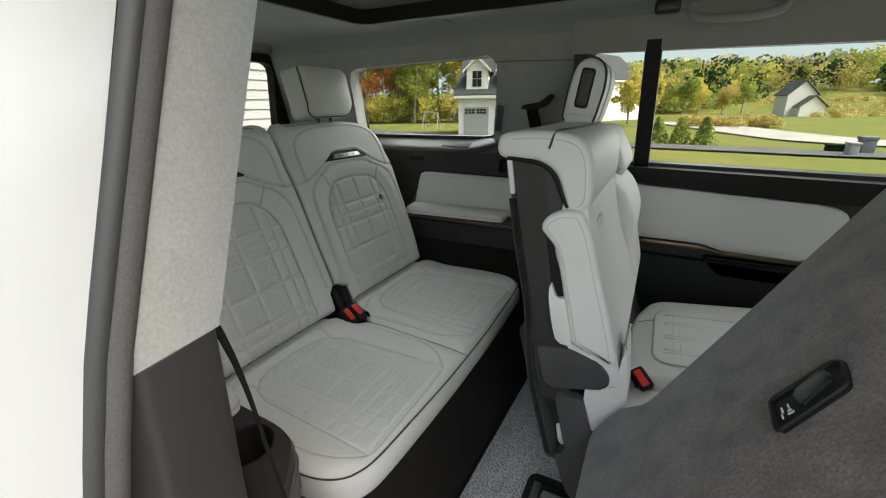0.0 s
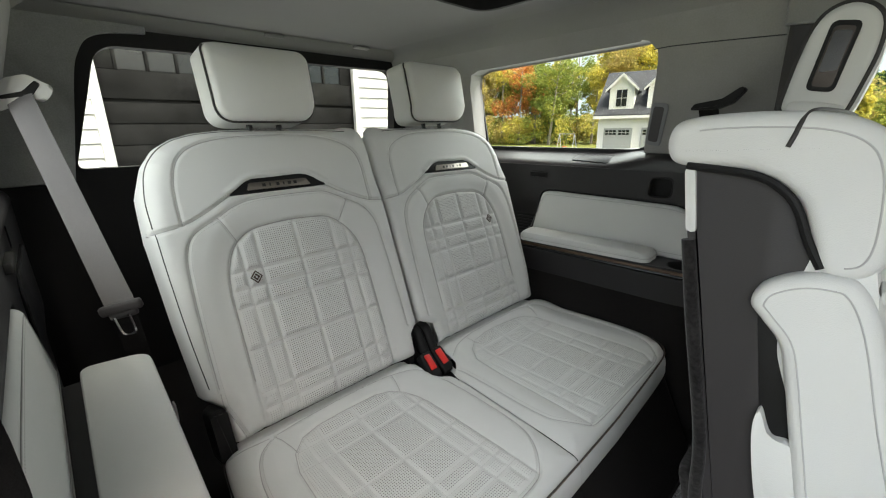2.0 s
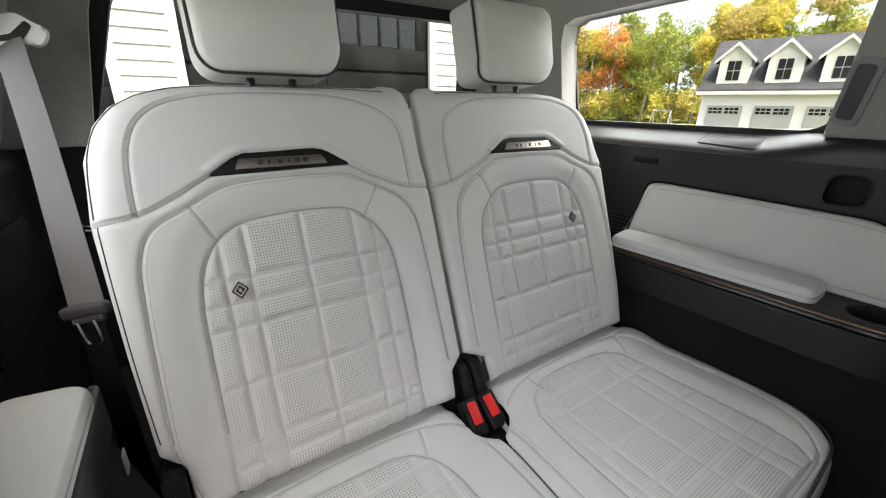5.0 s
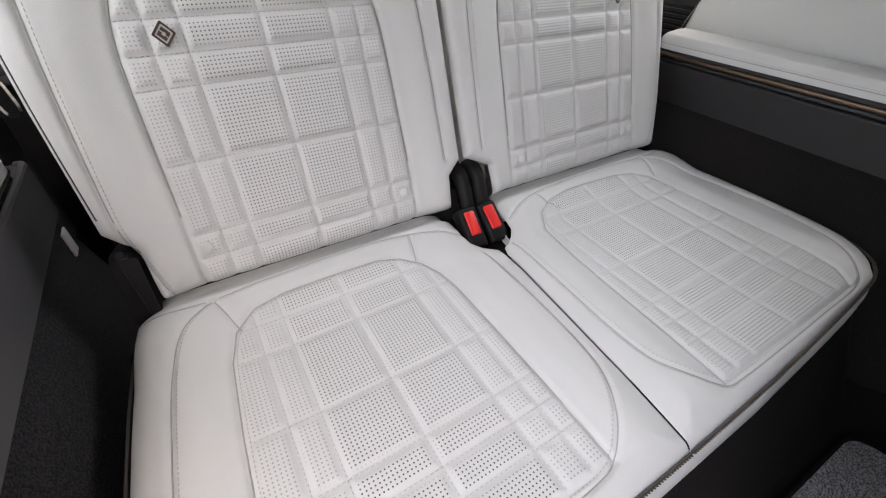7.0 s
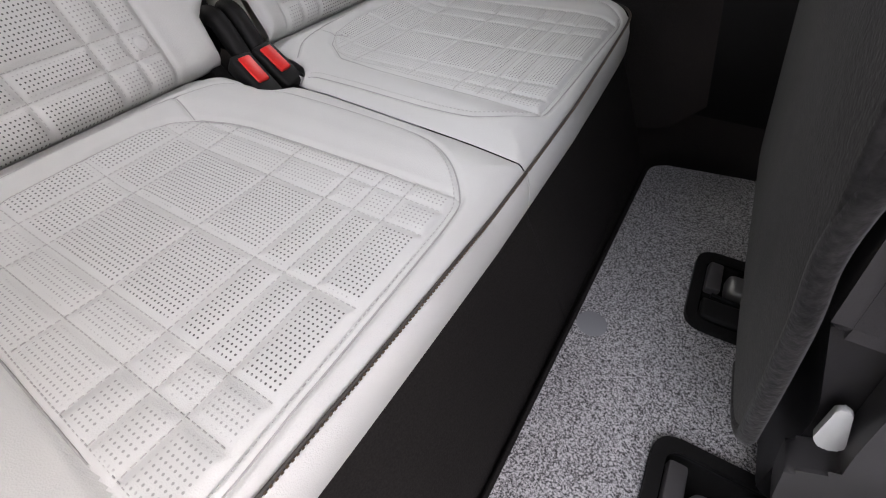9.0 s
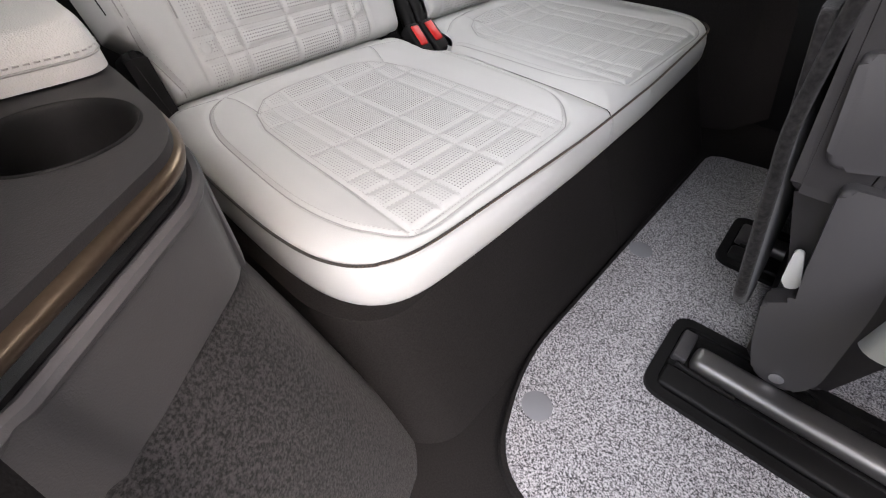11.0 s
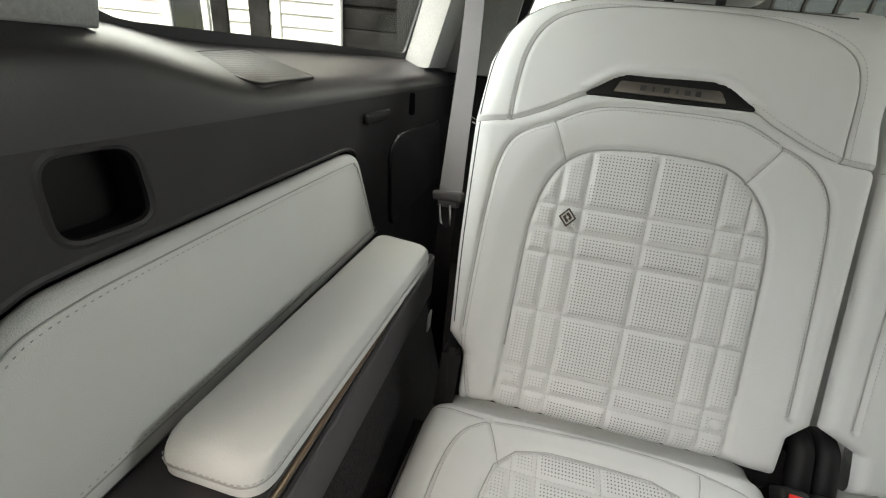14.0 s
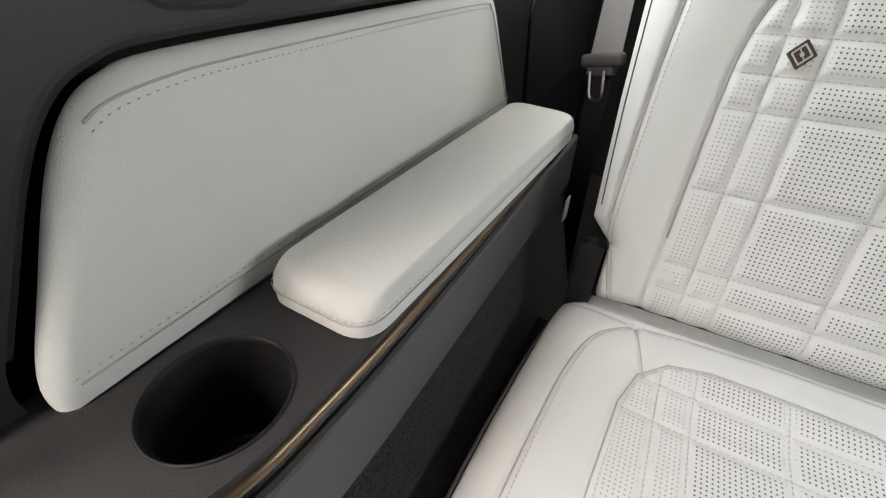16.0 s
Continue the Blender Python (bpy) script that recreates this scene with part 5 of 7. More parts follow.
for s, sn, dx, dz in SIDES:
    side_console(s, dx, dz, "dark grey plastic side console with cup holder and bronze strip")
    armrest(s, dx - (0.014 if s > 0 else 0), dz, "pale grey leather armrest pad on the side console")
    wall_pad(s, dx, dz, "pale grey leather padded panel on the side wall")
    P = side_place(s)
    # speaker grille in the sill
    sp = thing("speaker_grille", (-0.44 + dx, s * 0.79, 0.74 + dz), "grey perforated speaker grille set into the window sill", "speaker", "speaker grilles")
    G = lambda a, b, c: (a, s * b, 0.7295 + dz + (b - 0.757) * 0.392 + c)
    g_out = rounded([(-0.541 + dx, 0.760), (-0.399 + dx, 0.751), (-0.356 + dx, 0.809), (-0.494 + dx, 0.828)], [0.006, 0.02, 0.006, 0.02])
    if s > 0:
        g_out = rounded([(-0.492, 0.770), (-0.346, 0.757), (-0.343, 0.812), (-0.484, 0.826)], [0.008, 0.014, 0.008, 0.014])
    bm = bmesh.new()
    prism(bm, g_out, G, -0.004, 0.0025, 0.001)
    part("panel", bm, SILL, sp)
    bm = bmesh.new()
    tube(bm, [G(a, b, 0.0012) for a, b in g_out], 0.0016, 6, closed=True)
    part("rim", bm, PLASTIC, sp, "dark gap round the grille")
    bm = bmesh.new()
    ga = np.array(g_out)
    for a in np.arange(ga[:, 0].min(), ga[:, 0].max(), 0.0048):
        for k, b in enumerate(np.arange(ga[:, 1].min(), ga[:, 1].max(), 0.0048)):
            aa = a + 0.0024 * (k % 2)
            if inside(np.array([aa]), np.array([b]), ga)[0] and poly_dist(np.array([aa]), np.array([b]), ga)[0] > 0.004:
                bm.faces.new([bm.verts.new(G(aa + 0.0013 * math.cos(t), b + 0.0013 * math.sin(t), 0.0028)) for t in np.linspace(0, 2 * math.pi, 6, endpoint=False)])
    tagged(part("holes", bm, PLASTIC, sp, "small dark holes", 0), kind="stuff")
    # seat release latch and slot in the dark wall
    bm = bmesh.new()
    h0, h1, hz = (-0.783, -0.672, 0.655) if s < 0 else (-0.690, -0.618, 0.668)
    box(bm, (h0 + dx, min(s * 0.730, s * 0.744), hz + dz), (h1 + dx, max(s * 0.730, s * 0.744), hz + 0.019 + dz), 0.004)
    tagged(mesh_object("coat_hook", bm, PLASTIC), "small black plastic hook on the dark wall", "hook", "wall hooks")
    # access hatch behind the padded panel
    bm = bmesh.new()
    hatch = rounded([(-0.83 + dx, 0.41 + dz), (-0.808 + dx, 0.590 + dz), (-0.87 + dx, 0.612 + dz), (-1.24 + dx, 0.602 + dz), (-1.31 + dx, 0.41 + dz)], 0.03)
    prism(bm, hatch, P, 0.744, 0.7350, 0.0035, 3)
    ht = tagged(mesh_object("access_hatch", bm, SOFT), "dark trim hatch in the side wall", "hatch", "side hatches")
    bm = bmesh.new()
    tube(bm, [P(a, b, 0.7415) for a, b in hatch], 0.0035, 6, closed=True)
    part("gap", bm, GLOSSBLACK, ht, "black gap round the hatch")

# seat belt on the right, from its guide down to the floor
belt = thing("seat_belt", (-0.80, -0.60, 0.1), "grey seat belt with buckle tongue hanging beside the seat", "seat belt", "third-row belts")
bm = bmesh.new()
ribbon(bm, smooth_line([(-1.200, -0.664, 0.968), (-1.06, -0.638, 0.79), (-0.90, -0.614, 0.62), (-0.785, -0.597, 0.50)], 8), (0.40, 0.91, 0.1), 0.055)
part("webbing", bm, WEB, belt)
# same belt below the tongue: darker webbing colour stands for the shade there
bm = bmesh.new()
ribbon(bm, smooth_line([(-0.785, -0.598, 0.505), (-0.755, -0.592, 0.40), (-0.73, -0.585, 0.25), (-0.72, -0.58, 0.06), (-0.72, -0.58, 0.0)], 8), (0.55, 0.83, 0.0), 0.048)
part("webbing", bm, DARKWEB, belt)
tm = Matrix.Translation((-0.788, -0.600, 0.512)) @ Matrix.Rotation(radians(57), 4, "Z") @ Matrix.Rotation(radians(-12), 4, "Y")
bm = bmesh.new()
box(bm, (-0.043, -0.009, -0.008), (0.043, 0.009, 0.015), 0.007, 3, tm)
box(bm, (-0.028, -0.007, -0.020), (0.028, 0.007, -0.004), 0.005, 3, tm)
part("tongue_grip", bm, GREYPLASTIC, belt, "dark grey plastic tongue grip")
bm = bmesh.new()
tube(bm, [tm @ Vector(q) for q in smooth_line([(-0.015, -0.010, -0.012), (-0.014, -0.011, -0.045), (-0.008, -0.011, -0.056), (0.008, -0.011, -0.056), (0.014, -0.011, -0.045), (0.015, -0.010, -0.012)], 4)], 0.0035, 6)
part("tongue", bm, CHROME, belt, "chrome belt tongue")
bm = bmesh.new()
prism(bm, rounded([(-0.716, 0.972), (-0.682, 1.010), (-0.640, 1.022), (-0.617, 1.006), (-0.595, 0.996), (-0.604, 0.972), (-0.622, 0.956), (-0.642, 0.968), (-0.702, 0.934), (-0.720, 0.936)], 0.010), lambda a, b, c: (c, a, b), -1.235, -1.198, 0.008, 3)
part("guide", bm, PALEPLASTIC, belt, "pale grey belt guide")
bm = bmesh.new()
prism(bm, rounded([(-0.700, 0.969), (-0.656, 0.981), (-0.628, 1.008), (-0.619, 0.999), (-0.638, 0.972), (-0.697, 0.961)], 0.004), lambda a, b, c: (c, a, b), -1.2, -1.1965)
part("guide_slot", bm, PLASTIC, belt, "dark guide slot")
bm = bmesh.new()
box(bm, (-0.590, -0.573, 0.330), (-0.569, -0.570, 0.366), 0.001)
part("tag", bm, WHITEMARK, belt, "small white tag")

# buckles between the third-row seats
for k, (y, tilt) in enumerate(((-0.023, -4), (0.021, 3))):
    bk = thing("belt_buckle", (-0.405, y, 0.25), "black belt buckle with a red release button between the rear seats", "belt buckle", "third-row buckles")
    m = Matrix.Translation((-0.440, y, 0.268)) @ Matrix.Rotation(radians(tilt), 4, "X") @ Matrix.Rotation(radians(-50), 4, "Y")
    bm = bmesh.new()
    box(bm, (-0.016, -0.0185, -0.045), (0.0135, 0.0185, 0.030), 0.006, 3, m)
    part("housing", bm, PLASTIC, bk)
    bm = bmesh.new()
    box(bm, (0.010, -0.0105, -0.022), (0.0165, 0.0105, 0.022), 0.003, 3, m)
    part("release_button", bm, RED, bk, "red release button")
bm = bmesh.new()
prism(bm, rounded([(-0.52, -0.055), (-0.382, -0.050), (-0.362, -0.02), (-0.362, 0.01), (-0.382, 0.045), (-0.52, 0.05)], 0.012), lambda a, b, c: (a, b, c), 0.20, 0.235)
structure("trim", bm, PLASTIC, "black plastic well between the rear seats", "trim")
for yc in (-0.001, 0.031):
    bm = bmesh.new()
    tube(bm, smooth_line([(-0.560, yc, 0.275), (-0.546, yc, 0.310), (-0.526, yc, 0.331), (-0.508, yc, 0.327), (-0.494, yc, 0.306), (-0.478, yc, 0.275), (-0.460, yc, 0.243)], 6), 0.0150, 16)
    tagged(mesh_object("belt_sleeve", bm, PLASTIC), "black moulded belt sleeve between the rear seats", "belt sleeve", "belt sleeves")
bm = bmesh.new()
ribbon(bm, smooth_line([(-0.17, -0.765, 1.06), (-0.09, -0.757, 0.9), (0.019, -0.721, 0.7), (0.093, -0.732, 0.5), (0.172, -0.744, 0.3), (0.268, -0.755, 0.1)], 8), (-0.848, 0.53, 0), 0.046)
nb = thing("seat_belt", (0.275, -0.75, 0.05), "charcoal seat belt running down beside the door pillar", "seat belt", "second-row belts")
part("webbing", bm, DARKWEB, nb)
bm = bmesh.new()
box(bm, (0.262, -0.775, -0.005), (0.30, -0.735, 0.115), 0.008, 3)
part("anchor_cover", bm, PLASTIC, nb, "black plastic anchor cover")

# ceiling fittings
for x, y, lit in ((-1.31, 0.42, True), (-1.32, 0.05, False), (-0.33, 0.53, False)):
    bm = bmesh.new()
    zc = 1.214 if x < -1 else 1.222
    box(bm, (x - 0.012, y - 0.036, zc - 0.006), (x + 0.012, y + 0.036, zc + 0.004), 0.005, 3)
    f = tagged(mesh_object("ceiling_fitting", bm, PALEPLASTIC if lit else HEADLINER), "small flat fitting in the roof lining", "ceiling fitting", "roof fittings")
gh = thing("grab_handle", (0.55, 0.56, 1.2), "grey fold-down grab handle on the roof edge", "grab handle")
bm = bmesh.new()
tube(bm, smooth_line([(0.44, 0.575, 1.20), (0.455, 0.555, 1.165), (0.55, 0.548, 1.155), (0.645, 0.555, 1.165), (0.66, 0.575, 1.20)], 6), 0.012, 10)
part("grip", bm, HEADLINER, gh)
bm = bmesh.new()
box(bm, (0.34, 0.555, 1.185), (0.41, 0.60, 1.225), 0.012, 3)
tagged(mesh_object("reading_lamp", bm, SILL), "grey reading lamp in the roof lining, switched off", "lamp")

# belt guide and strap on the left pillar
lb = thing("seat_belt", (-0.02, 0.66, 0.75), "black seat belt strap and guide on the pillar", "seat belt", "second-row belts")
bm = bmesh.new()
prism(bm, rounded([(-0.085, 0.918), (-0.075, 0.934), (-0.01, 0.944), (0.03, 0.972), (0.04, 0.964), (0.015, 0.932), (-0.02, 0.918)], 0.006), lambda a, b, c: (a, c - 0.10 * (a + 0.07), b), 0.655, 0.685, 0.003)
part("guide", bm, PLASTIC, lb, "black belt guide")
bm = bmesh.new()
ribbon(bm, [(-0.045, 0.665, 0.93), (-0.02, 0.655, 0.85), (0.02, 0.63, 0.70), (0.05, 0.60, 0.5)], (1, -0.3, 0), 0.05)
part("webbing", bm, DARKWEB, lb)
# vent-like grille on the left pillar beside the window
bm = bmesh.new()
U = upper_place(1, 0.025)
prism(bm, rounded([(-0.183, 0.815), (-0.226, 0.823), (-0.203, 0.948), (-0.158, 0.940)], 0.012), U, 0.004, -0.006, 0.002)
vt = tagged(mesh_object("pillar_vent", bm, GREYCAP), "grey framed air vent on the pillar", "air vent")
bm = bmesh.new()
prism(bm, rounded([(-0.190, 0.828), (-0.218, 0.833), (-0.199, 0.936), (-0.170, 0.931)], 0.008), U, -0.0055, -0.008, 0.001)
part("grille", bm, GREYPLASTIC, vt, "dark grille")

# ---- second row: the upright wider part of the bench ----
bench = thing("bench_seat", (0.33, 0.18, 0.0), "pale grey leather second-row bench with its backrest upright", "car seat", "second-row seats")
S = lambda a, b, c: (a, c, b)
shell = rounded([(0.146, 0.836), (0.25, 0.832), (0.275, 0.79), (0.30, 0.52), (0.315, 0.30), (0.25, 0.30), (0.222, 0.446), (0.183, 0.651)], [0.012, 0.05, 0.03, 0.03, 0.01, 0.01, 0.03, 0.1])
bm = bmesh.new()
prism(bm, shell, S, -0.165, 0.56, 0.010, 3)
part("back_shell", bm, SHELL, bench, "dark grey plastic back shell")
bm = bmesh.new()
prism(bm, rounded([(0.150, 0.834), (0.160, 0.834), (0.170, 0.765), (0.160, 0.765)], 0.004), S, -0.170, -0.1645, 0.002)
part("edge_strip", bm, LEATHER, bench)
body = rounded([(0.262, 0.73), (0.275, 0.80), (0.300, 0.80), (0.342, 0.62), (0.380, 0.52), (0.408, 0.41), (0.405, 0.36), (0.30, 0.44), (0.285, 0.58), (0.256, 0.66)], [0.01, 0.01, 0.02, 0.06, 0.05, 0.015, 0.02, 0.02, 0.02, 0.02], 6)
bm = bmesh.new()
prism(bm, body, S, -0.168, 0.285, 0.012, 3)
bb = part("backrest", bm, LEATHER, bench)
side = smooth_line([(0.230, 0.703), (0.236, 0.724), (0.259, 0.740), (0.285, 0.745), (0.306, 0.738), (0.326, 0.70), (0.351, 0.614), (0.378, 0.526), (0.398, 0.445), (0.386, 0.434), (0.369, 0.440), (0.313, 0.462), (0.303, 0.487), (0.286, 0.558), (0.268, 0.636), (0.258, 0.668), (0.241, 0.688)], 5, closed=True)
bm = bmesh.new()
ins = padded(bm, side, S, -0.10, -0.184, 0.012)
part("side_bolster", bm, LEATHER, bb)
bm = bmesh.new()
tube(bm, [S(a, b, -0.1838) for a, b in ins], 0.0009, 6, closed=True)
part("piping", bm, PALESEAM, bb)
# black sheet added in the gap to stand for the shade between shell and bolster
bm = bmesh.new()
prism(bm, [(0.236, 0.69), (0.264, 0.68), (0.290, 0.54), (0.262, 0.545)], S, -0.150, -0.1665, 0.002)
part("gap_shade", bm, PLASTIC, bb, "black sheet put in for the shade in the gap beside the bolster")
cap = smooth_line([(0.128, 0.862), (0.138, 0.881), (0.175, 0.888), (0.23, 0.889), (0.270, 0.884), (0.298, 0.868), (0.312, 0.84), (0.318, 0.80), (0.318, 0.765), (0.308, 0.745), (0.288, 0.738), (0.271, 0.747), (0.262, 0.775), (0.250, 0.805), (0.233, 0.822), (0.212, 0.831), (0.190, 0.834), (0.150, 0.835), (0.133, 0.842)], 5, closed=True)
bm = bmesh.new()
ins = padded(bm, cap, S, 0.30, -0.174, 0.0145, 8)
part("shoulder_cap", bm, LEATHER, bb)
bm = bmesh.new()
tube(bm, [S(a, b, -0.1736) for a, b in ins[8:50]], 0.0010, 6)
part("seam", bm, PALESEAM, bb)
# black bead drawn as the shadow line below the shoulder cap
bm = bmesh.new()
tube(bm, [S(a, b, -0.170) for a, b in smooth_line([(0.152, 0.836), (0.21, 0.830), (0.236, 0.817), (0.250, 0.80), (0.262, 0.772), (0.275, 0.748)], 5)], 0.004, 8)
part("shadow_gap", bm, PLASTIC, bb, "black bead put in for the shade under the shoulder cap")
bm = bmesh.new()
tube(bm, smooth_line([(0.233, -0.1748, 0.857), (0.236, -0.1748, 0.867), (0.2385, -0.1725, 0.878), (0.2415, -0.165, 0.8855), (0.246, -0.150, 0.8893), (0.254, -0.09, 0.8896), (0.260, 0.0, 0.8890), (0.262, 0.12, 0.8885), (0.262, 0.26, 0.8885)], 6), 0.0023, 6)
part("piping", bm, PIPING, bb, "black piping")
bm = bmesh.new()
prism(bm, smooth_line([(0.257, 0.588), (0.270, 0.560), (0.291, 0.553), (0.309, 0.464), (0.283, 0.458), (0.270, 0.481), (0.255, 0.556)], 5, closed=True), S, -0.15, -0.178, 0.002, 2)
part("lower_bolster", bm, LEATHER, bb)
bm = bmesh.new()
box(bm, (0.322, -0.090, 0.690), (0.327, -0.045, 0.715), 0.002)
part("label_tab", bm, LEATHER, bb, "small white fabric label tab")
# the far seat of the bench: bolster, wing and headrest
wing = smooth_line([(0.235, 0.868), (0.258, 0.874), (0.284, 0.868), (0.309, 0.836), (0.328, 0.797), (0.338, 0.763), (0.329, 0.746), (0.308, 0.758), (0.290, 0.785), (0.25, 0.81)], 4, closed=True)
bm = bmesh.new()
ins = padded(bm, [tuple(q) for q in wing], S, 0.56, 0.27, 0.016)
part("shoulder_wing", bm, LEATHER, bb)
bm = bmesh.new()
tube(bm, [S(a, b, 0.2705) for a, b in ins], 0.0010, 6, closed=True)
part("seam", bm, PALESEAM, bb)
far = smooth_line([(0.27, 0.77), (0.300, 0.748), (0.325, 0.722), (0.350, 0.695), (0.370, 0.655), (0.382, 0.610), (0.382, 0.550), (0.384, 0.520), (0.399, 0.46), (0.407, 0.415), (0.398, 0.39), (0.33, 0.42), (0.28, 0.60)], 4, closed=True)
bm = bmesh.new()
padded(bm, [tuple(q) for q in far], S, 0.58, 0.27, 0.022)
part("far_bolster", bm, LEATHER, bb)
# headrest: piped rear panel with a slot, a soft front body and a folded collar at its foot
hout = smooth_line([(0.170, 0.902), (0.1735, 0.935), (0.180, 0.975), (0.190, 1.015), (0.205, 1.038), (0.230, 1.046), (0.255, 1.035), (0.268, 1.012), (0.268, 0.975), (0.260, 0.935), (0.250, 0.896), (0.240, 0.886), (0.21, 0.890), (0.182, 0.894)], 5, closed=True)
bm = bmesh.new()
padded(bm, hout, S, 0.30, 0.212, 0.012)
hr = part("headrest", bm, LEATHER, bench)
bm = bmesh.new()
padded(bm, [(a + 0.004, b - 0.001) for a, b in hout], S, 0.30, 0.415, 0.035, 8)
part("front_pad", bm, LEATHER, hr)
bm = bmesh.new()
tube(bm, [S(a, b, 0.2195) for a, b in hout], 0.0036, 6, closed=True)
part("piping", bm, PIPING, hr, "black piping")
tilt = Matrix.Translation((0.2215, 0, 0.9725)) @ Matrix.Rotation(radians(9), 4, "Y")
SL = lambda a, b, c: tuple(tilt @ Vector((a, c, b)))
sl = rounded([(-0.0125, -0.042), (0.0125, -0.042), (0.0125, 0.042), (-0.0125, 0.042)], 0.007)
bm = bmesh.new()
holed(bm, rounded([(-0.0175, -0.0485), (0.0175, -0.0485), (0.0175, 0.0485), (-0.0175, 0.0485)], 0.010), [sl], SL, 0.216, 0.2095)
part("slot_frame", bm, PLASTIC, hr, "black slot frame")
bm = bmesh.new()
prism(bm, sl, SL, 0.216, 0.2115)
part("slot", bm, DARKBRONZE, hr, "dark bronze slot")
bm = bmesh.new()
prism(bm, rounded([(-0.0105, -0.022), (0.0105, -0.018), (0.0105, 0.036), (-0.0105, 0.036)], 0.004), SL, 0.2118, 0.2108)
part("guide", bm, GLOSSBLACK, hr, "glossy black guide inside the slot")
bm = bmesh.new()
padded(bm, rounded([(0.176, 0.884), (0.242, 0.876), (0.250, 0.903), (0.215, 0.911), (0.178, 0.913)], [0.008, 0.008, 0.01, 0.012, 0.01]), S, 0.24, 0.209, 0.006)
part("collar", bm, LEATHER, hr)
for yy in (0.24, 0.34):
    bm = bmesh.new()
    tube(bm, [(0.215, yy, 0.90), (0.225, yy, 0.86)], 0.007, 8)
    part("post", bm, CHROME, hr, "steel post")
# cushion of the bench and its fittings
rise = lambda a: 0.10 * (a - 0.47)
CU = lambda a, b, c: (a, b, c + rise(a))
bm = bmesh.new()
pillow(bm, rounded([(0.40, 0.015), (0.405, 0.33), (0.462, 0.50), (0.93, 0.525), (0.93, 0.015)], [0.03, 0.09, 0.05, 0.06, 0.05], 8), CU, 0.16, 0.300, 0.03, 0.008)
cu = part("cushion", bm, LEATHER, bench)
ins = rounded([(0.473, 0.085), (0.473, 0.40), (0.85, 0.42), (0.85, 0.085)], 0.055, 8)
bm = bmesh.new()
pillow(bm, ins, CU, 0.29, 0.3085, 0.005, 0.003)
part("insert", bm, LEATHER, cu)
bm = bmesh.new()
tube(bm, [CU(a, b, 0.3060) for a, b in ins], 0.0013, 6, closed=True)
part("seam", bm, SEAM, cu)
for yy in (0.135, 0.150, 0.215, 0.230, 0.295, 0.310, 0.360):
    bm = bmesh.new()
    tube(bm, [CU(a, yy, 0.3102) for a in (0.50, 0.60, 0.70, 0.82)], 0.0011, 6)
    part("quilt_seam", bm, LEATHER, cu)
for xx in (0.525, 0.540, 0.60, 0.66, 0.675, 0.735):
    bm = bmesh.new()
    tube(bm, [CU(xx, b, 0.3102) for b in (0.11, 0.20, 0.30, 0.385)], 0.0011, 6)
    part("quilt_seam", bm, LEATHER, cu)
bm = bmesh.new()
tube(bm, smooth_line([CU(0.43, 0.31, 0.302), CU(0.475, 0.33, 0.306), CU(0.51, 0.375, 0.309)], 5), 0.0011, 6)
part("seam", bm, SEAM, cu)
bm = bmesh.new()
pillow(bm, rounded([(0.40, -0.17), (0.40, -0.002), (0.92, -0.002), (0.92, -0.17)], 0.03), CU, 0.15, 0.283, 0.02, 0.004)
part("middle_cushion", bm, LEATHER, bench)
bm = bmesh.new()
m = Matrix.Translation((0.455, -0.002, 0.306)) @ Matrix.Rotation(radians(42), 4, "X") @ Matrix.Rotation(radians(-48), 4, "Z")
box(bm, (-0.027, -0.017, -0.06), (0.027, 0.017, 0.010), 0.007, 3, m)
bk = thing("belt_buckle", (0.46, 0.0, 0.3), "black belt buckle with a red release button on the second-row bench", "belt buckle")
part("housing", bm, PLASTIC, bk)
bm = bmesh.new()
box(bm, (-0.021, -0.011, 0.002), (0.021, 0.007, 0.0125), 0.003, 3, m)
part("release_button", bm, RED, bk, "red release button")
bm = bmesh.new()
prism(bm, rounded([(0.345, 0.365), (0.399, 0.372), (0.413, 0.478), (0.419, 0.44), (0.431, 0.33), (0.41, 0.25), (0.345, 0.25)], [0.01, 0.01, 0.002, 0.02, 0.02, 0.01, 0.01]), S, -0.166, -0.06, 0.005, 3)
part("lower_trim", bm, LEATHER, bench)
# hinge bracket and strut at the bench's foot
bm = bmesh.new()
prism(bm, rounded([(0.236, 0.437), (0.30, 0.446), (0.372, 0.425), (0.392, 0.40), (0.39, 0.372), (0.30, 0.345), (0.262, 0.335)], [0.01, 0.02, 0.03, 0.015, 0.015, 0.03, 0.02]), S, -0.176, -0.155, 0.006, 3)
part("hinge_cover", bm, GREYPLASTIC, bench, "dark grey hinge cover")
bm = bmesh.new()
prism(bm, rounded([(0.285, 0.328), (0.343, 0.332), (0.378, 0.22), (0.402, 0.075), (0.385, 0.04), (0.345, 0.040), (0.318, 0.095), (0.298, 0.162), (0.322, 0.182), (0.312, 0.215)], [0.012, 0.014, 0.03, 0.02, 0.012, 0.02, 0.03, 0.006, 0.006, 0.02]), S, -0.182, -0.152, 0.006, 3)
part("strut", bm, GREYPLASTIC, bench, "dark grey seat leg cover")
bm = bmesh.new()
tube(bm, [(0.366, -0.185, 0.060), (0.366, -0.176, 0.060)], 0.0085, 12)
part("bolt", bm, CHROME, bench, "bright steel bolt head")
bm = bmesh.new()
prism(bm, rounded([(0.292, 0.236), (0.300, 0.238), (0.320, 0.192), (0.310, 0.182), (0.300, 0.192)], 0.004), S, -0.166, -0.160, 0.002)
part("strap_loop", bm, PALEPLASTIC, bench, "white fabric strap loop")
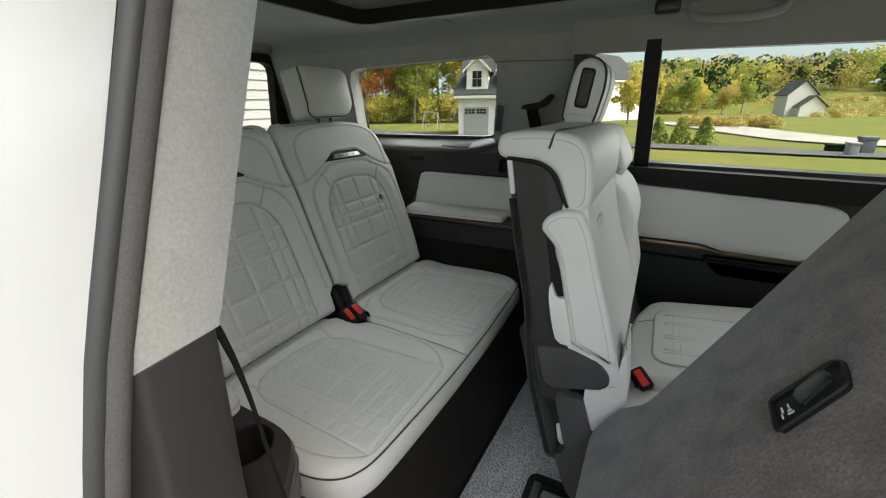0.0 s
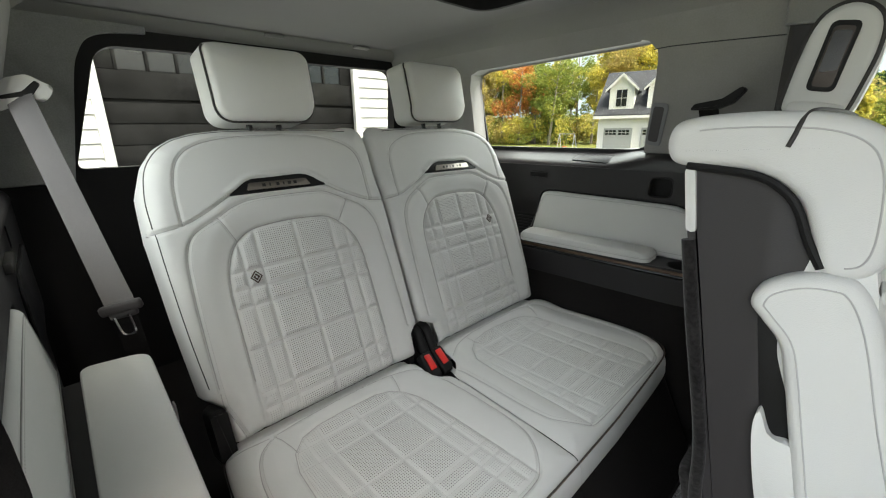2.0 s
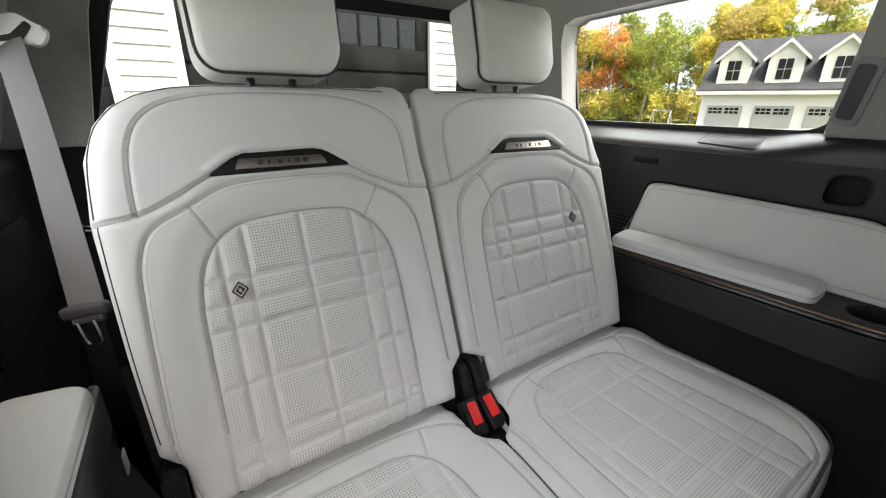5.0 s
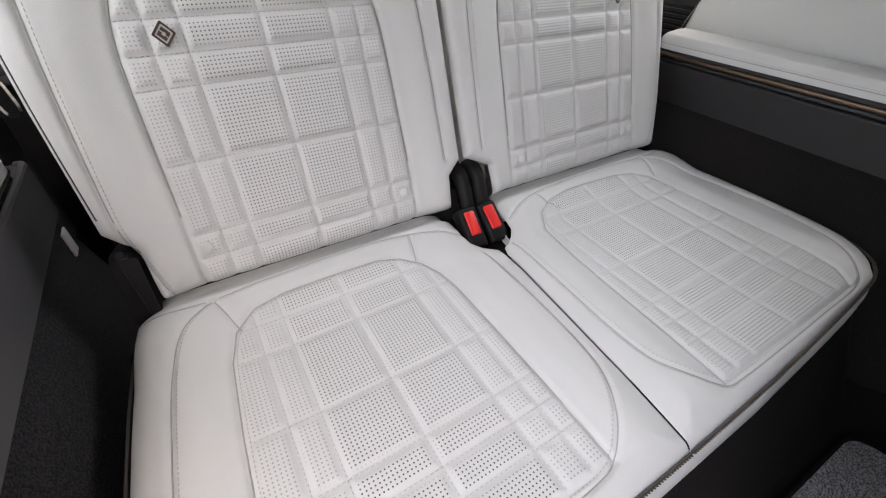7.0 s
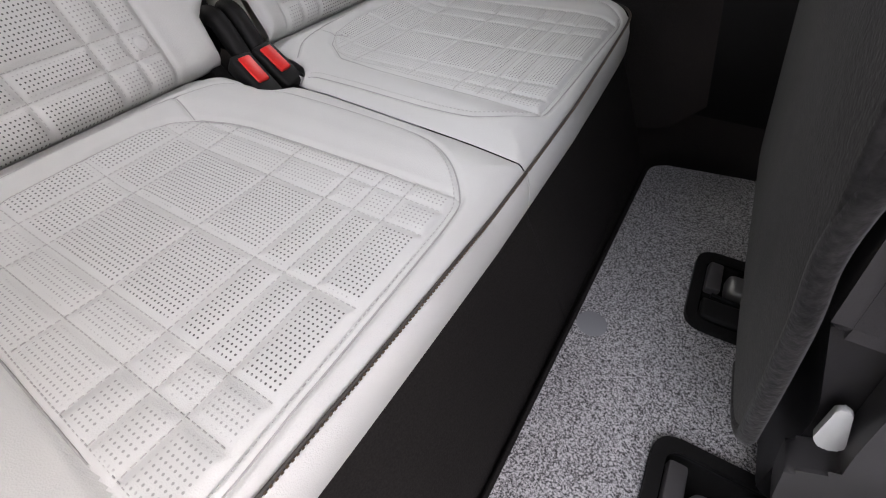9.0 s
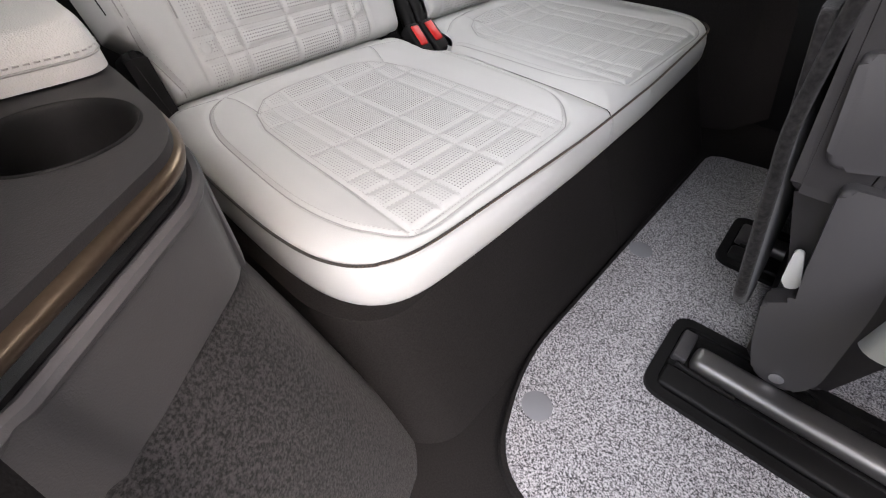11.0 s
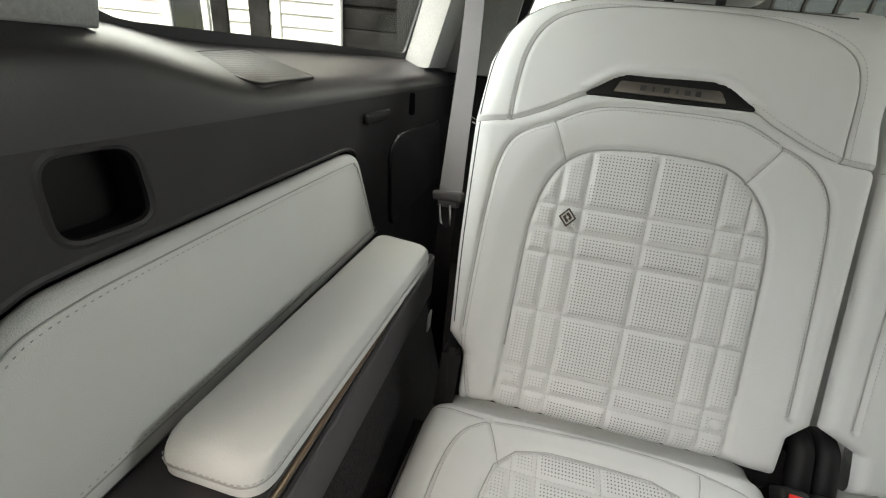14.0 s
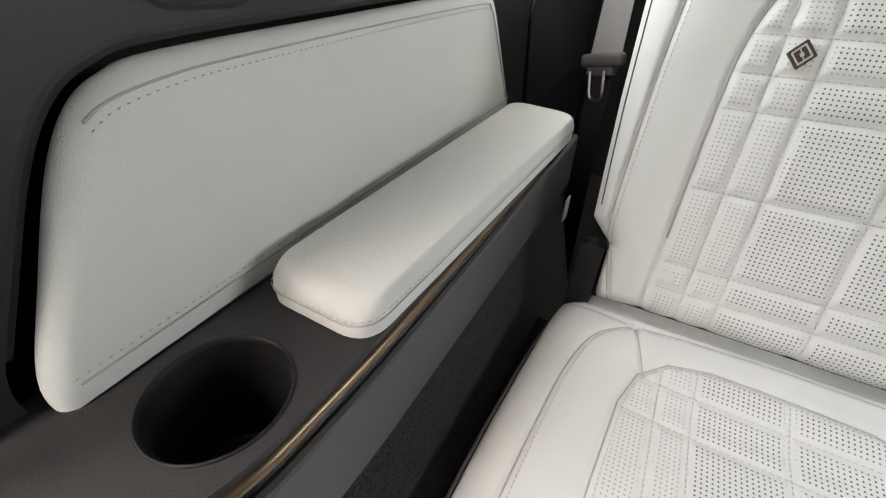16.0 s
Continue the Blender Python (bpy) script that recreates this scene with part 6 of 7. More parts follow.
# suede flap that hangs from the back of the bench
flap = lambda a, b, c: (0.216 + 0.25 * (0.412 - b) - c, a + 0.004 * math.sin(b * 40), b)
bm = bmesh.new()
pts = rounded([(-0.166, 0.46), (-0.163, 0.160), (-0.10, 0.085), (0.06, 0.035), (0.54, 0.03), (0.55, 0.46)], [0.01, 0.02, 0.05, 0.05, 0.03, 0.01])
prism(bm, pts, flap, 0.0, 0.012, 0.004, 2)
part("felt_flap", bm, FELT, bench, "charcoal felt flap on the seat's back")
bm = bmesh.new()
tube(bm, smooth_line([(0.163, -0.163, 0.755), (0.180, -0.164, 0.66), (0.208, -0.165, 0.52), (0.2145, -0.166, 0.44)] + [flap(a, b, 0.006) for a, b in ((-0.167, 0.36), (-0.167, 0.30), (-0.165, 0.175), (-0.15, 0.135), (-0.10, 0.088), (-0.02, 0.055))], 6), 0.0075, 10)
part("hem", bm, FELT, bench, "rolled felt hem")
bm = bmesh.new()
prism(bm, rounded([(0.25, 0.31), (0.40, 0.34), (0.45, 0.20), (0.42, 0.03), (0.33, 0.03), (0.30, 0.2)], 0.02), S, -0.15, 0.50, 0.01)
part("base", bm, SOFT, bench, "dark seat base")

# ---- second row: the narrower part, folded forward ----
fold = thing("folded_seat", (0.55, -0.42, 0.0), "folded-forward second-row seat with dark suede back", "car seat", "second-row seats")
ca, sa = 0.55, 0.835
FP = lambda a, b, c: (0.415 + ca * b * 1.0 - sa * c, a, 0.33 + sa * b + ca * c)
outline = rounded([(-0.66, -0.075), (-0.19, -0.075), (-0.186, 0.02), (-0.234, 0.095), (-0.183, 0.29), (-0.142, 0.433), (-0.108, 0.567), (-0.09, 0.72), (-0.66, 0.72)], [0.05, 0.05, 0.03, 0.02, 0.05, 0.05, 0.05, 0.08, 0.08])
bm = bmesh.new()
padded(bm, outline, FP, -0.08, 0.010, 0.014)
part("suede_back", bm, SUEDE, fold, "dark brown-grey suede seat back")
bm = bmesh.new()
padded(bm, outline, FP, -0.08, -0.17, 0.02)
part("backrest", bm, LEATHER, fold)
# release lever in its recess
q = rounded([(-0.478, 0.310), (-0.427, 0.314), (-0.422, 0.39), (-0.432, 0.400), (-0.466, 0.392)], 0.008)
bm = bmesh.new()
prism(bm, q, FP, 0.006, 0.0165, 0.002)
part("lever_bezel", bm, PLASTIC, fold, "black lever bezel")
bm = bmesh.new()
prism(bm, rounded([(-0.466, 0.345), (-0.436, 0.340), (-0.425, 0.380), (-0.450, 0.385)], 0.006), FP, 0.012, 0.019, 0.003)
part("lever", bm, GLOSSBLACK, fold, "glossy black release lever")
for a0, b0, a1, b1 in ((-0.4655, 0.3205, -0.4585, 0.3222), (-0.4570, 0.3222, -0.4480, 0.3242), (-0.4640, 0.3275, -0.4610, 0.3350), (-0.4590, 0.3285, -0.4565, 0.3330), (-0.4545, 0.3300, -0.4475, 0.3320)):
    bm = bmesh.new()
    prism(bm, [(a0, b0), (a1, b0), (a1, b1), (a0, b1)], FP, 0.0165, 0.0171)
    part("print_bar", bm, WHITEMARK, fold, "white printed mark")
bm = bmesh.new()
tube(bm, [FP(*q, 0.0165) for q in q], 0.003, 6, closed=True)
part("bezel_rim", bm, PLASTIC, fold)
# seat rails on the floor
for y0 in (-0.287, 0.040):
    rl = thing("seat_rail", (0.35, y0 + 0.08, 0.02), "black plastic seat rail cover with steel rail in the floor mat", "seat rail", "seat rails")
    bm = bmesh.new()
    holed(bm, rounded([(0.235, y0), (0.235, y0 + 0.16), (0.60, y0 + 0.16), (0.60, y0)], 0.03), [rounded([(0.25, y0 + 0.015), (0.25, y0 + 0.145), (0.60 - 0.02, y0 + 0.145), (0.58, y0 + 0.015)], 0.02)], lambda a, b, c: (a, b, c), 0.018, 0.028)
    part("surround", bm, PLASTIC, rl)
    bm = bmesh.new()
    box(bm, (0.245, y0 + 0.012, 0.018), (0.59, y0 + 0.148, 0.0225))
    part("tray", bm, GLOSSBLACK, rl)
    bm = bmesh.new()
    box(bm, (0.276, y0 + 0.068, 0.02), (0.60, y0 + 0.106, 0.048), 0.010, 3)
    part("rail", bm, RAIL, rl, "dull steel rail")
    bm = bmesh.new()
    tube(bm, [(0.262, y0 + 0.064, 0.030), (0.31, y0 + 0.060, 0.030), (0.34, y0 + 0.064, 0.026)], 0.004, 8)
    part("spring", bm, PLASTIC, rl)
    bm = bmesh.new()
    box(bm, (0.252, y0 + 0.072, 0.02), (0.272, y0 + 0.13, 0.036), 0.004, 2)
    part("end_stop", bm, GREYPLASTIC, rl)
    bm = bmesh.new()
    box(bm, (0.252, y0 + 0.018, 0.02), (0.60, y0 + 0.055, 0.034), 0.005, 3)
    part("cover", bm, PLASTIC, rl)

# louvred vent low on the left wall behind the armrest
lv = thing("air_vent", (-0.66, 0.742, 0.5), "black louvred air vent low on the side wall", "air vent")
bm = bmesh.new()
box(bm, (-0.705, 0.738, 0.455), (-0.615, 0.7435, 0.54), 0.002)
part("vent_frame", bm, PLASTIC, lv)
for k in range(6):
    bm = bmesh.new()
    box(bm, (-0.70, 0.7345, 0.461 + 0.0125 * k), (-0.62, 0.7385, 0.468 + 0.0125 * k), 0.001)
    part("slat", bm, SOFT, lv)

# oval airbag cover on the right rear pillar and clips on the seat's rear rim
bm = bmesh.new()
U = upper_place(-1, 0.0)
prism(bm, rounded([(-1.03, 1.045), (-1.03, 1.07), (-1.13, 1.075), (-1.13, 1.05)], 0.011), U, 0.003, -0.002, 0.0015)
tagged(mesh_object("pillar_cover", bm, PALESUEDE), "small oval cover set into the pale pillar trim", "trim cover")

# ---- outside ----
def ground_z(x, y):
    z = -0.72 - 0.75 * ramp_to(np.asarray(y, float), 6, 34)
    z = z - 0.7 * ramp_to(np.asarray(y, float), 60, 105) + 10.5 * ramp_to(np.asarray(y, float), 112, 250)
    return z + 0.25 * np.sin(np.asarray(x) * 0.06 + 1) * ramp_to(np.abs(np.asarray(y, float)), 20, 60)


xs = np.concatenate([-np.geomspace(2500, 8, 26), np.linspace(-6, 6, 13), np.geomspace(8, 2500, 26)])
gx, gy = np.meshgrid(xs, xs)
gz = ground_z(gx, gy)
n = len(xs)
idx = np.arange(n * n).reshape(n, n)
me = bpy.data.meshes.new("ground")
me.from_pydata(np.stack([gx, gy, gz], -1).reshape(-1, 3).tolist(), [], np.stack([idx[:-1, :-1], idx[:-1, 1:], idx[1:, 1:], idx[1:, :-1]], -1).reshape(-1, 4).tolist())
finish(me, GRASS, 60)
tagged(new("ground", me), "mown green lawn and meadow falling away from the drive", "ground", "", "structure")


def strip(name, pts, w, mat, label, lift=0.03):
    bm = bmesh.new()
    p = smooth_line(pts, 10)
    t = np.gradient(p, axis=0)
    t /= np.linalg.norm(t, axis=1)[:, None]
    nn = np.stack([-t[:, 1], t[:, 0]], -1)
    rows = [[bm.verts.new((q[0], q[1], float(ground_z(*q)) + lift)) for q in (a + b * w / 2, a + b * w / 6, a - b * w / 6, a - b * w / 2)] for a, b in zip(p, nn)]
    for a, b in zip(rows, rows[1:]):
        for j in range(3):
            bm.faces.new((a[j], a[j + 1], b[j + 1], b[j]))
    structure(name, bm, mat, label, "road", 60)


bm = bmesh.new()
box(bm, (-6, -7, -0.80), (14, 5.0, -0.70))
structure("driveway", bm, ASPHALT, "dark asphalt driveway beside the garage", "road")
strip("road", [(-40, 40), (-8, 26.5), (4, 22.3), (12, 20.8), (60, 17)], 4.2, ASPHALT, "grey asphalt road across the lawn", 0.08)
strip("road_far", [(1, 56), (4.5, 46), (7.2, 38), (11, 31), (22, 24.5), (60, 19)], 5.0, CONCRETE, "pale far road on the hillside", 0.1)


# garage wall behind the car
def garage_wall():
    wall = thing("garage", (-4.6, 0, -0.7), "white clapboard garage with dark weathered wooden doors", "building")
    X = -4.55
    spans = [(-9.0, -2.74), (-0.62, -0.20), (2.55, 4.6)]
    for a, b in spans:
        z = -0.7
        k = 0
        bm = bmesh.new()
        while z < 3.2:
            vs = [bm.verts.new(q) for q in ((X - 0.02, a, z + 0.14), (X - 0.02, b, z + 0.14), (X, b, z), (X, a, z), (X - 0.03, a, z), (X - 0.03, b, z))]
            bm.faces.new(vs[:4])
            bm.faces.new((vs[3], vs[2], vs[5], vs[4]))
            z += 0.125
        part("clapboards", bm, SIDING, wall, "white horizontal clapboards", 0)
    bm = bmesh.new()
    box(bm, (X - 0.3, -9, 1.95), (X - 0.06, 4.6, 7.5))
    part("wall", bm, SIDING, wall)
    for a, b in ((-2.72, -0.64), (-0.19, 2.53)):
        bm = bmesh.new()
        box(bm, (X - 0.16, a, -0.7), (X - 0.10, b, 1.95))
        d = part("garage_door", bm, DARKWOOD, wall, "weathered dark wooden garage door")
        for r in range(4):
            z0 = -0.66 + 0.62 * r
            for c in range(2):
                y0 = a + 0.06 + (b - a - 0.06) / 2 * c
                y1 = y0 + (b - a - 0.18) / 2
                if r < 3:
                    for q in range(3):
                        bm = bmesh.new()
                        box(bm, (X - 0.10, y0, z0 + 0.195 * q), (X - 0.082, y1, z0 + 0.195 * q + 0.188), 0.006)
                        part("plank", bm, DARKWOOD, d)
                else:
                    bm = bmesh.new()
                    box(bm, (X - 0.10, y0, z0 - 0.01), (X - 0.075, y1, z0 + 0.24), 0.006)
                    part("rail", bm, DARKWOOD, d)
                    for ya, yb in ((y0, y0 + 0.14), (y1 - 0.14, y1)):
                        bm = bmesh.new()
                        box(bm, (X - 0.10, ya, z0 + 0.243), (X - 0.076, yb, z0 + 0.62), 0.004)
                        part("stile", bm, DARKWOOD, d)
                    w = (y1 - y0 - 0.28) / 4
                    for q in range(4):
                        ya = y0 + 0.14 + w * q
                        bm = bmesh.new()
                        box(bm, (X - 0.103, ya + 0.03, z0 + 0.25), (X - 0.098, ya + w - 0.003, z0 + 0.60))
                        part("pane", bm, PANE, d, "dark window pane", 0)
                        bm = bmesh.new()
                        box(bm, (X - 0.10, ya + 0.003, z0 + 0.243), (X - 0.078, ya + 0.03, z0 + 0.61), 0.004)
                        part("glazing_bar", bm, DARKWOOD, d)
        for q in (a - 0.02, b - 0.06):
            bm = bmesh.new()
            box(bm, (X - 0.05, q, -0.7), (X + 0.012, q + 0.08, 2.0), 0.004)
            part("door_trim", bm, SIDING, wall)
    # a window with white trim and black shutters further along
    for name, y0, y1, mt, d, lab in (("window_trim", -3.46, -3.36, SIDING, 0.035, ""), ("shutter", -3.74, -3.50, DARKWOOD, 0.03, "black shutter"), ("shutter", -4.22, -4.02, DARKWOOD, 0.03, "black shutter"),
                                     ("window_trim", -4.34, -4.26, SIDING, 0.035, ""), ("window", -4.76, -4.34, PANE, 0.012, "dark window pane"), ("window_trim", -4.86, -4.76, SIDING, 0.035, "")):
        bm = bmesh.new()
        box(bm, (X, y0, 0.1), (X + d, y1, 1.95), 0.004)
        part(name, bm, mt, wall, lab)

garage_wall()


def gable_house(at, turn, w, d, eave, ridge, label, dormers=0, doors=0, group="far houses"):
    """A white house: its front looks along -y before it is turned."""
    h = thing("house", at, label, "house", group)
    m = Matrix.Translation(at) @ Matrix.Rotation(radians(turn), 4, "Z")
    def put(name, bm_, mat, lab="", par=None, sm=0):
        bmesh.ops.transform(bm_, matrix=m, verts=bm_.verts)
        return part(name, bm_, mat, par or h, lab, sm)
    bm = bmesh.new()
    prism(bm, [(0, -1.5), (d, -1.5), (d, eave), (d / 2, ridge), (0, eave)], lambda a, b, c: (c, a, b), 0, w)
    put("wall", bm, HOUSEWHITE, "white clapboard walls")
    bm = bmesh.new()
    for sg in (0, 1):
        e0, e1 = (-0.35, d / 2) if sg == 0 else (d / 2, d + 0.35)
        sl = (ridge - eave) / (d / 2)
        z0, z1 = (eave - 0.35 * sl + 0.06, ridge + 0.06) if sg == 0 else (ridge + 0.06, eave - 0.35 * sl + 0.06)
        vs = []
        for c in (-0.3, w + 0.3):
            for up in (0, 0.12):
                vs.append([bm.verts.new((c, e0, z0 + up)), bm.verts.new((c, e1, z1 + up))])
        a, b, c, e = vs
        for f in ((a[0], a[1], c[1], c[0]), (b[0], b[1], e[1], e[0]), (a[0], b[0], e[0], c[0]), (a[1], b[1], e[1], c[1]), (a[0], a[1], b[1], b[0]), (c[0], c[1], e[1], e[0])):
            bm.faces.new(f)
    put("roof", bm, SHINGLE, "grey shingle roof")
    bm = bmesh.new()
    box(bm, (-0.32, -0.42, eave - 0.35 * (ridge - eave) / (d / 2) - 0.12), (w + 0.32, -0.30, eave - 0.35 * (ridge - eave) / (d / 2) + 0.08))
    put("gutter", bm, HOUSEWHITE)
    for k in range(doors):
        x0 = 0.45 + k * 2.6
        bm = bmesh.new()
        box(bm, (x0, -0.06, -1.4), (x0 + 2.0, 0.02, eave - 1.06), 0.02)
        gd = put("garage_door", bm, WHITEPAINT, "white panelled garage door")
        for q in range(2):
            for j in range(3):
                for i in range(2):
                    bm = bmesh.new()
                    bx = x0 + 0.12 + q * 0.92 + j * 0.27
                    bz = eave - 1.56 + 0.2 * i
                    box(bm, (bx, -0.075, bz), (bx + 0.22, -0.055, bz + 0.15))
                    put("pane", bm, PANE, "", gd)
    for k in range(dormers):
        x0 = 0.62 + k * 2.6
        sl = (ridge - eave) / (d / 2)
        y0 = 0.15
        zb, zt = eave + 0.1, eave + 1.78
        bm = bmesh.new()
        prism(bm, [(x0, zb), (x0 + 1.7, zb), (x0 + 1.7, zt), (x0 + 0.85, zt + 0.85), (x0, zt)], lambda a, b, c: (a, c, b), y0, y0 + 3.2)
        dm = put("dormer", bm, HOUSEWHITE, "white dormer")
        bm = bmesh.new()
        for sg in (-1, 1):
            q = [(x0 + 0.85, zt + 0.98), (x0 + 0.85 + sg * 1.12, zt - 0.12), (x0 + 0.85 + sg * 1.12, zt - 0.24), (x0 + 0.85, zt + 0.86)]
            prism(bm, q, lambda a, b, c: (a, c, b), y0 - 0.2, y0 + 3.4)
        put("dormer_roof", bm, SHINGLE, "", dm)
        bm = bmesh.new()
        for sg in (-1, 1):
            q = [(x0 + 0.85, zt + 0.97), (x0 + 0.85 + sg * 1.13, zt - 0.12), (x0 + 0.85 + sg * 1.13, zt - 0.30), (x0 + 0.85, zt + 0.78)]
            prism(bm, q, lambda a, b, c: (a, c, b), y0 - 0.24, y0 - 0.205)
        put("dormer_trim", bm, HOUSEWHITE, "", dm)
        for i in range(2):
            for j in range(2):
                bm = bmesh.new()
                bx, bz = x0 + 0.48 + 0.38 * i, zb + 0.38 + 0.60 * j
                box(bm, (bx, y0 - 0.03, bz), (bx + 0.34, y0 + 0.01, bz + 0.55))
                put("pane", bm, PANE, "", dm)
    return h


gable_house((-14.62, 30.65, -1.4), 14, 8.0, 8, 3.26, 6.35, "white garage house with dark shingle roof and dormers", 3, 3, "houses")
gable_house((25.9, 107.5, -2.4), 112, 3.6, 5.3, 4.6, 7.0, "white house with pitched roof below the hillside")
gable_house((27.3, 106.2, -2.6), 112, 2.2, 4.6, 2.6, 4.4, "low white garage wing before the house")
gable_house((-7.5, 62, -1.2), 70, 12, 9, 5.4, 9.0, "white house behind autumn trees")
gable_house((10.2, 150, 2.0), 10, 6, 7, 3.2, 6.2, "blue-grey far house among the trees")


# ---- trees ----
def leaf_cloud(centres, radii, count, size, rng):
    """Many small leaves scattered in clumps."""
    k = len(centres)
    pick = rng.integers(0, k, count)
    d = rng.normal(size=(count, 3))
    d /= np.linalg.norm(d, axis=1)[:, None]
    r = radii[pick] * rng.uniform(0.55, 1.05, count) ** 0.5
    c = centres[pick] + d * r[:, None] * np.array((1, 1, 0.8))
    a = rng.normal(size=(count, 3))
    a /= np.linalg.norm(a, axis=1)[:, None]
    b = np.cross(a, rng.normal(size=(count, 3)))
    b /= np.linalg.norm(b, axis=1)[:, None] + 1e-9
    s = size * rng.uniform(0.6, 1.4, count)[:, None]
    co = np.stack([c - a * s, c + b * s * 0.5, c + a * s, c - b * s * 0.5], 1).reshape(-1, 3)
    return co


def cloud_mesh(name, co, mat):
    me_ = bpy.data.meshes.new(name)
    me_.from_pydata(co.tolist(), [], np.arange(len(co)).reshape(-1, 4).tolist())
    me_.materials.append(mat)
    return me_


def tree(at, height, spread, mat, label, seed, count=1600, size=0.16, trunk=True, group="trees"):
    rng = np.random.default_rng(seed)
    t = thing("tree", at, label, "tree", group)
    base = np.array(at)
    bm = bmesh.new()
    lean = rng.normal(size=2) * 0.03 * height
    line = [base + np.array((lean[0] * q, lean[1] * q, height * 0.85 * q)) for q in np.linspace(0, 1, 6)]
    r0 = 0.018 * height
    rows = []
    for q, p in zip(np.linspace(0, 1, 6), line):
        rows.append([bm.verts.new(p + np.array((math.cos(2 * math.pi * j / 6), math.sin(2 * math.pi * j / 6), 0)) * r0 * (1 - 0.85 * q)) for j in range(6)])
    for a, b in zip(rows, rows[1:]):
        for j in range(6):
            bm.faces.new((a[j], a[(j + 1) % 6], b[(j + 1) % 6], b[j]))
    cs, rs = [], []
    for k in range(9):
        q = rng.uniform(0.35, 0.95)
        ang = rng.uniform(0, 2 * math.pi)
        out = spread * rng.uniform(0.4, 1.0) * (1.1 - 0.7 * q)
        p0 = base + np.array((lean[0] * q, lean[1] * q, height * 0.8 * q))
        p1 = p0 + np.array((math.cos(ang) * out, math.sin(ang) * out, out * 0.6))
        tube(bm, [p0, (p0 + p1) / 2 + np.array((0, 0, 0.1)), p1], r0 * 0.25, 4)
        for g in range(3):
            cs.append(p0 + (p1 - p0) * rng.uniform(0.5, 1.15) + rng.normal(size=3) * spread * 0.18)
            rs.append(spread * rng.uniform(0.18, 0.36))
    part("trunk", bm, BARK, t, "", 60)
    cr = new("crown", cloud_mesh("crown", leaf_cloud(np.array(cs), np.array(rs), count, size, rng), mat))
    adopt(cr, t)
    return t


rng = random.Random(5)
kinds = [(LEAF_YELLOW, "tall tree with yellow autumn leaves"), (LEAF_GREEN, "tall tree with green leaves"), (LEAF_OLIVE, "tree with olive and brown autumn leaves"), (LEAF_ORANGE, "tree with orange autumn leaves"), (LEAF_GREEN, "tall tree with green leaves"), (LEAF_YELLOW, "tall tree with yellow autumn leaves"), (LEAF_GREEN, "tall tree with green leaves"), (LEAF_OLIVE, "tree with olive and brown autumn leaves")]
k = 0
for row in range(4):
    for q in range(13):
        u = q / 12
        x = -67 + 49 * u + rng.uniform(-1.8, 1.8)
        y = 50 + 14 * u + row * 5 + rng.uniform(-2, 2)
        mt, lb = kinds[rng.randrange(8)]
        tree((x, y, float(ground_z(x, y)) - 0.1), rng.uniform(13, 20), rng.uniform(3.0, 4.6), mt, lb, 100 + k, 4200, 0.19)
        k += 1
for x, y in ((0.12, 26.2), (1.25, 26.2), (2.42, 26.2)):
    rg = np.random.default_rng(int(x * 10) + 50)
    t = thing("shrub", (x, y, float(ground_z(x, y))), "small bushy green evergreen shrub on the lawn", "shrub", "evergreen shrubs")
    cs = np.array([(x + math.cos(a) * 0.35 * (1 - q), y + math.sin(a) * 0.35 * (1 - q), float(ground_z(x, y)) + 0.1 + 1.35 * q) for q in np.linspace(0, 0.95, 10) for a in (0, 2.1, 4.2)])
    rs = np.array([0.34 * (1.15 - 0.75 * q) for q in np.linspace(0, 0.95, 10) for a in (0, 2.1, 4.2)])
    cr = new("foliage", cloud_mesh("foliage", leaf_cloud(cs, rs, 1500, 0.08, rg), LEAF_GREEN))
    adopt(cr, t)
    bm = bmesh.new()
    tube(bm, [(x, y, float(ground_z(x, y)) - 0.1), (x, y, float(ground_z(x, y)) + 1.2)], 0.03, 6)
    part("trunk", bm, BARK, t)
# hazy bright sky far behind the hill
HAZE = bpy.data.materials.new("hazy sky")
HAZE.use_nodes = True
hn = HAZE.node_tree.nodes
hn.remove(hn["Principled BSDF"])
glow = hn.new("ShaderNodeEmission")
glow.inputs[0].default_value, glow.inputs[1].default_value = (0.86, 0.97, 1.0, 1), 0.48
HAZE.node_tree.links.new(glow.outputs[0], hn["Material Output"].inputs[0])
bm = bmesh.new()
sky_rows = [[bm.verts.new((math.sin(a) * 900, math.cos(a) * 900, z)) for a in np.linspace(-1.1, 1.3, 33)] for z in (-20, 120, 320)]
for r0, r1 in zip(sky_rows, sky_rows[1:]):
    for q in range(32):
        bm.faces.new((r0[q], r0[q + 1], r1[q + 1], r1[q]))
structure("backdrop", bm, HAZE, "pale blue hazy sky beyond the far hill", "sky")
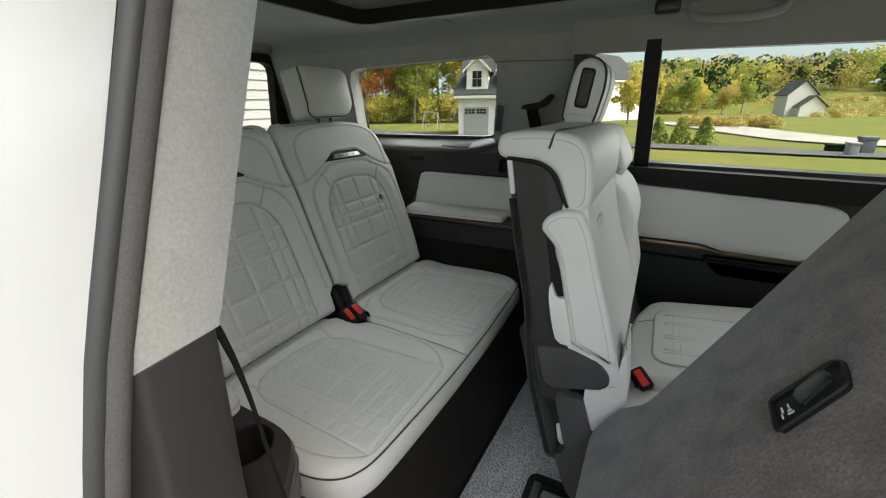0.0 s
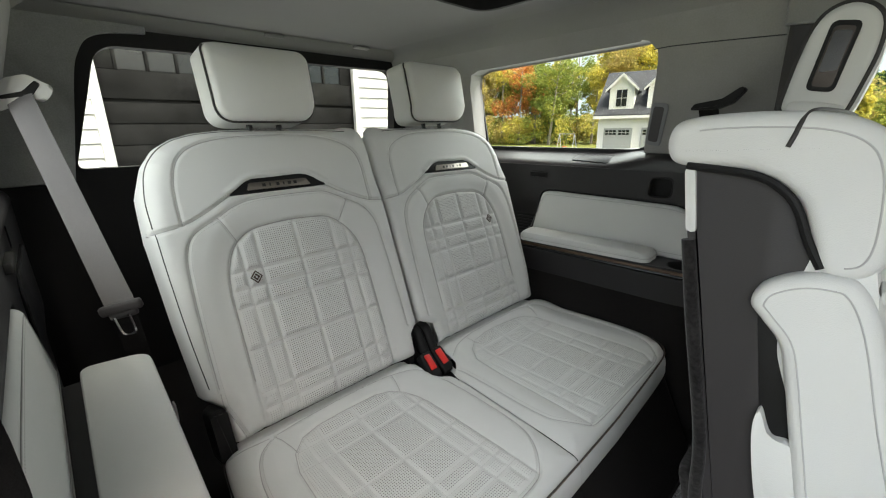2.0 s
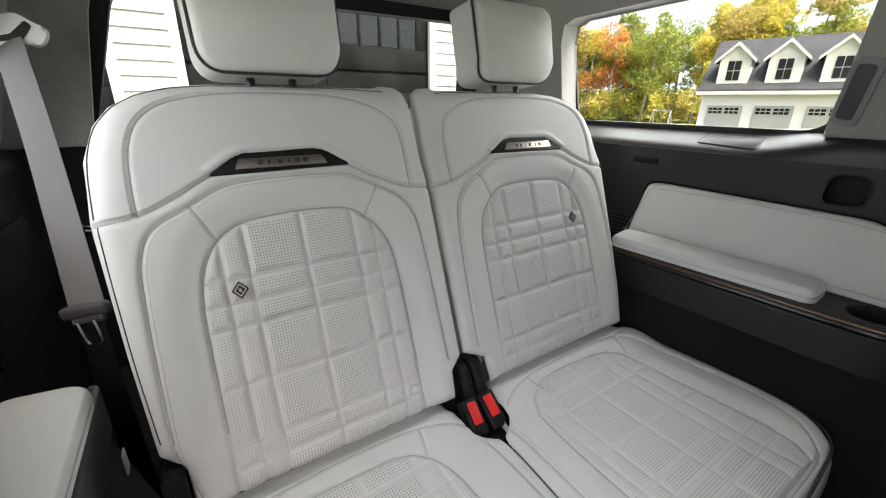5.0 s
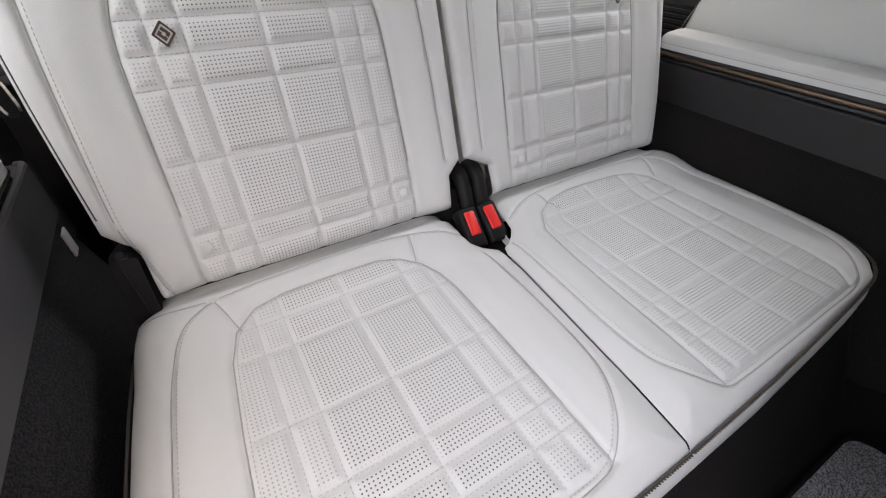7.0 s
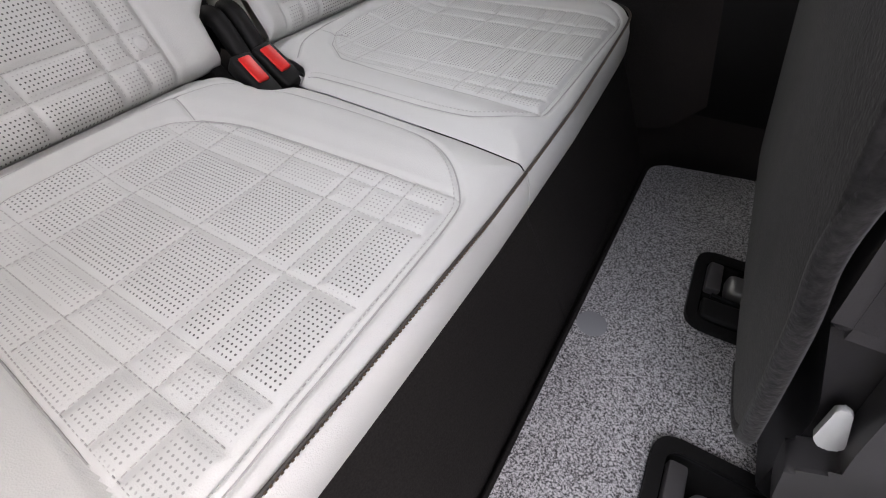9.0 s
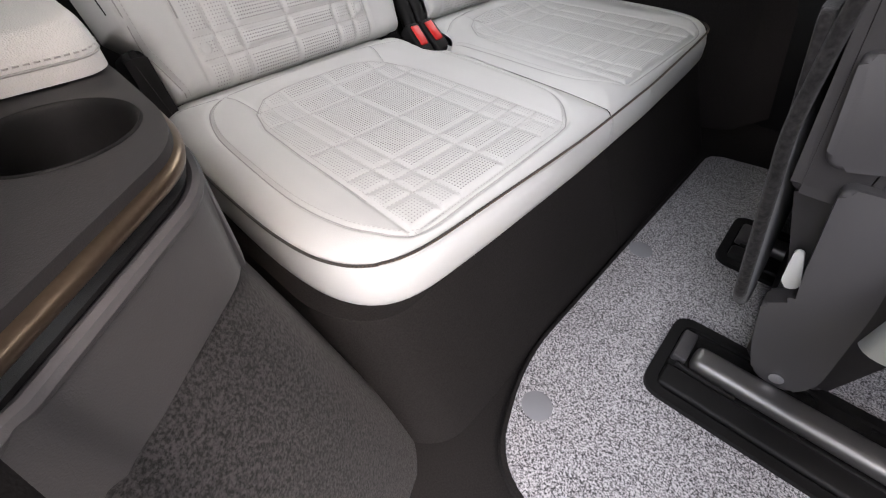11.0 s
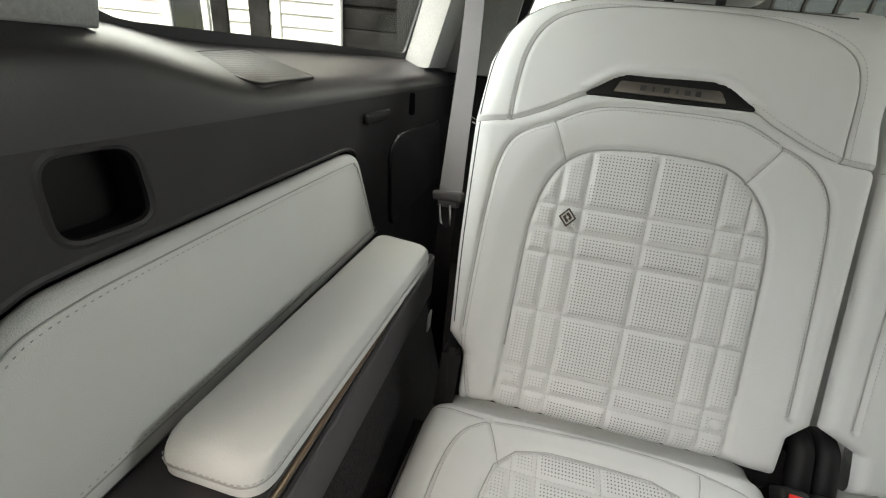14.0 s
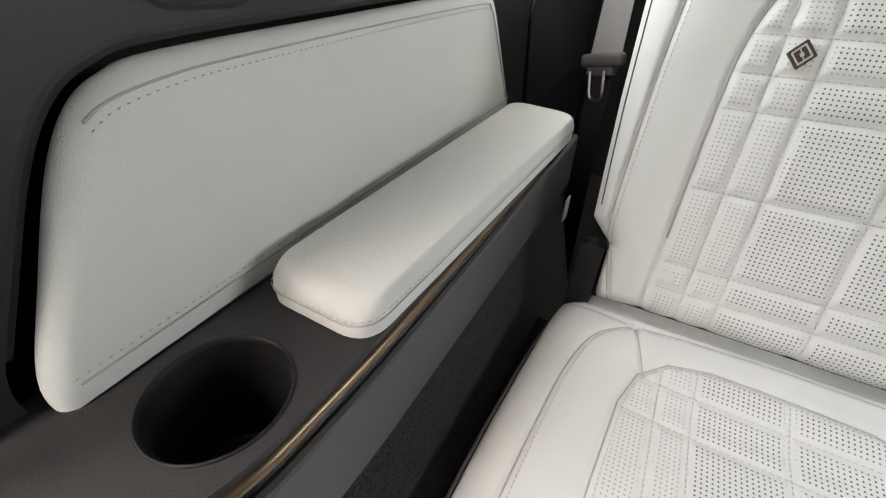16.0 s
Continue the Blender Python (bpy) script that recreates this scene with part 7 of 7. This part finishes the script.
# woods on the far hill
wr = np.random.default_rng(8)
for mt, lb, cnt in ((LEAF_GREEN, "green far woods on the hill", 260), (LEAF_OLIVE, "olive and brown far woods on the hill", 200), (LEAF_YELLOW, "yellowing far woods on the hill", 70), (LEAF_DARK, "dark evergreen far woods on the hill", 190)):
    cs, rs = [], []
    for q in range(cnt):
        ang = wr.uniform(-0.35, 1.0)
        dist = wr.uniform(118 if ang < 0.11 else 150 if ang < 0.17 else 185, 300)
        x, y = math.sin(ang) * dist, math.cos(ang) * dist
        z = float(ground_z(x, y))
        hh = wr.uniform(7, 13)
        for g in range(5):
            cs.append((x + wr.normal() * 2.0, y + wr.normal() * 2.0, z + hh * wr.uniform(0.2, 0.95)))
            rs.append(wr.uniform(1.6, 3.2))
    co = leaf_cloud(np.array(cs), np.array(rs), cnt * 330, 0.48, wr)
    tagged(new("far_woods", cloud_mesh("far_woods", co, mt)), lb, "woods", "", "stuff")

# autumn trees and bushes between the lawn and the woods
for x, y, h, w, mt, lb, sd in ((-1.6, 47, 5.5, 1.7, LEAF_YELLOW, "small tree with golden autumn leaves", 1), (-3.4, 52, 7.0, 2.2, LEAF_YELLOW, "small tree with golden autumn leaves", 2), (2.4, 70, 6.5, 2.2, LEAF_GREEN, "bushy green tree at the meadow's edge", 3),
                               (5.2, 88, 8.0, 2.6, LEAF_YELLOW, "bushy yellow tree at the meadow's edge", 4), (10.0, 100, 7.0, 2.8, LEAF_OLIVE, "bushy tree with olive leaves at the meadow's edge", 5), (15.5, 118, 9.0, 3.2, LEAF_GREEN, "bushy green tree at the meadow's edge", 6)):
    tree((x, y, float(ground_z(x, y)) - 0.1), h, w, mt, lb, 700 + sd, 3000, 0.16, group="meadow trees")
br = np.random.default_rng(21)
cs = np.array([(x, 47 + br.uniform(-1.5, 1.5), float(ground_z(x, 47)) + br.uniform(0.2, 0.8)) for x in np.linspace(2.0, 9.2, 34)])
co = leaf_cloud(cs, br.uniform(0.35, 0.75, len(cs)), 6500, 0.11, br)
tagged(new("hedge", cloud_mesh("hedge", co, LEAF_OLIVE)), "low yellow-green bushes along the lawn", "bushes", "", "stuff")
cs = np.array([(x, y, float(ground_z(x, y)) + br.uniform(0.0, 0.6)) for x, y in zip(br.uniform(24, 90, 260), br.uniform(95, 170, 260))])
co = leaf_cloud(cs, br.uniform(0.6, 1.6, len(cs)), 26000, 0.26, br)
tagged(new("meadow_brush", cloud_mesh("meadow_brush", co, LEAF_OLIVE)), "tall dry brush over the sloping meadow", "brush", "", "stuff")
# utility boxes on the lawn
for x, y, w, h, mt, lb in ((7.1, 22.9, 0.6, 0.34, LEAF_DARK, "dark green utility box on the lawn"), (6.95, 20.6, 0.28, 0.52, SIDING, "white marker post on the lawn"), (7.9, 22.4, 0.45, 0.7, GREYCAP, "grey utility cabinet on the lawn")):
    z = float(ground_z(x, y)) + 0.03
    u = thing("utility_box", (x, y, z), lb, "utility box", "utility boxes")
    bm = bmesh.new()
    box(bm, (x - w / 2, y - 0.3, z), (x + w / 2, y + 0.3, z + h * 0.8), 0.03)
    part("cabinet", bm, mt, u)
    bm = bmesh.new()
    box(bm, (x - w / 2 - 0.03, y - 0.33, z + h * 0.8), (x + w / 2 + 0.03, y + 0.33, z + h), 0.03)
    part("lid", bm, mt, u)

# undergrowth along the wood's edge
for mt, lb, n_, sd in ((LEAF_YELLOW, "yellow undergrowth at the edge of the wood", 60, 3), (LEAF_GREEN, "green undergrowth at the edge of the wood", 80, 4), (LEAF_OLIVE, "olive brown undergrowth at the edge of the wood", 50, 5)):
    br = np.random.default_rng(sd)
    cs, rs = [], []
    for q in range(n_):
        u = br.uniform(0, 1)
        x, y = -68 + 51 * u + br.normal() * 1.1, 47.5 + 14 * u + br.uniform(-1.0, 14.0)
        for g in range(3):
            cs.append((x + br.normal() * 1.0, y + br.normal() * 1.0, float(ground_z(x, y)) + br.uniform(0.2, 4.2)))
            rs.append(br.uniform(0.7, 1.6))
    co = leaf_cloud(np.array(cs), np.array(rs), n_ * 330, 0.17, br)
    tagged(new("undergrowth", cloud_mesh("undergrowth", co, mt)), lb, "bushes", "", "stuff")
# a swing frame on the lawn
SWX, SWY = -23.6, 40.5
sw = thing("swing_frame", (SWX, SWY, float(ground_z(SWX, SWY))), "small white metal swing frame on the lawn", "swing")
for dx_ in (0.0, 1.9):
    for dy_ in (-0.5, 0.5):
        bm = bmesh.new()
        tube(bm, [(SWX + dx_, SWY + dy_, float(ground_z(SWX, SWY)) - 0.05), (SWX + dx_ * 0.9 + 0.07, SWY, float(ground_z(SWX, SWY)) + 1.75)], 0.045, 6)
        part("leg", bm, SIDING, sw)
bm = bmesh.new()
tube(bm, [(SWX, SWY, float(ground_z(SWX, SWY)) + 1.75), (SWX + 1.9, SWY, float(ground_z(SWX, SWY)) + 1.75)], 0.045, 6)
part("top_bar", bm, SIDING, sw)
bm = bmesh.new()
box(bm, (SWX + 0.5, SWY - 0.15, float(ground_z(SWX, SWY)) + 0.4), (SWX + 0.9, SWY + 0.15, float(ground_z(SWX, SWY)) + 0.45), 0.01)
part("seat", bm, RED, sw)
for dx_ in (0.52, 0.88):
    bm = bmesh.new()
    tube(bm, [(SWX + dx_, SWY, float(ground_z(SWX, SWY)) + 0.43), (SWX + dx_, SWY, float(ground_z(SWX, SWY)) + 1.75)], 0.015, 5)
    part("rope", bm, RAIL, sw)
